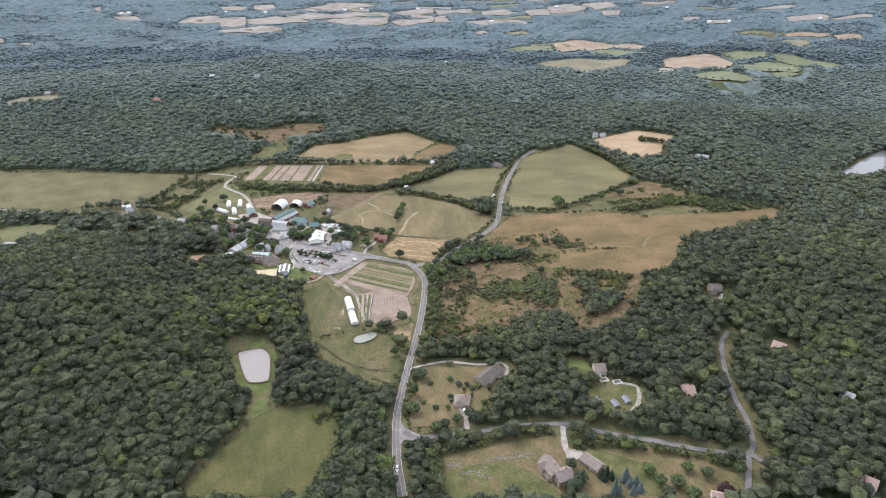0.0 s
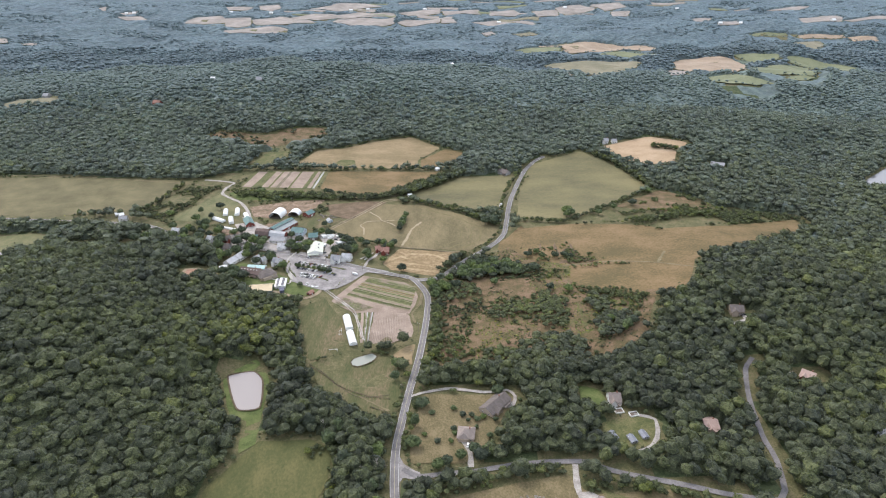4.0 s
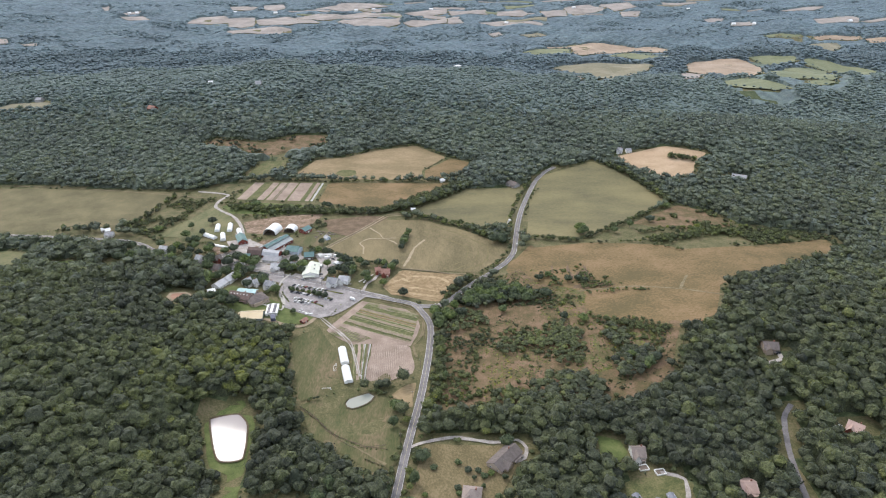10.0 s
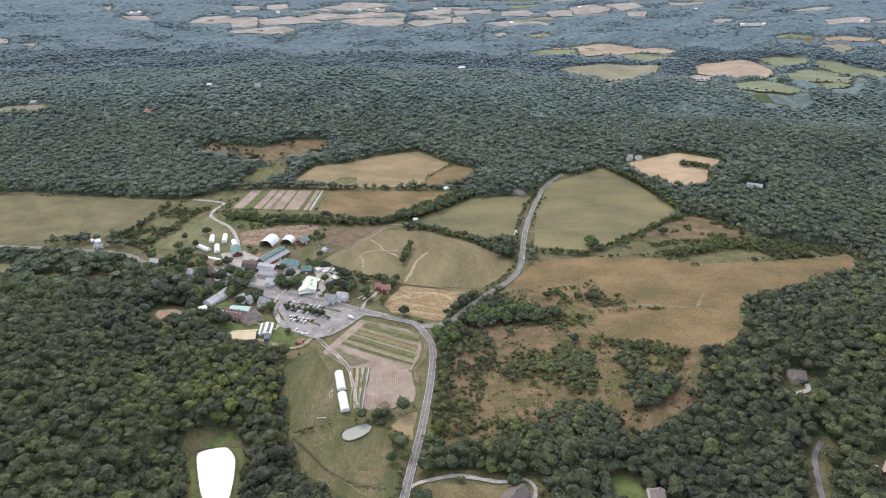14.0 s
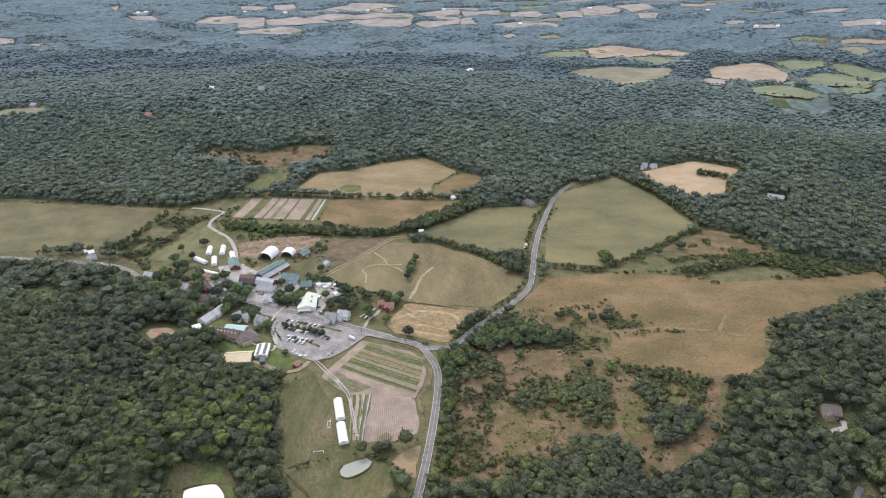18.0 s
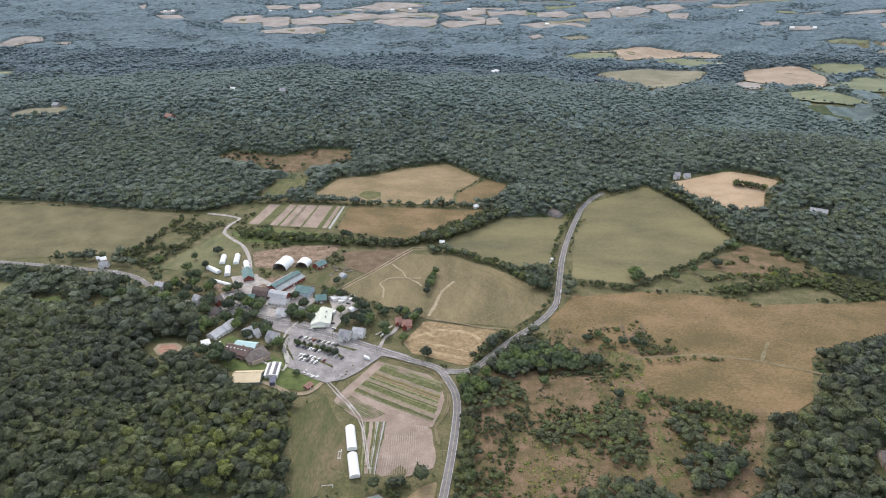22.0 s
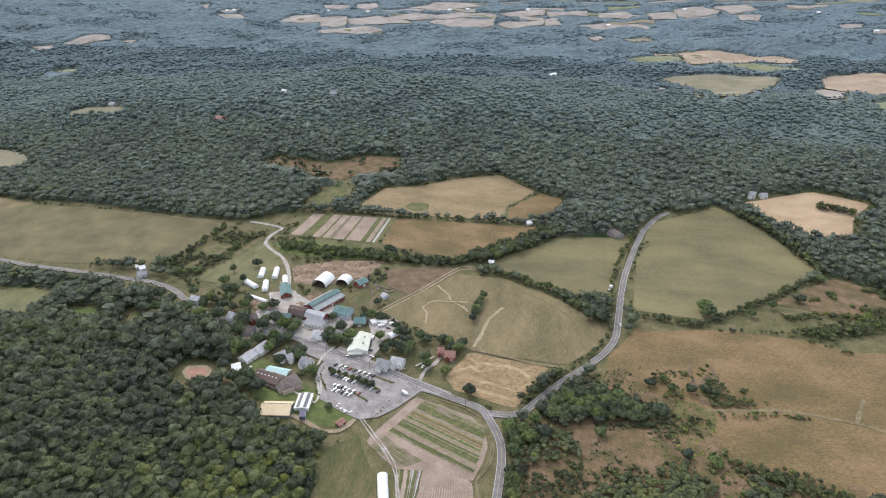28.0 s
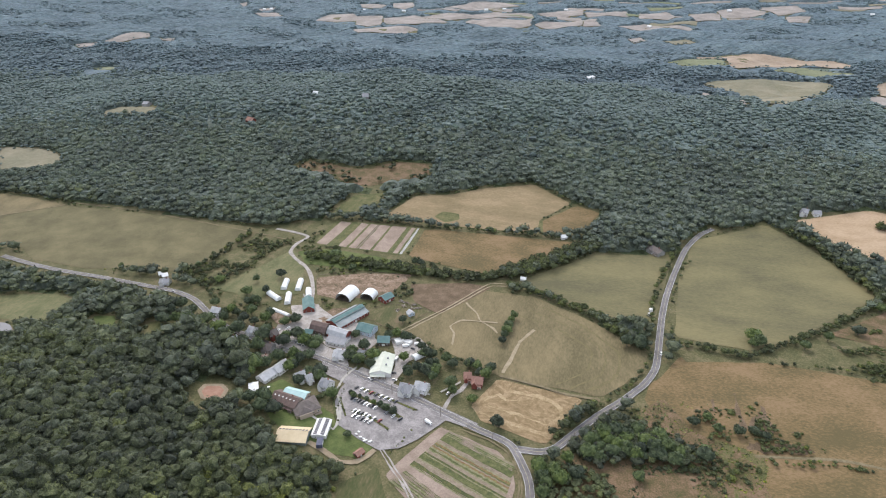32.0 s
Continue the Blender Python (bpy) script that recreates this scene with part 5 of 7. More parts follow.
    road_at[key] = ribbon("road_" + str(i + 1), line, wide, mat_road, 0.86 if key == "main_road" else 0.6 + 0.02 * (i % 6), words, rough_edge=0.3 if mat_road is M_ROAD else 0.9)

# ---- woods ----
VILLAGE = [(-300, 735), (-262, 690), (-250, 640), (-175, 600), (-60, 600), (-14, 600), (-14, 650), (-60, 720), (-160, 770), (-60, 890), (-200, 930), (-330, 1000), (-400, 960), (-405, 925), (-425, 830), (-370, 790)]
GARDEN_VERGE = [(-140, 630), (-100, 600), (-84, 515), (-118, 515), (-125, 600)]
EAST_SCRUB = [(94, 815), (170, 800), (260, 870), (364, 830), (470, 800), (460, 760), (270, 750), (167, 780), (95, 768)]
rng = np.random.default_rng(4)


def ico(level):
    bm = bmesh.new()
    bmesh.ops.create_icosphere(bm, subdivisions=level, radius=1)
    bm.verts.ensure_lookup_table()
    res = np.array([v.co[:] for v in bm.verts]), np.array([[v.index for v in f.verts] for f in bm.faces])
    bm.free()
    return res


def crown_shape(seed, level, leaves, lobes=7, leaf=0.2, trunk=True, squash=0.85, cut=0.84, tight=7.0):
    """One tree of unit reach: a lobed crown with loose sprays of leaves, and a trunk. Vertices, triangles, material of each."""
    r = np.random.default_rng(seed)
    v, f = ico(level)
    centre = r.normal(size=(lobes, 3))
    centre[:, 2] = np.abs(centre[:, 2]) * 0.8
    centre /= np.linalg.norm(centre, axis=1)[:, None]
    size = r.uniform(0.25, 0.5, lobes)

    def reach(d):
        near = np.clip(d @ centre.T, -1, 1)
        return 0.74 + (size * np.exp((near - 1) * tight)).max(1)

    d = v / np.linalg.norm(v, axis=1)[:, None]
    core = d * (reach(d) * r.uniform(0.84, 1.08, len(d)))[:, None]
    core[:, 2] = np.where(core[:, 2] < 0, core[:, 2] * 0.55, core[:, 2] * squash)
    core[:, 2] += 1.0
    f = f[core[f][:, :, 2].mean(1) > cut]
    verts, faces, kind = [core], [f], [np.zeros(len(f), int)]
    if leaves:
        d = r.normal(size=(leaves, 3))
        d[:, 2] = np.abs(d[:, 2]) - 0.25
        d /= np.linalg.norm(d, axis=1)[:, None]
        p = d * (reach(d) * r.uniform(0.94, 1.14, leaves))[:, None]
        p[:, 2] = np.where(p[:, 2] < 0, p[:, 2] * 0.55, p[:, 2] * squash) + 1.0
        a, b = r.normal(size=(2, leaves, 3))
        for w in (a, b):
            w -= d * (w * d).sum(1)[:, None] * 0.4
            w /= np.linalg.norm(w, axis=1)[:, None]
        s = leaf * r.uniform(0.6, 1.4, leaves)[:, None]
        tri = np.stack([p + a * s, p - a * s * 0.6 + b * s * 0.8, p - a * s * 0.5 - b * s * 0.8], 1).reshape(-1, 3)
        faces.append(np.arange(len(tri)).reshape(-1, 3) + len(core))
        verts.append(tri)
        kind.append(np.zeros(leaves, int))
    if trunk:
        base = sum(len(q) for q in verts)
        verts.append(np.array([[0.07, 0, -0.3], [-0.035, 0.06, -0.3], [-0.035, -0.06, -0.3], [0.04, 0, 0.8], [-0.02, 0.035, 0.8], [-0.02, -0.035, 0.8]]))
        faces.append(np.array([[0, 1, 4], [0, 4, 3], [1, 2, 5], [1, 5, 4], [2, 0, 3], [2, 3, 5]]) + base)
        kind.append(np.ones(6, int))
    return np.concatenate(verts), np.concatenate(faces), np.concatenate(kind)


def speckle(v, f):
    """A small difference of tint for each loose spray of leaves."""
    use = np.bincount(f.ravel(), minlength=len(v))
    own = np.random.default_rng(len(v)).normal(0, 0.2, len(v) + 3)
    first = np.where(use == 1)[0]
    res = np.zeros(len(v))
    if len(first):
        res[first] = own[first[0] + (first - first[0]) // 3]
    return res


def stand(name, label, shapes, x, y, wide, lift, leaf_mat, category="woodland", looks=(), round_up=0.9, spread=1.0):
    """Many trees or shrubs as one stand. looks: leaf materials, each from a distance on, that follow leaf_mat."""
    pick = rng.integers(0, len(shapes), len(x))
    vs, fs, ks, ts, base = [], [], [], [], 0
    z = ground_z(x, y)
    mats, kind = [leaf_mat, M_BARK], np.zeros(len(x), int)
    # farther trees take the leaf colours with more haze painted in
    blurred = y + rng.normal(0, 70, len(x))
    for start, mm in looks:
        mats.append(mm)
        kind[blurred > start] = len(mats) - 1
    bright = np.exp(-((x + 175) / 55) ** 2 - ((y - 530) / 65) ** 2)
    tint = np.clip(rng.normal(0.42, 0.16, len(x)) + 0.34 * (rng.random(len(x)) > 0.93) + 0.16 * np.sin(x * 0.021 + 1.3) * np.sin(y * 0.017) + 0.8 * bright * (rng.random(len(x)) > 0.45) + 0.1 * np.sin(x * 0.063) * np.sin(y * 0.071 + 2), 0, 1.4)
    # a small spread evens out the tints of far trees, as haze would
    tint = 0.45 + (tint - 0.45) * spread
    for i, (v, f, k) in enumerate(shapes):
        s = np.where(pick == i)[0]
        if not len(s):
            continue
        a = rng.uniform(0, 6.283, len(s))[:, None]
        c, n = np.cos(a), np.sin(a)
        w, h = wide[s][:, None], lift[s][:, None]
        vx, vy, vz = v[:, 0][None], v[:, 1][None], v[:, 2][None]
        q = np.stack([x[s][:, None] + (c * vx - n * vy) * w, y[s][:, None] + (n * vx + c * vy) * w, z[s][:, None] + np.where(vz < -0.2, -0.5, h + vz * w * round_up)], 2)
        vs.append(q.reshape(-1, 3))
        fs.append((f[None] + (base + np.arange(len(s)) * len(v))[:, None, None]).reshape(-1, 3))
        ks.append(np.where((k == 0)[None], kind[s][:, None], 1).ravel())
        ts.append(np.repeat(tint[s], len(v)) + np.tile(speckle(v, f), len(s)))
        base += len(s) * len(v)
    ob = new(name, mesh_of(name, np.concatenate(vs), np.concatenate(fs), mats, np.concatenate(ks), np.concatenate(ts)))
    return tagged(ob, label, category, kind="stuff")


def strewn(x0, x1, y0, y1, step):
    n = int((x1 - x0) * (y1 - y0) / (step * step * 0.87))
    return rng.uniform(x0, x1, n), rng.uniform(y0, y1, n)


def scatter(x0, x1, y0, y1, step):
    ax, ay = np.meshgrid(np.arange(x0, x1, step), np.arange(y0, y1, step * 0.87))
    ax = ax + (np.arange(ax.shape[0]) % 2)[:, None] * step * 0.5
    ax, ay = ax.ravel(), ay.ravel()
    return ax + rng.uniform(-0.5, 0.5, ax.shape) * step, ay + rng.uniform(-0.5, 0.5, ay.shape) * step


def in_view(x, y, spare=170):
    """The part of the land on which the camera looks at any time."""
    return (x > -1.14 * (y - 120) - spare) & (x < 0.8 * y + spare) & (y > 285 - 0 * x)


def wooded(x, y, room):
    """True where woods stand: off the fields, yards, roads and waters."""
    ok = np.ones(x.shape, bool)
    for _, _, o in FIELDS.values():
        b = np.array(o)
        box = (x > b[:, 0].min() - 30) & (x < b[:, 0].max() + 30) & (y > b[:, 1].min() - 30) & (y < b[:, 1].max() + 30)
        s = np.where(box & ok)[0]
        ok[s] &= ~inside(x[s], y[s], o) & (near_line(x[s], y[s], o, True) > room)
    for o in (*WATERS.values(), VILLAGE, EAST_SCRUB, GARDEN_VERGE):
        s = np.where(ok)[0]
        ok[s] &= ~inside(x[s], y[s], o)
        s = np.where(ok)[0]
        ok[s] &= near_line(x[s], y[s], o, True) > room
    for w, _, _, o in ROADS.values():
        s = np.where(ok)[0]
        ok[s] &= near_line(x[s], y[s], o) > w * 0.5 + room
    s = np.where(ok & (y > 640) & (y < 840))[0]
    ok[s] &= near_line(x[s], y[s], ROADS["main_road"][3]) > 11 + room
    s = np.where(ok & (x < -395) & (y > 730) & (y < 840))[0]
    for k in (8, 14):
        ok[s] &= near_line(x[s], y[s] + k, ROADS["main_road"][3]) > 6
    for o in (YARDS["diamond"], YARDS["parking_lot"]):
        ok &= ~inside(x, y, o) & (near_line(x, y, o, True) > room + 4) & ~inside(x, y + 10, o) & ~inside(x, y + 19, o)
    for row in BUILDINGS:
        s = np.where(ok & (np.abs(x - row[1]) < 40) & (np.abs(y - row[2]) < 40))[0]
        ok[s] &= np.hypot(x[s] - row[1], y[s] - row[2] + 5) > max(row[3], row[4]) * 0.5 + 3.5
    for hx, hy, hr in GLADES:
        ok &= np.hypot(x - hx, y - hy) > hr + room * 0.5
    return ok


def before_field(x, y):
    """True just in front of a distant field, where a tall tree would cover it."""
    res = np.zeros(x.shape, bool)
    for key, (_, _, o) in FIELDS.items():
        if key.startswith(("far", "plain")):
            for k in (16, 36, 58, 84):
                res |= inside(x * (1 + k / 3500), y + k, o)
    return res


GLADES = [(-447, 812, 15), (-440, 790, 13), (-462, 795, 13), (269, 530, 11), (294, 444, 12), (280, 446, 9), (287, 1096, 8), (432, 985, 13), (420, 992, 10), (-876, 1390, 20), (722, 2265, 18), (10, 2240, 16), (-594, 1296, 9), (-517, 1418, 8), (-416, 1420, 8)]
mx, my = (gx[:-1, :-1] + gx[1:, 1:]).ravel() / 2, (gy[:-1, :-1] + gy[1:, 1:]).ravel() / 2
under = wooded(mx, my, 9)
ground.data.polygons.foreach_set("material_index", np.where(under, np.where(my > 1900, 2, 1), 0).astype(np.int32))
SHAPES = [crown_shape(s, 2, 60, 15, leaf=0.17, trunk=s < 2, cut=0.7, tight=15.0) for s in range(9)]
x, y = scatter(-1150, 1100, 285, 1420, 6.8)
keep = in_view(x, y) & (rng.random(len(x)) > (y - 1240) / 170)
x, y = x[keep], y[keep]
keep = wooded(x, y, 4.5)
for k in (9, 18, 27):  # no trees where they would hide the clearing on the slope from the camera
    keep &= ~inside(x, y + k, FIELDS["forest_clearing"][2])
keep &= (y < 700) | (rng.random(len(x)) > 0.14)
x, y = x[keep], y[keep]
at_edge = ~wooded(x, y, 11.5)
SIMPLE = [crown_shape(s + 10, 1, 24, 9, leaf=0.26, trunk=False, tight=10.0, cut=0.62) for s in range(7)]
for i, (lo, hi, y0, y1) in enumerate(((-2000, -260, 0, 680), (-260, 120, 0, 680), (120, 2000, 0, 680), (-2000, 0, 680, 2000), (0, 2000, 680, 2000))):
    s = (x >= lo) & (x < hi) & (y >= y0) & (y < y1)
    r = rng.uniform(3.2, 5.6, s.sum()) * (1 + 0.25 * (rng.random(s.sum()) > 0.85))
    r *= 1 + 0.2 * ((x[s] > -470) & (x[s] < -235) & (y[s] > 655) & (y[s] < 830))  # the tall trees along the creek
    stand("woodland", ("dense dark green broadleaf woods on the western hill", "green broadleaf woods along the valley", "dense mixed green woods on the eastern hill", "green woods behind the western meadow", "green woods beside the northern fields")[i], SHAPES if i < 3 else SIMPLE, x[s], y[s], r, np.where(at_edge[s], rng.uniform(-1.2, 1.4, s.sum()), rng.uniform(2.6, 6.0, s.sum())), M_LEAF, looks=((690, M_HAZED_LEAF_B), (980, M_HAZED_LEAF_C), (1290, M_HAZED_RIDGE_LEAF)), round_up=1.12, spread=1.0 if i < 3 else 0.7)


def canopy(x0, x1, y0, y1, step, height, rough, room, label, leaf_mat, shape=0.0, swell=False):
    """The closed lower foliage of a wood: one uneven sheet that comes down to the ground at the wood's edges."""
    cx, cy = np.arange(x0, x1, step), np.arange(y0, y1, step)
    ax, ay = np.meshgrid(cx, cy)
    x, y = (ax + rng.uniform(-0.35, 0.35, ax.shape) * step).ravel(), (ay + rng.uniform(-0.35, 0.35, ay.shape) * step).ravel()
    grown = in_view(x, y) & (np.hypot(x, y - 150) < 4780)
    k = np.where(grown)[0]
    grown[k] = wooded(x[k], y[k], room)
    clump = np.sin(x * 0.012 + 2.0 * np.sin(y * 0.007)) * np.sin(y * 0.011 + 1.1)
    top = np.where(before_field(x, y), 3.0, height + shape * clump + rng.uniform(-rough, rough, len(x)))
    if swell:
        top = top + rolling(x, y)
    z = ground_z(x, y) + np.where(grown, top, -2.0)
    n = len(cx)
    q = (np.arange(len(cy) - 1)[:, None] * n + np.arange(n - 1)[None]).ravel()
    q = np.stack([q, q + 1, q + n + 1, q + n], 1)
    q = q[grown[q].any(1)]
    used = np.unique(q)
    place = np.zeros(len(x), int)
    place[used] = np.arange(len(used))
    tint = np.clip(0.42 + 0.1 * clump[used] + rng.normal(0, 0.14, len(used)), 0, 1)
    return tagged(new("woodland", mesh_of("woodland", np.stack([x, y, z], 1)[used], place[q], [leaf_mat], tint=tint)), label, "woodland", kind="stuff")


canopy(-1150, 1100, 285, 700, 6.0, 8.8, 1.8, 12.5, "closed green understory of broadleaf woods", M_LEAF)
canopy(-1150, 1100, 694, 1300, 7.0, 9.3, 1.8, 12.5, "green understory of the valley woods", M_HAZED_LEAF_C)
MID = [crown_shape(s + 20, 1, 0, 8, trunk=False, cut=0.8, tight=9.0) for s in range(7)]


def rolling(x, y):
    """The uneven height of old woods, in swells of some hundred metres."""
    return np.sin(x * 0.031 + 1.7 * np.sin(y * 0.012)) * np.sin(y * 0.027 + 0.8) * 2.6 + np.sin(x * 0.011 + y * 0.019) * 2.0 + np.sin(x * 0.083 + 2.0) * np.sin(y * 0.069) * 1.6


for lo, hi, fade, step, small, large, words in ((1240, 1900, 170, 8.8, 4.2, 6.6, "unbroken green woods over the ridge"), (1760, 2600, 200, 13.2, 5.8, 9.4, "wide green woods beyond the ridge")):
    x, y = scatter(-2900, 2300, lo, hi, step)
    keep = in_view(x, y) & (rng.random(len(x)) < (y - lo) / fade) & (rng.random(len(x)) > (y - hi + 140) / 140)
    x, y = x[keep], y[keep]
    keep = wooded(x, y, 5) & ~before_field(x, y) & ~((y > 1800) & (y < 2060) & (x > -900) & (x < 120))  # none in the hollow behind the ridge
    x, y = x[keep], y[keep]
    stand("woodland", words, MID, x, y, rng.uniform(small, large, len(x)), rng.uniform(1.5, 4.0, len(x)) + rolling(x, y), M_HAZED_LEAF_C, looks=((1290, M_HAZED_RIDGE_LEAF), (1800, M_HAZED_RIDGE_LEAF_B), (2350, M_HAZED_FAR_LEAF)), round_up=1.0, spread=0.5)
# these farther sheets use the leaf colours that imitate haze
canopy(-2300, 1900, 1290, 1850, 10.0, 7.0, 1.8, 7.0, "green understory of the woods on the ridge", M_HAZED_RIDGE_LEAF, 1.5, swell=True)
canopy(-2600, 2100, 1840, 2600, 11.0, 7.2, 2.0, 7.0, "green understory of the woods beyond the ridge", M_HAZED_RIDGE_LEAF_B, 1.5, swell=True)
canopy(-4000, 3400, 2500, 3400, 11.0, 8.0, 2.2, 5.0, "woods far on the plain tinted blue-green for haze", M_HAZED_FAR_LEAF, 3.0)
canopy(-4700, 4100, 3385, 4740, 14.0, 9.0, 2.4, 5.0, "woods at the edge of the plain tinted blue-green for haze", M_HAZED_FAR_LEAF, 3.0)
FAR_CROWNS = [crown_shape(s + 140, 1, 0, 6, trunk=False, cut=1.1) for s in range(5)]
x, y = scatter(-4000, 3600, 2480, 4350, 19.0)  # woodlots and tree rows that stand out of the plain's woods
lots = np.sin(x * 0.009 + 1.8 * np.sin(y * 0.006)) * np.sin(y * 0.014 + 0.7 * np.sin(x * 0.004)) + 0.35 * np.sin(x * 0.031) * np.sin(y * 0.043)
keep = in_view(x, y) & (lots > 0.3) & (np.hypot(x, y - 150) < 4500)
x, y = x[keep], y[keep]
keep = wooded(x, y, 8) & ~before_field(x, y)
x, y = x[keep], y[keep]
stand("woodland", "darker woodlots and tree rows on the plain", FAR_CROWNS, x, y, rng.uniform(6, 10.5, len(x)), rng.uniform(-1.5, 2.5, len(x)), M_HAZED_RIDGE_LEAF_B, looks=((3000, M_HAZED_FAR_LEAF),), round_up=0.8, spread=0.5)
x, y = scatter(-420, 460, 40, 285, 12.0)
r = rng.uniform(4.5, 7.5, len(x))
stand("woodland", "green broadleaf woods behind the hillside houses", MID, x, y, r, rng.uniform(2.0, 5.0, len(x)), M_LEAF)

# ---- yards, roads' paint, beds and tracks ----
YARD_LOOK = {"parking_lot": (M_ASPHALT, "wide grey parking lot beside the road"), "market_yard": (M_GRAVEL, "pale gravel yard around the market hall"), "farm_yard": (M_GRAVEL, "pale gravel farmyard between barns"),
             "core_yard": (M_GRAVEL, "pale worn gravel between the old barns"), "road_apron": (M_ASPHALT, "worn grey asphalt beside the main road"), "west_apron": (M_GRAVEL, "pale gravel lane apron by the barns"), "creamery_yard": (M_GRAVEL, "pale gravel yard beside the creamery"), "diamond": (M_DIRT, "pale dirt margin of a ball field"), "lawn_drive": (M_GRAVEL, "pale gravel turning place by a house"), "garden_plot": (GRASS["bare"], "brown garden plot with raised beds"), "barn_dirt": (GRASS["bare"], "orange-brown bare earth beside the barn")}
for i, (key, outline) in enumerate(YARDS.items()):
    drape("yard_" + str(i + 1), outline, YARD_LOOK[key][0], 0.75, 18, 0.8, YARD_LOOK[key][1], "yard")
for key in ("main_road", "north_road"):
    line = ROADS[key][3]
    ribbon("centre_line", line, 0.22, M_LINE, 0.95, "faded yellow centre line", parent=road_at[key])
    for side in (-2.85, 2.85):
        ribbon("edge_line", line, 0.2, M_WHITE_LINE, 0.95, "thin white edge line", parent=road_at[key], offset=side)


def between(a, b, s):
    return (a[0] + (b[0] - a[0]) * s, a[1] + (b[1] - a[1]) * s)


M_PLASTIC = surface("white_row_cover", [(0.26, 0.26, 0.243), (0.377, 0.377, 0.358)], 3, 0.6, 0.6)
M_CROP = surface("vegetable_rows", [(0.06, 0.075, 0.03), (0.1, 0.11, 0.044), (0.155, 0.148, 0.07)], 3, 0.6, bump=0.6)
M_CROP_PALE = surface("pale_vegetable_rows", [(0.128, 0.147, 0.063), (0.204, 0.193, 0.105), (0.255, 0.23, 0.168)], 3, 0.6, bump=0.6)
M_DARK_CROP = surface("dark_vegetable_rows", [(0.05, 0.062, 0.026), (0.085, 0.095, 0.04), (0.14, 0.13, 0.05)], 2, 0.5, bump=0.6)
M_DARK_SOIL = surface("dark_soil", [(0.14, 0.11, 0.085), (0.22, 0.175, 0.14)], 4, 0.6, bump=0.4)
M_BANK = surface("dark_mud_bank", [(0.07, 0.055, 0.035), (0.13, 0.1, 0.065)], 4, 0.8)


def bed_rows(owner, corners, bands):
    """Long beds across a field: bands run from its first side to its second; each is from, to and a material."""
    a, b, c, d = corners
    for s0, s1, mat_bed in bands:
        s = (s0 + s1) / 2
        p, q = between(a, b, s), between(d, c, s)
        w = (s1 - s0) * math.dist(a, b)
        ribbon("planting_bed", [p, between(p, q, 0.5), q], w, mat_bed, 0.5, "", parent=owner, rough_edge=0.7)


fields = {key: bpy.data.objects["field_" + str(i + 1)] for i, key in enumerate(FIELDS)}
SOIL = GRASS["soil"]
bed_rows(fields["strip_field"], ((-317, 935), (-202, 927), (-198, 998), (-308, 999)),
         [(0.01, 0.14, SOIL), (0.16, 0.19, M_CROP), (0.27, 0.36, SOIL), (0.39, 0.47, SOIL), (0.48, 0.5, M_DARK_SOIL), (0.51, 0.63, SOIL), (0.66, 0.83, SOIL), (0.85, 0.88, M_CROP), (0.89, 0.94, SOIL), (0.962, 0.99, M_PLASTIC)])
RIDGED = surface("ridged_soil", [(0.24, 0.188, 0.152), (0.295, 0.23, 0.187), (0.38, 0.31, 0.26)], 9, 1.0, grain=0.9)
M_TAN_SOIL = surface("tan_bed_soil", [(0.17, 0.138, 0.1), (0.225, 0.182, 0.132), (0.28, 0.23, 0.172)], 5, 0.8, bump=0.4, grain=0.8)
M_RUST_CROP = surface("rusty_vegetable_rows", [(0.15, 0.075, 0.05), (0.19, 0.12, 0.06), (0.2, 0.19, 0.07)], 2, 0.5, bump=0.5, grain=0.9)
bands, s = [], 0.09
for w, mm in ((0.014, M_CROP_PALE), (0.016, M_TAN_SOIL), (0.014, M_CROP_PALE), (0.012, M_CROP), (0.016, M_CROP_PALE), (0.012, M_CROP), (0.018, M_CROP_PALE), (0.012, M_DARK_CROP), (0.115, M_CROP), (0.05, M_TAN_SOIL), (0.02, M_CROP_PALE), (0.025, M_RUST_CROP), (0.02, M_CROP), (0.02, M_TAN_SOIL), (0.025, M_RUST_CROP), (0.03, M_CROP_PALE), (0.03, M_CROP),
              (0.018, M_CROP_PALE), (0.05, M_TAN_SOIL), (0.03, M_DARK_CROP), (0.015, M_CROP_PALE), (0.095, M_CROP), (0.02, M_CROP_PALE), (0.065, M_TAN_SOIL), (0.06, M_DARK_CROP), (0.015, M_CROP), (0.02, M_CROP_PALE)):
    bands.append((s, s + w * 0.97, mm))
    s += w
bed_rows(fields["market_beds"], ((-84, 656), (-110, 609), (-39, 574), (-32, 632)), bands)
bed_rows(fields["market_beds"], ((-109, 607), (-119, 595), (-90, 579), (-76, 587)), [(0.02 + 0.066 * i, 0.055 + 0.066 * i, (M_CROP, M_CROP_PALE, M_CROP, M_DARK_SOIL)[i % 4]) for i in range(15)])
bed_rows(fields["soil_block"], ((-74, 578), (-40, 574), (-36, 530), (-72, 523)), [(0.02 + 0.047 * i, 0.04 + 0.047 * i, RIDGED) for i in range(20)])
bed_rows(fields["bed_strips"], ((-92, 577), (-75, 578), (-74, 521), (-84, 519)), [(0.02, 0.1, M_CROP_PALE), (0.12, 0.22, M_DARK_CROP), (0.24, 0.42, SOIL), (0.44, 0.52, M_CROP), (0.54, 0.58, SOIL), (0.62, 0.66, M_PLASTIC), (0.7, 0.78, M_CROP), (0.8, 0.86, M_DARK_SOIL), (0.88, 0.94, M_PLASTIC)])
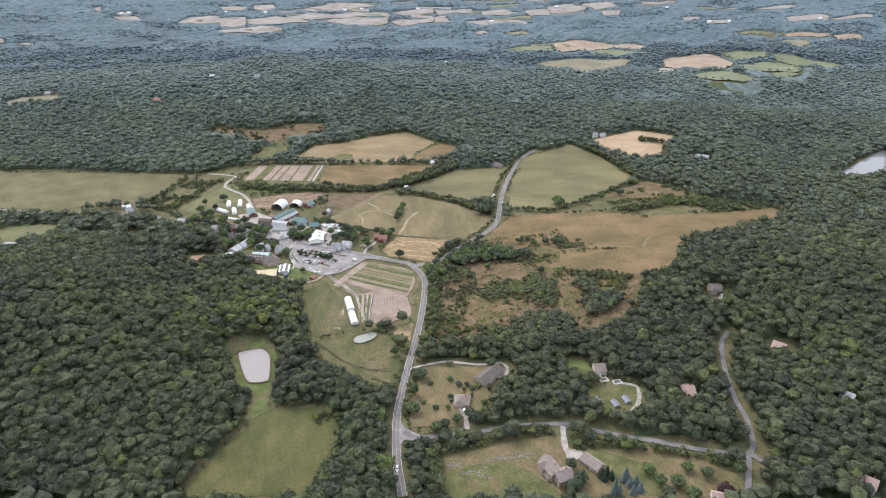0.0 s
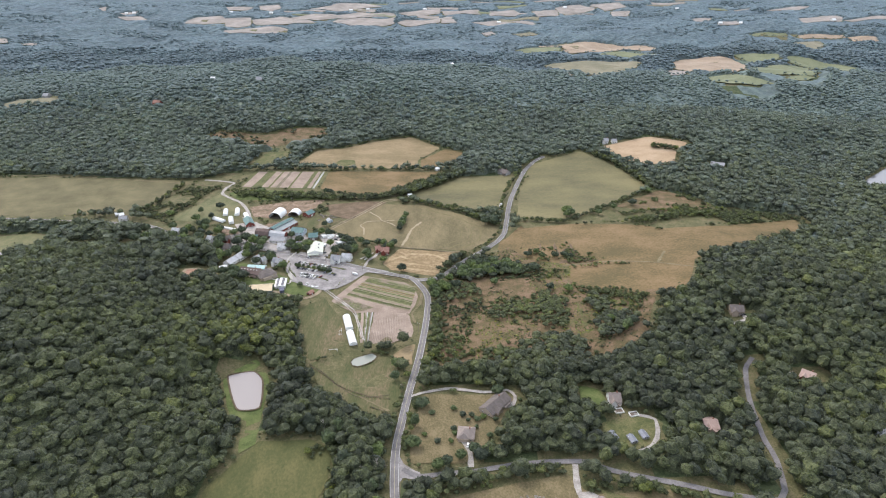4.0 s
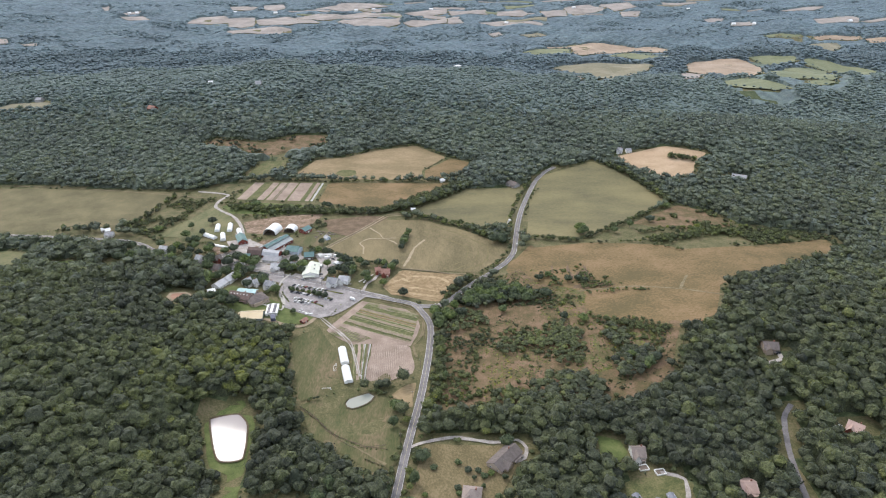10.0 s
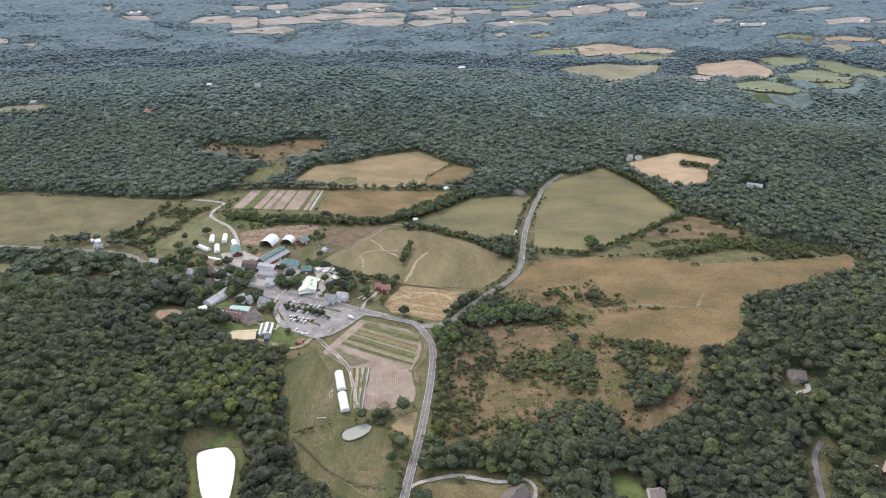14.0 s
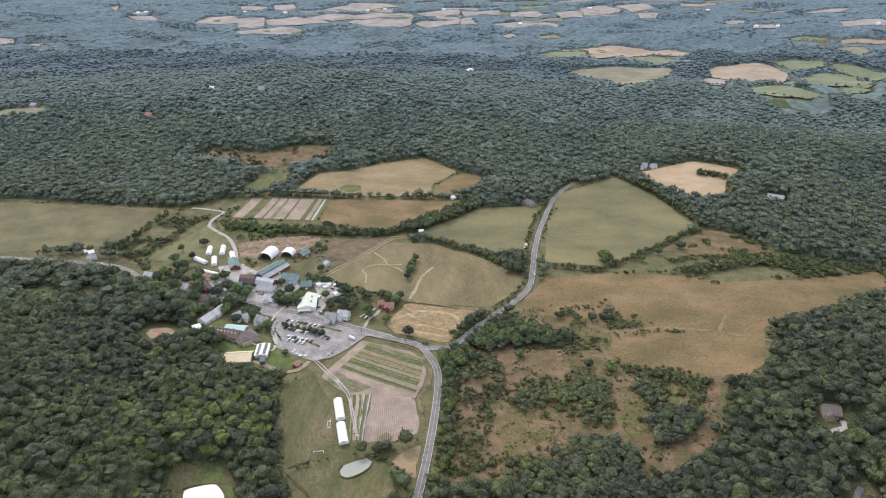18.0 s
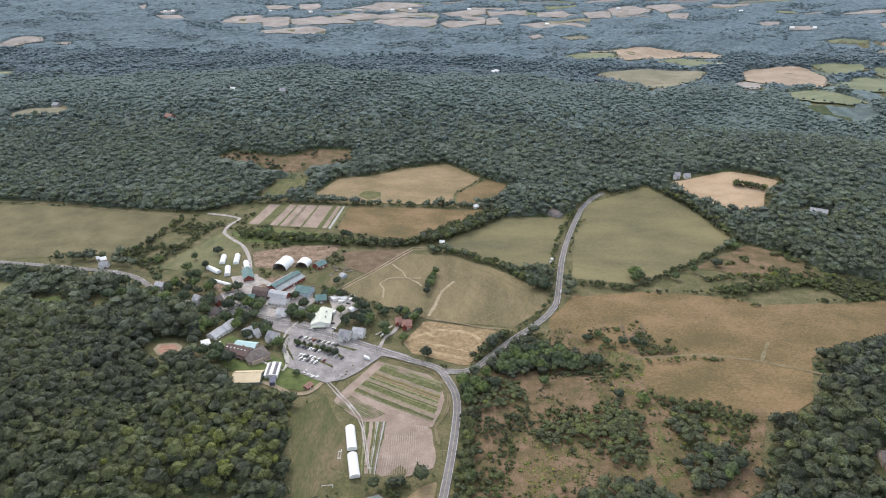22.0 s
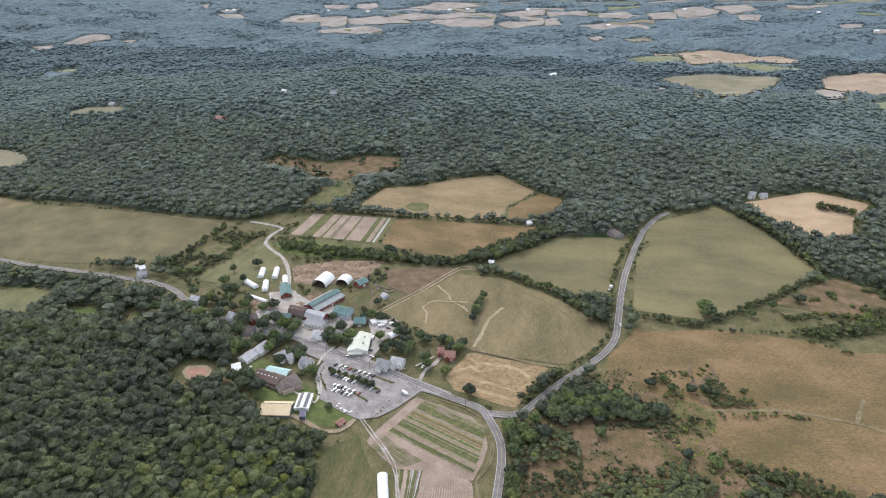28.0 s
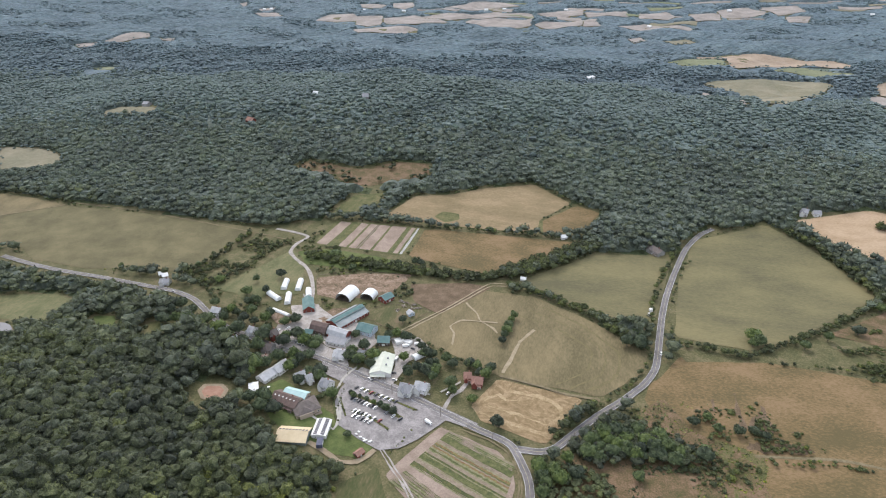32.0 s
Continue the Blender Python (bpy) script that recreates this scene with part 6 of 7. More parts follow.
hay = surface("worn_hay_track", [(0.26, 0.19, 0.105), (0.34, 0.255, 0.15), (0.42, 0.325, 0.2)], 6, 1.2, grain=0.9)
for line, w in (([(-68, 676), (-40, 668), (-12, 660)], 3.0), ([(-48, 705), (-20, 702), (-5, 692), (-4, 680), (-14, 676)], 3.4), ([(-66, 690), (-55, 700), (-48, 693), (-36, 697)], 2.4), ([(-62, 684), (-38, 679), (-14, 671)], 1.8)):
    ribbon("worn_track", line, w, hay, 0.47, "", parent=fields["mown_paddock"], rough_edge=2.4)
swath = surface("pale_mown_line", [(0.13, 0.11, 0.055), (0.18, 0.15, 0.076)], 6, 1.0, grain=0.8)
for k in range(3):
    o = k * 12.0
    ribbon("mown_swath", [(-30 - o, 842 - o * 0.8), (8 - o, 816 - o * 0.4), (42 - o, 775), (38 - o, 738 + o * 0.2), (14 - o, 716 + o * 0.2)], 1.7 if k % 3 else 2.6, swath, 0.46 + 0.01 * k, "", parent=fields["path_meadow"], rough_edge=1.6)
ribbon("bank", WATERS["farm_pond"] + WATERS["farm_pond"][:2], 1.5, M_BANK, 1.1, "dark muddy edge", parent=bpy.data.objects["water_1"])
ribbon("bank", WATERS["small_pond"] + WATERS["small_pond"][:2], 0.9, M_BANK, 1.1, "dark muddy edge", parent=bpy.data.objects["water_2"])

drape("field_knoll", KNOLL, GRASS["knoll"], 0.42, 18, 7.0, "dark brown dry grass on a low knoll")
mid = np.mean(YARDS["diamond"], 0)
drape("infield", [(float(mid[0] + (a - mid[0]) * 0.72), float(mid[1] + (b - mid[1]) * 0.72)) for a, b in YARDS["diamond"]], surface("red_infield_clay", [(0.28, 0.155, 0.11), (0.39, 0.24, 0.175)], 5, 0.8), 0.82, 18, 0.5, "reddish clay infield of a ball field", "yard")
# ---- buildings ----
LOOKS = {
    "FILM": surface("white_greenhouse_film", [(0.72, 0.73, 0.72), (0.82, 0.83, 0.82)], 4, 0.5, 0.45),
    "RED": surface("barn_red_boards", [(0.16, 0.045, 0.035), (0.24, 0.075, 0.055)], 3, 0.3, 0.85, stretch=(1, 1, 0.15)),
    "TEAL": surface("teal_metal_roof", [(0.09, 0.17, 0.165), (0.15, 0.235, 0.225)], 6, 0.5, 0.5),
    "TEALPALE": surface("pale_teal_metal_roof", [(0.16, 0.235, 0.235), (0.24, 0.315, 0.31)], 6, 0.5, 0.5),
    "BROWN": surface("brown_shingles", [(0.12, 0.085, 0.075), (0.18, 0.13, 0.115)], 3, 0.35, 0.9, bump=0.4),
    "DARKBROWN": surface("dark_brown_shingles", [(0.12, 0.1, 0.09), (0.18, 0.155, 0.145)], 3, 0.35, 0.9, bump=0.4),
    "BROWNPALE": surface("pale_brown_shingles", [(0.22, 0.18, 0.16), (0.3, 0.25, 0.225)], 3, 0.35, 0.9, bump=0.4),
    "REDROOF": surface("red_brown_shingles", [(0.26, 0.14, 0.11), (0.34, 0.2, 0.16)], 3, 0.35, 0.9, bump=0.4),
    "PINKTAN": surface("pinkish_shingles", [(0.4, 0.28, 0.24), (0.5, 0.37, 0.32)], 3, 0.35, 0.9, bump=0.4),
    "BLUEGREY": surface("blue_grey_metal", [(0.15, 0.16, 0.19), (0.23, 0.24, 0.28)], 3, 0.4, 0.5),
    "ZINC": surface("grey_zinc_roof", [(0.22, 0.245, 0.25), (0.32, 0.345, 0.35)], 5, 0.5, 0.5),
    "GREY": surface("grey_shingles", [(0.25, 0.25, 0.26), (0.34, 0.34, 0.35)], 3, 0.35, 0.9, bump=0.4),
    "PALEMETAL": surface("pale_metal_roof", [(0.36, 0.36, 0.37), (0.5, 0.5, 0.51)], 5, 0.6, 0.45),
    "PALEGREEN": surface("pale_green_metal_roof", [(0.52, 0.54, 0.45), (0.62, 0.64, 0.55)], 5, 0.6, 0.5),
    "AQUA": surface("turquoise_sheeting", [(0.36, 0.54, 0.53), (0.5, 0.64, 0.63)], 4, 0.6, 0.5),
    "AMBER": surface("amber_roof_sheet", [(0.62, 0.5, 0.32), (0.72, 0.59, 0.4)], 5, 0.6, 0.45),
    "SOLAR": surface("white_roof_sheet", [(0.65, 0.65, 0.64), (0.75, 0.75, 0.74)], 5, 0.6, 0.5),
    "WHITEROOF": surface("white_roof", [(0.72, 0.72, 0.71), (0.8, 0.8, 0.79)], 5, 0.6, 0.6),
    "WHITE": surface("white_clapboard", [(0.62, 0.61, 0.585), (0.76, 0.75, 0.725)], 3, 0.3, 0.7, stretch=(0.15, 0.15, 1)),
    "TAN": surface("tan_siding", [(0.36, 0.29, 0.23), (0.46, 0.38, 0.31)], 3, 0.3, 0.8, stretch=(0.15, 0.15, 1)),
    "GREYWALL": surface("grey_siding", [(0.25, 0.24, 0.23), (0.35, 0.34, 0.33)], 3, 0.3, 0.8),
    "DARKWOOD": surface("weathered_dark_boards", [(0.1, 0.075, 0.06), (0.17, 0.135, 0.11)], 3, 0.3, 0.9, stretch=(1, 1, 0.15)),
    "BLUEWHITE": surface("pale_blue_boards", [(0.42, 0.5, 0.58), (0.54, 0.61, 0.68)], 3, 0.3, 0.8),
    "GLASSY": surface("greenhouse_glazing", [(0.2, 0.23, 0.23), (0.3, 0.33, 0.33)], 3, 0.5, 0.2),
    "SLATEBLUE": surface("slate_blue_paint", [(0.07, 0.075, 0.12), (0.11, 0.12, 0.17)], 3, 0.4, 0.6),
}
M_PANE = surface("dark_window_glass", [(0.03, 0.035, 0.04), (0.06, 0.065, 0.07)], 2, 0.5, 0.15)
M_TRIM = surface("white_trim", [(0.68, 0.68, 0.66), (0.76, 0.76, 0.74)], 2, 0.4, 0.7)
M_BRICK = surface("chimney_brick", [(0.22, 0.1, 0.075), (0.32, 0.16, 0.12)], 1, 0.2, 0.9, bump=0.4)
M_WOOD = surface("weathered_deck_boards", [(0.2, 0.16, 0.12), (0.3, 0.25, 0.2)], 2, 0.3, 0.9)
# Cell colour lightened towards grey for the sky it would reflect.
M_PANEL = surface("solar_cells", [(0.1, 0.1, 0.115), (0.17, 0.165, 0.18)], 2, 0.5, 0.2)
# Earth floor coloured dark to give the shade inside the open barns.
M_HOLLOW = surface("shaded_earth_floor", [(0.06, 0.05, 0.04), (0.1, 0.08, 0.06)], 3, 0.5)
M_TYRE = surface("black_rubber", [(0.02, 0.02, 0.02), (0.035, 0.035, 0.035)], 1, 0.2, 0.85)


def prism(profile, length, closed=True):
    """A profile in y and z drawn along x, centred."""
    bm = bmesh.new()
    ends = [[bm.verts.new((s * length / 2, y, z)) for y, z in profile] for s in (-1, 1)]
    n = len(profile)
    for i in range(n if closed else n - 1):
        j = (i + 1) % n
        bm.faces.new((ends[0][i], ends[0][j], ends[1][j], ends[1][i]))
    if closed:
        bm.faces.new(ends[0][::-1])
        bm.faces.new(ends[1])
    bmesh.ops.recalc_face_normals(bm, faces=bm.faces[:])
    return bm


def box(x, y, z, sx, sy, sz, bevel=0.0):
    bm = bmesh.new()
    bmesh.ops.create_cube(bm, size=1)
    for v in bm.verts:
        v.co = Vector((x + v.co.x * sx, y + v.co.y * sy, z + v.co.z * sz))
    if bevel:
        bmesh.ops.bevel(bm, geom=bm.edges[:], offset=bevel, segments=1, affect="EDGES")
    return bm


def roof_shell(outer, thick):
    """A bent roof: the line of its top, and the same line lower down."""
    return outer + [(y, z - thick) for y, z in reversed(outer)]


def hip_roof(length, width, eave, ridge, over=0.6):
    """Four slopes that meet in a short ridge, closed below."""
    bm = bmesh.new()
    a, b, run = length / 2 + over, width / 2 + over, max(0.3, length / 2 - width * 0.42)
    low = [bm.verts.new((sx * a, sy * b, eave)) for sx, sy in ((-1, -1), (1, -1), (1, 1), (-1, 1))]
    edge = [bm.verts.new((v.co.x, v.co.y, eave - 0.25)) for v in low]
    l, r = bm.verts.new((-run, 0, ridge)), bm.verts.new((run, 0, ridge))
    for f in ((low[0], low[1], r, l), (low[1], low[2], r), (low[2], low[3], l, r), (low[3], low[0], l), tuple(reversed(edge))):
        bm.faces.new(f)
    for i in range(4):
        bm.faces.new((edge[i], edge[(i + 1) % 4], low[(i + 1) % 4], low[i]))
    bmesh.ops.recalc_face_normals(bm, faces=bm.faces[:])
    return bm


WINDOW = None


def add_window(owner, x, y, z, turn, wide=1.1, high=1.4):
    """A window: its white frame, with a dark pane standing in it."""
    global WINDOW
    if WINDOW is None:
        fr = box(0, 0, 0, 1, 0.12, 1)
        WINDOW = []
        for bm, mm, nm in ((fr, M_TRIM, "window"), (box(0, -0.05, 0, 0.8, 0.06, 0.84), M_PANE, "pane")):
            me = bpy.data.meshes.new(nm)
            bm.to_mesh(me)
            bm.free()
            me.materials.append(mm)
            WINDOW.append(me)
    w = new("window", WINDOW[0])
    w.parent = owner
    w.matrix_local = pose(x, y, z, 0, 0, turn) @ Matrix.Diagonal((wide, 1, high, 1))
    p = new("pane", WINDOW[1])
    p.parent = w


def building(style, x, y, length, width, eave, ridge, turn, wall, roof, name, label):
    length, h = max(length, 3.0), width / 2
    far = y > 1200
    z = min(float(ground_z(x + dx * h, y + dy * h)) for dx in (-1, 0, 1) for dy in (-1, 0, 1)) + (2.0 if far else 0.3)
    top = new(name)
    top.matrix_world = pose(x, y, z, 0, 0, turn)
    tagged(top, label, name.replace("_", " "))
    wall_mat, roof_mat = LOOKS[wall], LOOKS[roof]
    deep = -2.5
    if style == "hoop":
        arc = [(-h * math.cos(a), max(0.0, ridge * math.sin(a) ** 0.8)) for a in [math.pi * i / 14 for i in range(15)]]
        part("cover", prism(roof_shell(arc, 0.12), length), roof_mat, top)
        open_end = name == "fabric_barn"
        for s in (-1, 1):
            part("base_rail", box(0, s * h, 0.0, length, 0.25, 1.2), LOOKS["DARKWOOD"], top)
            if open_end and s < 0:
                for k in (-1, 1):
                    part("end_post", box(s * (length / 2 - 0.2), k * h * 0.55, ridge * 0.35, 0.3, 0.3, ridge * 0.75), LOOKS["DARKWOOD"], top)
                continue
            inner = [(q * 0.985, w * 0.985) for q, w in arc]
            e = part("end_wall", prism(inner, 0.1), roof_mat, top)
            e.location.x = s * (length / 2 - 0.2)
            part("door", box(s * 0.08, 0, 1.1, 0.08, min(2.4, h * 0.6), 2.2), M_TRIM if not open_end else LOOKS["DARKWOOD"], e)
        for i in range(1, max(2, int(length / 4))):
            band = part("rib", prism(roof_shell([(q * 1.012, w * 1.012 + 0.02) for q, w in arc], 0.06), 0.18), M_TRIM, top)
            band.location.x = -length / 2 + i * length / max(2, int(length / 4))
        if open_end:
            part("floor", box(0, 0, 0.1, length - 0.6, width - 1, 0.2), M_HOLLOW, top, "shaded earth floor")
        return top
    if style == "flat":
        part("body", box(0, 0, ridge / 2 + 0.5, length, width, ridge - 0.6, 0.12), wall_mat, top)
        part("roof", box(0, 0, ridge + 0.3, length * 0.98, width * 0.98, 0.12), roof_mat, top)
        part("door", box(length / 2 + 0.03, 0, ridge / 2 + 0.5, 0.06, width * 0.7, ridge * 0.65), M_TRIM, top)
        for sx in (-0.32, 0.32):
            for sy in (-0.5, 0.5):
                part("wheel", box(length * sx, width * sy * 0.9, 0.35, 0.8, 0.3, 0.8, 0.2), M_TYRE, top)
        return top
    if style == "gambrel":
        line = [(-h - 0.5, eave - 0.5), (-h * 0.62, eave + (ridge - eave) * 0.68), (0, ridge), (h * 0.62, eave + (ridge - eave) * 0.68), (h + 0.5, eave - 0.5)]
    elif style == "monitor":
        line = [(-h - 0.6, eave - 0.2), (0, eave + 3.2), (h + 0.6, eave - 0.2)]
        roof_mat = LOOKS["ZINC"]
    else:
        slope = (ridge - eave) / h
        line = [(-h - 0.5, eave - 0.5 * slope), (0, ridge), (h + 0.5, eave - 0.5 * slope)]
    cut = [(-h, deep), (-h, eave - 0.05)] + [(q, w - 0.22) for q, w in line[1:-1]] + [(h, eave - 0.05), (h, deep)]
    if style == "hip":
        part("wall", box(0, 0, (eave + deep) / 2, length, width, eave - deep), wall_mat, top)
        part("roof", hip_roof(length, width, eave, ridge), roof_mat, top)
        dormer = part("dormer", hip_roof(length * 0.4, width * 0.7, eave - 0.3, ridge - 0.9, 0.4), roof_mat, top, "hipped bay roof")
        dormer.matrix_local = pose(-length * 0.12, -width * 0.32, 0, 0, 0, 90)
        part("bay", box(-length * 0.12, -width * 0.42, (eave - 0.4 + deep) / 2, width * 0.62, length * 0.34, eave - 0.4 - deep), wall_mat, top, "projecting bay")
        part("deck", box(length * 0.36, -h - 1.4, 0.5, length * 0.3, 2.8, 0.4), M_WOOD, top, "small wooden deck")
    else:
        part("wall", prism(cut, length), wall_mat, top)
        part("roof", prism(roof_shell(line, 0.2), length + 1.0), roof_mat, top)
    if style == "monitor":
        part("roof", prism(roof_shell([(-h * 0.42, ridge - 2.0), (h * 0.02, ridge), (h * 0.42, ridge - 2.0)], 0.2), length + 1.4), LOOKS["TEAL"], top, "raised teal ridge roof")
        for s in (-1, 1):
            part("clerestory", box(0, s * h * 0.36, eave + 2.4, length, 0.2, 2.2), LOOKS["GREYWALL"], top)
    if far:
        return top
    if style != "hip":
        part("ridge_cap", box(0, 0, line[len(line) // 2][1] + 0.05, length + 1.0, 0.45, 0.1), roof_mat, top)
    storeys = [1.7] if eave < 5 else [1.6, 4.1]
    if wall not in ("GLASSY",) and name not in ("tent", "shelter"):
        n = max(1, int(length / 3.6))
        for zz in storeys:
            for i in range(n):
                for s in (-1, 1):
                    if (i, s) != (n // 2, -1) or zz > 3:
                        add_window(top, -length / 2 + (i + 0.5) * length / n, s * (h + 0.03), zz, 0 if s < 0 else 180)
            for s in (-1, 1):
                for k in (-0.22, 0.22):
                    add_window(top, s * (length / 2 + 0.03), k * width, zz, 90 * s)
        part("door", box(-length / 2 + (n // 2 + 0.5) * length / n, -h - 0.05, 1.05, 1.1 if "barn" not in name else 3.0, 0.12, 2.1), M_TRIM if wall != "WHITE" else LOOKS["DARKBROWN"], top)
    if name in ("house", "farmhouse", "cottage", "ranch_house", "school", "school_wing") and style == "house":
        wide, out = min(length * 0.45, 6.5), h + 2.2
        low = ridge - 0.8
        gable = [(-wide / 2, deep), (-wide / 2, eave - 0.1), (0, low - 0.25), (wide / 2, eave - 0.1), (wide / 2, deep)]
        slope = (low - eave) / (wide / 2)
        cover = [(-wide / 2 - 0.4, eave - 0.4 * slope), (0, low), (wide / 2 + 0.4, eave - 0.4 * slope)]
        wing = part("wing", prism(gable, out), wall_mat, top, "cross-gabled wing")
        wing.matrix_local = pose(-length * 0.2, -out / 2, 0, 0, 0, 90)
        cap = part("wing_roof", prism(roof_shell(cover, 0.2), out + 0.5), roof_mat, wing)
        cap.location.x = -0.2
        part("porch", box(length * 0.25, -h - 1.2, 0.2, length * 0.35, 2.4, 0.5), M_WOOD, top, "small wooden porch deck")
        part("porch_roof", box(length * 0.25, -h - 1.1, 2.6, length * 0.38, 2.4, 0.15), roof_mat, top)
        for k in (0.1, 0.4):
            part("porch_post", box(length * k, -h - 2.1, 1.4, 0.15, 0.15, 2.4), M_TRIM, top)
    if name in ("house", "farmhouse", "cottage", "ranch_house", "school", "house_wing"):
        part("chimney", box(length * 0.22, 0.5, ridge + 0.3, 0.8, 0.8, 2.0), M_BRICK, top)
    if roof == "SOLAR":
        slope = math.degrees(math.atan2(ridge - eave, h))
        for i in range(9):
            for s in (-1, 1):
                p = part("solar_panel", box(0, 0, 0.12, length / 10.4, h * 0.5, 0.08), M_PANEL, top, "dark glossy solar panel")
                p.matrix_local = pose(-length / 2 + (i + 0.55) * length / 9.1, s * h * 0.5, ridge - (ridge - eave) * 0.5, -s * slope, 0, 0)
    if name == "glass_greenhouse":
        for i in range(9):
            p = part("roof_vent", box(0, 0, 0.15, length / 14, h * 0.3, 0.1), M_PANEL, top, "dark open roof vent")
            p.matrix_local = pose(-length / 2 + (i + 0.5) * length / 9, h * 0.2, ridge - (ridge - eave) * 0.2, -math.degrees(math.atan2(ridge - eave, h)), 0, 0)
    if name == "market_hall":
        part("front_canopy", box(length / 2 + 1.9, -width * 0.1, 3.1, 3.8, width * 0.72, 0.2), roof_mat, top, "low front canopy")
        for k in (-0.42, -0.24, -0.06, 0.12, 0.24):
            part("canopy_post", box(length / 2 + 3.5, width * k, 1.4, 0.2, 0.2, 3.2), M_TRIM, top)
        for k in (-0.2, 0.15):
            part("roof_unit", box(length * k, h * 0.45, ridge - (ridge - eave) * 0.45 + 0.6, 1.8, 1.4, 1.0, 0.08), LOOKS["GREY"], top, "grey rooftop fan box")
        for k in (-0.3, 0.0, 0.25):
            part("crate_stand", box(length / 2 + 2.4, width * k, 0.9, 1.2, 2.2, 0.7, 0.05), M_WOOD, top, "wooden produce stand")
    if name == "school":
        for i in range(6):
            part("skylight", box(-length / 2 + (i + 0.6) * length / 6.5, -h * 0.35, ridge - (ridge - eave) * 0.35 + 0.15, 1.0, 1.2, 0.3), M_TRIM, top)
    return top


for row in BUILDINGS:
    building(*row)

# ---- cars and vans ----
PAINT = {}
for key, colour, metal in (("W", (0.75, 0.75, 0.74), 0.0), ("S", (0.4, 0.41, 0.43), 0.5), ("D", (0.035, 0.04, 0.05), 0.2), ("R", (0.17, 0.03, 0.03), 0.1)):
    PAINT[key] = surface("car_paint_" + key.lower(), [colour, tuple(c * 1.1 for c in colour)], 1, 0.3, 0.3, metal=metal)
CAR_WORDS = {"W": "white parked car", "S": "silver parked car", "D": "dark parked car", "R": "red parked car"}
first = {}
for x, y, turn, key in CARS:
    if key not in first:
        car = new("car")
        tagged(car, CAR_WORDS[key] + " with dark windows on paving", "car", "parked cars")
        part("body", prism([(-0.86, 0.3), (-0.9, 0.75), (-0.84, 0.95), (0.84, 0.95), (0.9, 0.75), (0.86, 0.3)], 4.5), PAINT[key], car)
        bm = prism([(-0.8, 0.93), (-0.64, 1.42), (0.64, 1.42), (0.8, 0.93)], 2.6)
        for v in bm.verts:
            v.co.x = v.co.x * (0.8 if v.co.z > 1.2 else 1.1) - 0.25
        part("cabin", bm, M_PANE, car, "dark glass cabin")
        part("roof", box(-0.25, 0, 1.45, 2.0, 1.26, 0.08, 0.03), PAINT[key], car)
        for sx in (-1.35, 1.4):
            for sy in (-0.82, 0.82):
                bm = bmesh.new()
                bmesh.ops.create_cone(bm, cap_ends=True, segments=12, radius1=0.33, radius2=0.33, depth=0.22, matrix=pose(sx, sy, 0.33, 90, 0, 0))
                part("wheel", bm, M_TYRE, car)
        for sy in (-0.6, 0.6):
            part("headlight", box(2.24, sy, 0.7, 0.06, 0.34, 0.16), M_TRIM, car)
        first[key] = car
        car.matrix_world = pose(x, y, float(ground_z(x, y)) + 0.78, 0, 0, turn)
    else:
        copy_thing(first[key], pose(x, y, float(ground_z(x, y)) + 0.78, 0, 0, turn + random.uniform(-4, 4)))
for i, (x, y, turn) in enumerate(VANS):
    if i == 0:
        van = new("van")
        tagged(van, "white delivery van with a tall box body", "van", "parked vans")
        part("cargo_box", box(-0.8, 0, 1.6, 4.6, 2.1, 2.3, 0.08), PAINT["W"], van)
        part("cab", prism([(-0.95, 0.4), (-0.95, 1.3), (-0.8, 2.0), (0.8, 2.0), (0.95, 1.3), (0.95, 0.4)], 1.8), PAINT["W"], van).location.x = 2.35
        part("windscreen", box(3.24, 0, 1.55, 0.06, 1.5, 0.6), M_PANE, van)
        for sx in (-2.0, 2.2):
            for sy in (-0.95, 0.95):
                part("wheel", box(sx, sy, 0.38, 0.76, 0.26, 0.76, 0.2), M_TYRE, van)
        van.matrix_world = pose(x, y, float(ground_z(x, y)) + 0.78, 0, 0, turn)
    else:
        copy_thing(van, pose(x, y, float(ground_z(x, y)) + 0.78, 0, 0, turn))

# ---- single trees ----
WORDS = {"leaf": "round green broadleaf tree standing in grass", "dark": "dark green tree in a field row", "spruce": "blue-grey spruce on a lawn", "conifer": "dark green conifer beside a house", "purple": "dark purple-leaved tree on a lawn"}


def conifer_shape(seed, tiers=9, leaves=150):
    r = np.random.default_rng(seed)
    v, f = [], []
    for i in range(tiers):
        z, w, k = 0.2 + 1.7 * i / tiers, 1.0 - i / tiers * 0.93, 11
        a = np.linspace(0, 6.283, k, endpoint=False) + r.uniform(0, 1)
        rad = w * np.where(np.arange(k) % 2, 0.72, 1.08) * r.uniform(0.88, 1.12, k)
        base = sum(len(q) for q in v)
        v.append(np.concatenate([np.stack([rad * np.cos(a), rad * np.sin(a), np.full(k, z) - r.uniform(0, 0.1, k)], 1), [[0, 0, z + 0.42]]]))
        f.append(np.array([[base + j, base + (j + 1) % k, base + k] for j in range(k)]))
    return np.concatenate(v), np.concatenate(f), np.zeros(tiers * 11, int)


def hides_road(x, y, high, room=0.5):
    """Which of the plants would stand on a through road or hide it from the camera."""
    res = np.zeros(len(x), bool)
    for key in ("main_road", "north_road"):
        w, _, _, o = ROADS[key]
        for k in (0, 0.35, 0.7, 1.05, 1.4):
            res |= near_line(x, y + high * k, [q for q in o if q[0] > -225]) < w * 0.5 + (room if not k else 0.3)
    return res


tree_kinds = {}
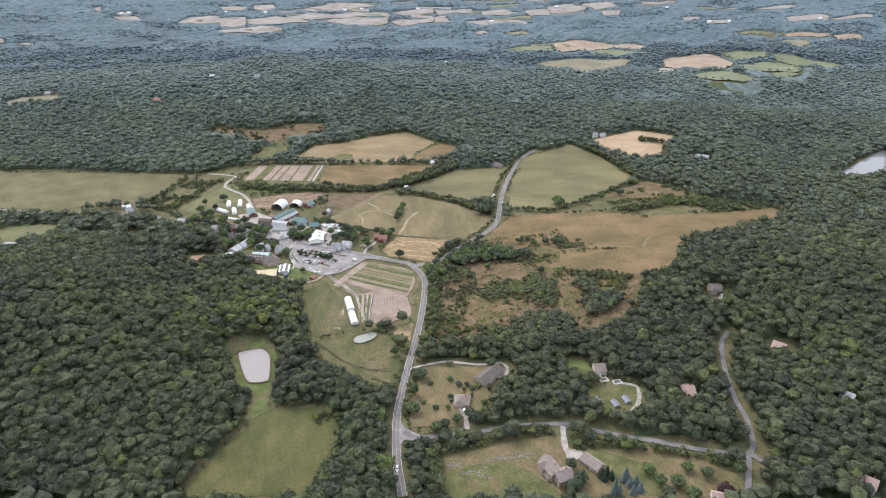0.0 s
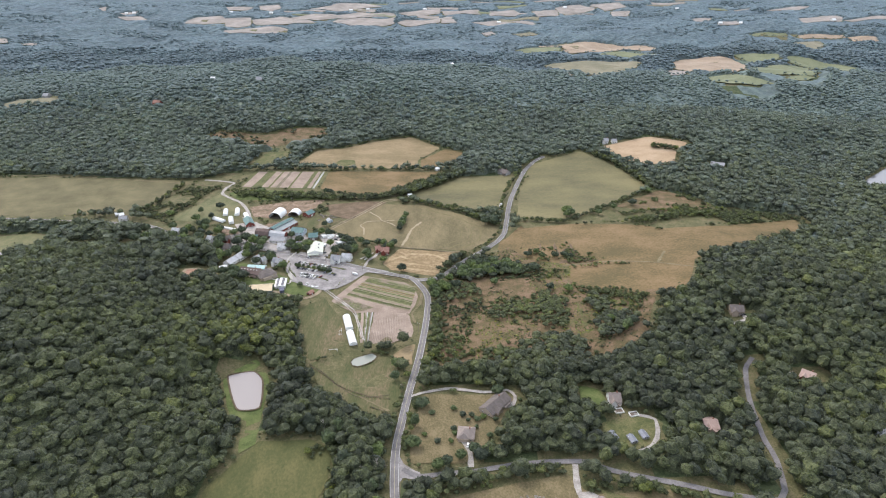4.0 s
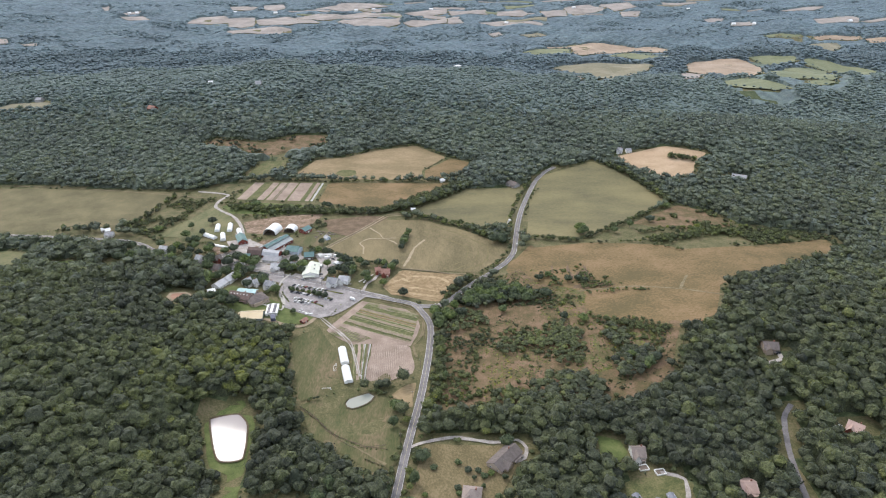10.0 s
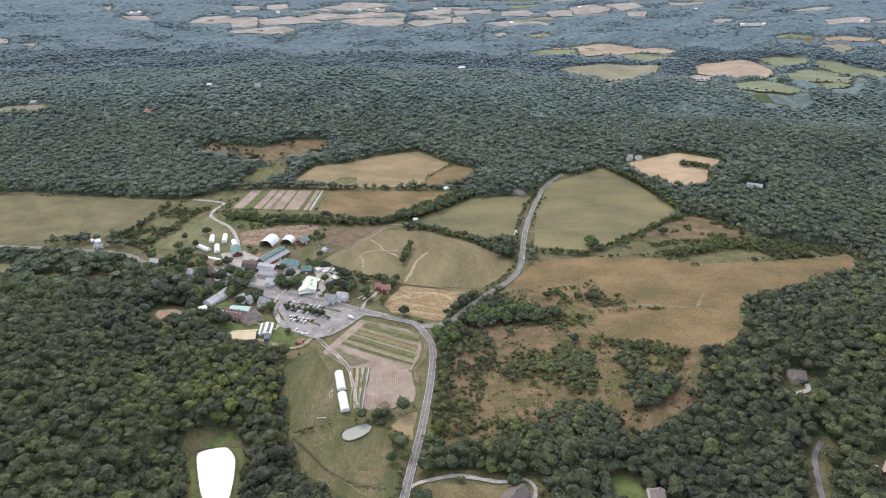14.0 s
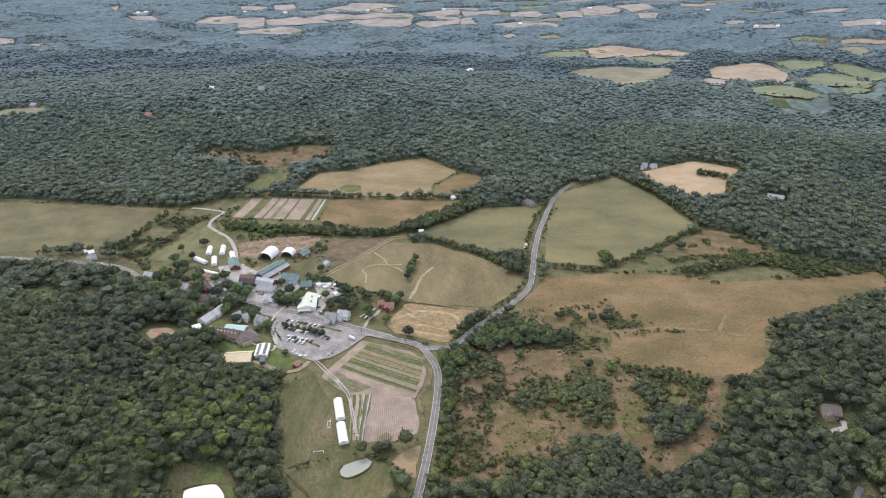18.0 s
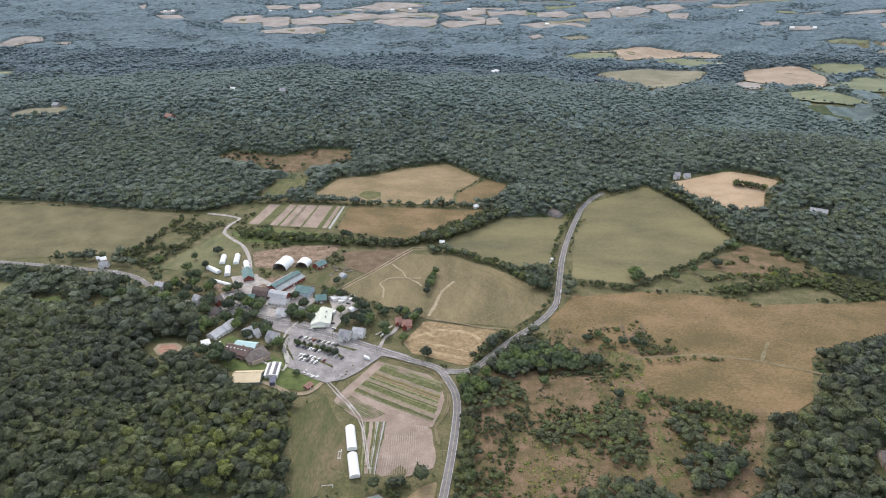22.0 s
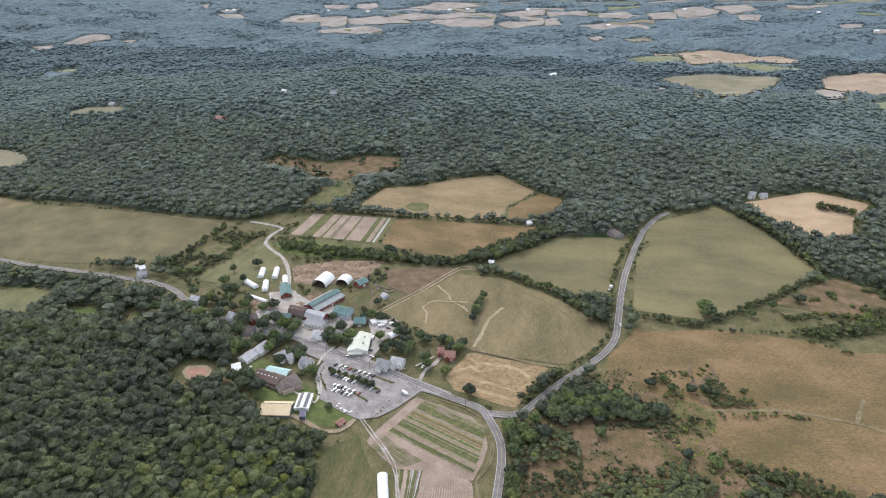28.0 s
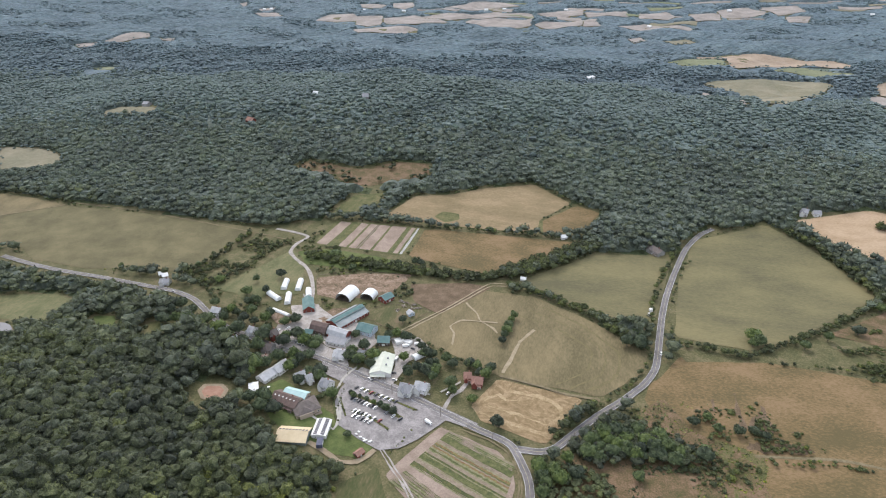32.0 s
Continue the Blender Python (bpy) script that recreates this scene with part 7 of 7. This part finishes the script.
for kind, mm in (("leaf", M_LEAF_TREE), ("dark", M_LEAF_TREE), ("purple", M_PURPLE), ("spruce", M_SPRUCE), ("conifer", M_DARK_CONIFER)):
    tree_kinds[kind] = []
    for s in range(5 if kind == "leaf" else 2):
        v, f, k = conifer_shape(s + 60) if kind in ("spruce", "conifer") else crown_shape(s + 40 + len(kind), 3, 190, 9, 0.17, False)
        crown = mesh_of("crown", v, f, [mm], smooth=True)
        bm = bmesh.new()
        bmesh.ops.create_cone(bm, cap_ends=True, segments=7, radius1=0.09, radius2=0.04, depth=1.3, matrix=pose(0, 0, 0.45))
        for a in range(4):
            bmesh.ops.create_cone(bm, cap_ends=True, segments=5, radius1=0.035, radius2=0.012, depth=0.7, matrix=pose(0, 0, 0.75, 0, 0, 90 * a + 20) @ pose(0.2, 0, 0.15, 0, 45, 0))
        trunk = bpy.data.meshes.new("trunk")
        bm.to_mesh(trunk)
        bm.free()
        trunk.materials.append(M_BARK)
        tree_kinds[kind].append((crown, trunk))
for x, y, reach, height, kind in TREES:
    if hides_road(np.array([x]), np.array([y]), np.array([height]), reach * 0.7)[0] or any(math.hypot(x - b[1], y - b[2]) < min(b[3], b[4]) * 0.5 + 1.5 for b in BUILDINGS):
        continue
    crown, trunk = random.choice(tree_kinds[kind])
    t = new("tree" if kind in ("leaf", "dark", "purple") else "conifer")
    g = random.uniform(0.8, 1.25)
    flat = 1.9 if kind != "leaf" else 1.85
    t.matrix_world = pose(x, y, float(ground_z(x, y)), 0, 0, random.uniform(0, 360)) @ Matrix.Diagonal((reach * g, reach * g * random.uniform(0.9, 1.1), height / flat * random.uniform(0.9, 1.15), 1))
    tagged(t, WORDS[kind], "tree", "single trees")
    for nm, me in (("crown", crown), ("trunk", trunk)):
        o = new(nm, me)
        o.parent = t

# ---- hedges and scrub ----
ROADSIDE = [(44, 680), (70, 700), (86, 728), (100, 715), (92, 690), (78, 668), (56, 668)]


def patches(x, y, scale, seed):
    return np.array([noise.noise((a * scale, b * scale, seed)) for a, b in zip(x, y)])


SHRUBS = [crown_shape(s + 90, 1, 46, 5, 0.28, False) for s in range(7)]
for half, height, full, line in HEDGES:
    c = rounded(line, 3.2 if half < 6 else 2.6)
    n = max(1, int(half / 2.0))
    px, py = [], []
    for q in c:
        for _ in range(n):
            if random.random() < full:
                px.append(q.x + random.gauss(0, half * 0.45))
                py.append(q.y + random.gauss(0, half * 0.45))
    px, py = np.array(px), np.array(py)
    if not len(px):
        continue
    clear = np.ones(len(px), bool)
    for w, _, _, o in ROADS.values():
        clear &= near_line(px, py, o) > w * 0.5 + 1.6
    px, py = px[clear], py[clear]
    if len(px):
        hh = height * rng.uniform(0.45, 1.2, len(px))
        hh = np.where(hides_road(px, py, hh), hh * 0.35, hh)
        stand("hedgerow", "tangled green hedgerow of shrubs and saplings" if height > 2.5 else "low clipped green hedge", SHRUBS, px, py, np.clip(hh * rng.uniform(0.45, 0.7, len(px)), 0.8, 5), hh * 0.25 - 0.5, M_SHRUB, category="hedge")


M_UNDER = surface("yellow_green_undergrowth", [(0.095, 0.121, 0.025), (0.15, 0.177, 0.043), (0.215, 0.224, 0.068)], 6, 1.0, 0.9, bump=0.6, grain=0.8, tint="tint")
LOW = [crown_shape(s + 120, 1, 8, 5, 0.35, False) for s in range(4)]
HERBS = [crown_shape(s + 130, 1, 14, 4, 0.45, False) for s in range(4)]
slope = FIELDS["scrub_slope"][2]


def off_road(x, y, spare):
    ok = np.ones(len(x), bool)
    for w, _, _, o in ROADS.values():
        ok &= near_line(x, y, o) > w * 0.5 + spare
    return ok & ~inside(x, y, FIELDS["brown_corridor"][2])


for height, outline in COPSES:
    o = np.array(outline)
    x, y = scatter(o[:, 0].min() - 4, o[:, 0].max() + 4, o[:, 1].min() - 4, o[:, 1].max() + 4, 2.2 + height * 0.36)
    s = (inside(x, y, outline) | ((near_line(x, y, outline, True) < 4) & (rng.random(len(x)) < 0.35))) & off_road(x, y, 2.5)
    r = height * rng.uniform(0.3, 0.52, s.sum())
    stand("copse", "green saplings and bushy trees in a dense copse" if height > 5 else "low green thicket on a dry slope", SHAPES if height > 5 else SHRUBS, x[s], y[s], r, height * 0.45 - r * 0.55, M_LEAF if height > 7 else M_SHRUB, category="shrubs")
x, y = strewn(-20, 240, 470, 740, 3.4)
near = np.min([np.where(inside(x, y, o), 0, near_line(x, y, o, True)) for _, o in COPSES], 0)
d = patches(x, y, 0.035, 5.0) + 0.6 * patches(x, y, 0.11, 9.0) + 0.45 * np.exp(-near / 7) - 0.12
s = inside(x, y, slope) & (d > 0.08) & (near > 1.5) & off_road(x, y, 2.5)
r = np.clip(rng.gamma(2.2, 0.42, s.sum()) + d[s] * 1.2, 0.4, 2.8)
stand("scrub", "scattered green bushes on a dry slope", SHRUBS, x[s], y[s], r, -r * rng.uniform(0.1, 0.5, s.sum()), M_SHRUB, category="shrubs")
for i, outline in enumerate(HERB_PATCHES):
    drape("herb_patch_" + str(i + 1), outline, GRASS["herbs"], 0.44, 12, 6.0, "weedy green and tan growth on a dry slope")
x, y = strewn(-20, 250, 470, 740, 1.9)
near = np.min([np.where(inside(x, y, o), 0, near_line(x, y, o, True)) for o in HERB_PATCHES], 0)
d = patches(x, y, 0.05, 31.0) + 0.7 * patches(x, y, 0.14, 9.0) + 1.1 * np.exp(-near / 4)
s = (inside(x, y, slope) | inside(x, y, ROADSIDE) | (near < 1)) & (d > 0.48) & off_road(x, y, 2)
r = rng.uniform(0.5, 1.4, s.sum())
stand("undergrowth", "low yellow-green undergrowth on the dry slope", HERBS, x[s], y[s], r, -r * rng.uniform(0.85, 1.2, s.sum()), M_UNDER, category="undergrowth")
x, y = strewn(-20, 240, 500, 740, 2.4)
s = inside(x, y, slope) & (patches(x, y, 0.045, 61.0) + 0.6 * patches(x, y, 0.16, 64.0) > 0.1)
r = rng.gamma(2.0, 0.2, s.sum()) + 0.2
stand("scrub", "small grey-green bushes dotted in dry grass", HERBS, x[s], y[s], r, -r * rng.uniform(0.3, 0.7, s.sum()), M_SHRUB, category="shrubs")
x, y = strewn(80, 200, 640, 740, 4.0)
s = inside(x, y, KNOLL)
d = patches(x, y, 0.06, 41.0) + 0.4 * patches(x, y, 0.15, 44.0)
s &= d > 0.12
r = rng.gamma(2.0, 0.42, s.sum()) + 0.35
stand("scrub", "small dark shrubs dotted over a dry knoll", SHRUBS, x[s], y[s], r, -r * rng.uniform(0.2, 0.6, s.sum()), M_SHRUB, category="shrubs")
x, y = strewn(90, 480, 745, 880, 4.2)
s = inside(x, y, EAST_SCRUB) | inside(x, y, FIELDS["rough_field"][2])
for key in ("green_field", "tan_field"):
    s &= ~inside(x, y, FIELDS[key][2])
x, y = x[s], y[s]
d = patches(x, y, 0.03, 2.0) + 0.4 * patches(x, y, 0.09, 6.0) + np.clip((x - 330) / 180, -0.5, 0.5)
s = d > 0.12
x, y = x[s], y[s]
r = rng.uniform(1.2, 3.4, len(x))
stand("scrub", "low green thicket between fields", SHRUBS, x, y, r, r * rng.uniform(-0.5, 0.0, len(x)), M_SHRUB, category="shrubs")
x, y = scatter(-430, -150, 590, 990, 5.5)
s = inside(x, y, VILLAGE)
for _, _, o in FIELDS.values():
    s &= ~inside(x, y, o)
for o in YARDS.values():
    s &= ~inside(x, y, o) & (near_line(x, y, o, True) > 2)
for w, _, _, o in ROADS.values():
    s &= near_line(x, y, o) > w * 0.5 + 2.5
for row in BUILDINGS:
    s &= np.hypot(x - row[1], y - row[2]) > max(row[3], row[4]) * 0.62 + 2
x, y = x[s], y[s]
d = patches(x, y, 0.03, 12.0) + 0.5 * patches(x, y, 0.1, 16.0)
s = d > 0.12
x, y = x[s], y[s]
r = rng.uniform(1.0, 3.0, len(x))
stand("scrub", "green garden shrubs and rough growth around the farm", SHRUBS, x, y, r, r * rng.uniform(-0.5, 0.1, len(x)), M_SHRUB, category="shrubs")
edge_x, edge_y = [], []
for key, (_, _, o) in FIELDS.items():
    if key.startswith(("far", "plain", "market", "soil", "bed", "strip", "junction", "tan_wedge")):
        continue
    for (x0, y0), (x1, y1) in zip(o, o[1:] + o[:1]):
        n = max(2, int(math.dist((x0, y0), (x1, y1)) / 2.4))
        for k in range(n):
            edge_x.append(x0 + (x1 - x0) * k / n + random.gauss(0, 3.2))
            edge_y.append(y0 + (y1 - y0) * k / n + random.gauss(0, 3.2))
edge_x, edge_y = np.array(edge_x), np.array(edge_y)
s = wooded(edge_x, edge_y, 1.6)
edge_x, edge_y = edge_x[s], edge_y[s]
r = rng.uniform(0.9, 2.6, len(edge_x))
stand("edge_growth", "young green growth along the woodland edges", LOW, edge_x, edge_y, r, r * rng.uniform(-0.6, 0.4, len(edge_x)), M_SHRUB, category="shrubs")
hx, hy = [], []
for key, (_, _, o) in FIELDS.items():  # tree rows round the distant fields
    if key.startswith("far"):
        for (x0, y0), (x1, y1) in zip(o, o[1:] + o[:1]):
            n = max(2, int(math.dist((x0, y0), (x1, y1)) / 11))
            for k in range(n):
                if random.random() < 0.6:
                    hx.append(x0 + (x1 - x0) * k / n + random.gauss(0, 4))
                    hy.append(y0 + (y1 - y0) * k / n + random.gauss(0, 4))
hx, hy = np.array(hx), np.array(hy)
r = rng.uniform(2.6, 5.0, len(hx))
stand("hedgerow", "tree rows between distant fields", MID, hx, hy, r, rng.uniform(-1.0, 3.0, len(hx)), M_HAZED_RIDGE_LEAF, category="hedge", spread=0.6)
o = np.array(FIELDS["forest_clearing"][2])
x, y = strewn(o[:, 0].min(), o[:, 0].max(), o[:, 1].min(), o[:, 1].max(), 9.0)
s = inside(x, y, FIELDS["forest_clearing"][2]) & (patches(x, y, 0.02, 71.0) + 0.6 * patches(x, y, 0.06, 72.0) > 0.05)
r = rng.uniform(1.8, 5.0, s.sum())
stand("scrub", "young trees and bushes in a rough clearing", SHRUBS, x[s], y[s], r, r * rng.uniform(-0.4, 0.2, s.sum()), M_LEAF, category="shrubs")

# ---- small things ----
M_WOOD_POLE = surface("weathered_pole_wood", [(0.14, 0.11, 0.085), (0.22, 0.18, 0.145)], 1, 0.2, 0.9)
for wide, line in ISLANDS:
    ribbon("planted_island", line, wide, GRASS["lawn"], 0.95, "narrow planted island in the parking lot", "island", rough_edge=0.4)
    px, py = np.array([(q.x, q.y) for q in rounded(line, 1.6)]).T
    r = rng.uniform(0.5, 1.0, len(px))
    stand("hedgerow", "low shrubs on a parking island", SHRUBS, px + rng.normal(0, 0.4, len(px)), py + rng.normal(0, 0.4, len(px)), r, 0.4 - r * 0.4, M_SHRUB, category="hedge")
for i, ((gx0, gy0), turn) in enumerate(zip(GOALS, (8, 98))):
    goal = new("soccer_goal")
    goal.matrix_world = pose(gx0, gy0, float(ground_z(gx0, gy0)) + 0.35, 0, 0, turn)
    tagged(goal, "white metal soccer goal on mown grass", "goal", "soccer goals")
    for sx in (-3.6, 3.6):
        part("post", box(sx, 0, 1.2, 0.22, 0.22, 2.4), M_TRIM, goal)
        part("ground_bar", box(sx, 1.2, 0.1, 0.18, 2.4, 0.18), M_TRIM, goal)
        part("back_stay", prism([(0.0, 2.4), (0.15, 2.4), (2.4, 0.15), (2.4, 0.0)], 0.16), M_TRIM, goal).location.x = sx
    part("crossbar", box(0, 0, 2.44, 7.4, 0.22, 0.22), M_TRIM, goal)
    part("rear_bar", box(0, 2.4, 0.1, 7.4, 0.18, 0.18), M_TRIM, goal)
pole = None
for line, side, every in ((ROADS["main_road"][3][:9], 5.5, 11), (ROADS["main_road"][3][9:22], 5.5, 11), (ROADS["north_road"][3][2:11], -5.5, 12)):
    c = rounded(line, 4.0)
    for i in range(3, len(c) - 1, every):
        d = (c[i + 1] - c[i]).normalized()
        x, y = c[i].x - d.y * side, c[i].y + d.x * side
        m = pose(x, y, float(ground_z(x, y)), 0, 0, math.degrees(math.atan2(d.y, d.x)))
        if pole is None:
            pole = new("utility_pole")
            tagged(pole, "weathered wooden utility pole beside the road", "pole", "utility poles")
            bm = bmesh.new()
            bmesh.ops.create_cone(bm, cap_ends=True, segments=8, radius1=0.2, radius2=0.13, depth=11, matrix=pose(0, 0, 5.2))
            part("shaft", bm, M_WOOD_POLE, pole)
            part("crossarm", box(0, 0, 10.0, 0.14, 2.4, 0.16), M_WOOD_POLE, pole)
            for k in (-1.0, 0.5, 1.0):
                part("insulator", box(0, k, 10.2, 0.12, 0.12, 0.25), M_TRIM, pole)
            pole.matrix_world = m
        else:
            copy_thing(pole, m)
M_DEAD = surface("bleached_dead_wood", [(0.25, 0.22, 0.19), (0.36, 0.33, 0.3)], 1, 0.2, 0.9)
for x, y, high in ((-92, 398, 13), (-48, 356, 14), (-58, 352, 11)):
    dead = new("dead_tree")
    dead.matrix_world = pose(x, y, float(ground_z(x, y)))
    tagged(dead, "bare bleached dead tree among green woods", "tree")
    bm = bmesh.new()
    bmesh.ops.create_cone(bm, cap_ends=True, segments=7, radius1=0.35, radius2=0.08, depth=high, matrix=pose(0, 0, high / 2))
    part("trunk", bm, M_DEAD, dead)
    for k in range(16):
        bm = bmesh.new()
        long = random.uniform(2.5, 5)
        bmesh.ops.create_cone(bm, cap_ends=True, segments=5, radius1=0.12, radius2=0.03, depth=long, matrix=pose(0, 0, high * random.uniform(0.4, 0.95), 0, 0, k * 137) @ pose(0, 0, 0, 0, random.uniform(30, 60), 0) @ pose(0, 0, long / 2))
        part("limb", bm, M_DEAD, dead)

# ---- fences, footpaths, rocks and stacks ----
POST, RAIL = [], []
for nm, bm, store in (("post", box(0, 0, 0.6, 0.16, 0.16, 1.4), POST), ("rail", box(0, 0, 0, 1, 0.06, 0.14), RAIL)):
    me = bpy.data.meshes.new(nm)
    bm.to_mesh(me)
    bm.free()
    me.materials.append(M_WOOD_POLE)
    store.append(me)
for line in FENCES:
    fence = new("fence")
    tagged(fence, "weathered wooden post and rail fence along a field", "fence")
    c = rounded(line, 4.0)
    for i, q in enumerate(c):
        z = float(ground_z(q.x, q.y)) + 0.3
        o = new("post", POST[0])
        o.parent, o.matrix_local = fence, pose(q.x, q.y, z)
        if i:
            a = c[i - 1]
            za = float(ground_z(a.x, a.y)) + 0.3
            for h in (0.55, 1.05):
                r0, r1 = Vector((a.x, a.y, za + h)), Vector((q.x, q.y, z + h))
                d = r1 - r0
                o = new("rail", RAIL[0])
                o.parent = fence
                o.matrix_local = Matrix.Translation((r0 + r1) / 2) @ d.to_track_quat("X", "Z").to_matrix().to_4x4() @ Matrix.Diagonal((d.length, 1, 1, 1))
M_WALK = surface("pale_concrete_walk", [(0.34, 0.32, 0.28), (0.44, 0.42, 0.38)], 4, 0.6, 0.9)
for i, line in enumerate(WALKS):
    ribbon("footpath_" + str(i + 1), line, 2.0, M_WALK, 0.95, "pale concrete footpath between houses", "footpath", rough_edge=0.2)
M_ROCK = surface("lichened_grey_rock", [(0.165, 0.158, 0.143), (0.27, 0.255, 0.232)], 2, 0.4, 0.95, bump=0.5)
v, f = ico(2)
rx, ry = [], []
vs, fs = [], []
for x, y in ROCKS:
    for k in range(9):
        px, py = x + random.gauss(0, 3.0), y + random.gauss(0, 1.2)
        size = np.array((random.uniform(0.3, 1.5), random.uniform(0.25, 0.7), random.uniform(0.2, 0.45)))
        fs.append(f + sum(len(q) for q in vs))
        vs.append(v * size * rng.uniform(0.8, 1.15, (len(v), 1)) + np.array((px, py, float(ground_z(px, py)) + 0.35)))
tagged(new("rock_outcrop", mesh_of("rock_outcrop", np.concatenate(vs), np.concatenate(fs), [M_ROCK])), "low grey rocks breaking through a lawn", "rocks", kind="stuff")
M_TARP = surface("white_wrapped_stack", [(0.6, 0.6, 0.58), (0.72, 0.72, 0.7)], 1, 0.3, 0.6)
for x, y in BALES:
    stack = new("wrapped_stack")
    stack.matrix_world = pose(x, y, float(ground_z(x, y)) + 0.7, 0, 0, random.uniform(-30, 30))
    tagged(stack, "white wrapped stack on a wooden pallet", "pallet stack", "wrapped stacks")
    part("pallet", box(0, 0, 0.1, 2.4, 1.5, 0.2), M_WOOD_POLE, stack)
    part("load", box(0, 0, 0.6, 2.2, 1.4, 0.8, 0.1), M_TARP, stack)
for x, y in LUMBER:
    pile = new("lumber_pile")
    pile.matrix_world = pose(x, y, float(ground_z(x, y)) + 0.3, 0, 0, random.uniform(0, 180))
    tagged(pile, "jumbled pile of weathered boards and branches", "lumber pile", "lumber piles")
    for k in range(9):
        o = part("board", box(0, 0, 0, random.uniform(3, 6.5), 0.4, 0.3), random.choice((M_WOOD_POLE, M_DEAD, LOOKS["DARKWOOD"])), pile)
        o.matrix_local = pose(random.uniform(-1.5, 1.5), random.uniform(-1.5, 1.5), 0.15 + 0.12 * k, 0, random.uniform(-6, 6), random.uniform(-40, 40))

ribbon("ditch", [(-121, 485), (-106, 473), (-89, 455), (-74, 447), (-63, 442), (-47, 439)], 0.9, M_BANK, 0.62, "dark grown-over ditch across a pasture", "ditch", rough_edge=0.5)
for x, y in ((132.5, 416.0), (142.8, 411.7)):
    bed = new("garden_frame")
    bed.matrix_world = pose(x, y, float(ground_z(x, y)) + 0.3, 0, 0, 12)
    tagged(bed, "white board frame round a garden bed", "garden frame", "garden frames")
    for sx, sy, wx, wy in ((0, -2.4, 7, 0.4), (0, 2.4, 7, 0.4), (-3.3, 0, 0.4, 4.4), (3.3, 0, 0.4, 4.4)):
        part("board", box(sx, sy, 0.5, wx, wy, 1.0), M_TRIM, bed)
    part("soil", box(0, 0, 0.2, 6.2, 4.4, 0.3), M_DARK_SOIL, bed, "dark garden soil")
junk = random.Random(8)
for i in range(9):
    x, y = 281 + junk.uniform(-6, 7), 447 + junk.uniform(-3, 3)
    heap = new("yard_crate")
    heap.matrix_world = pose(x, y, float(ground_z(x, y)) + 0.1, 0, 0, junk.uniform(0, 180))
    tagged(heap, "pale weathered crate standing in a house clearing", "crate", "yard crates")
    w, d, h = junk.uniform(1.2, 3), junk.uniform(0.9, 1.6), junk.uniform(0.5, 1.2)
    part("body", box(0, 0, h / 2, w, d, h, 0.05), M_WOOD if i % 2 else M_TRIM, heap)
    part("lid", box(0, 0, h + 0.06, w + 0.1, d + 0.1, 0.1), M_TRIM if i % 3 else M_WOOD, heap)
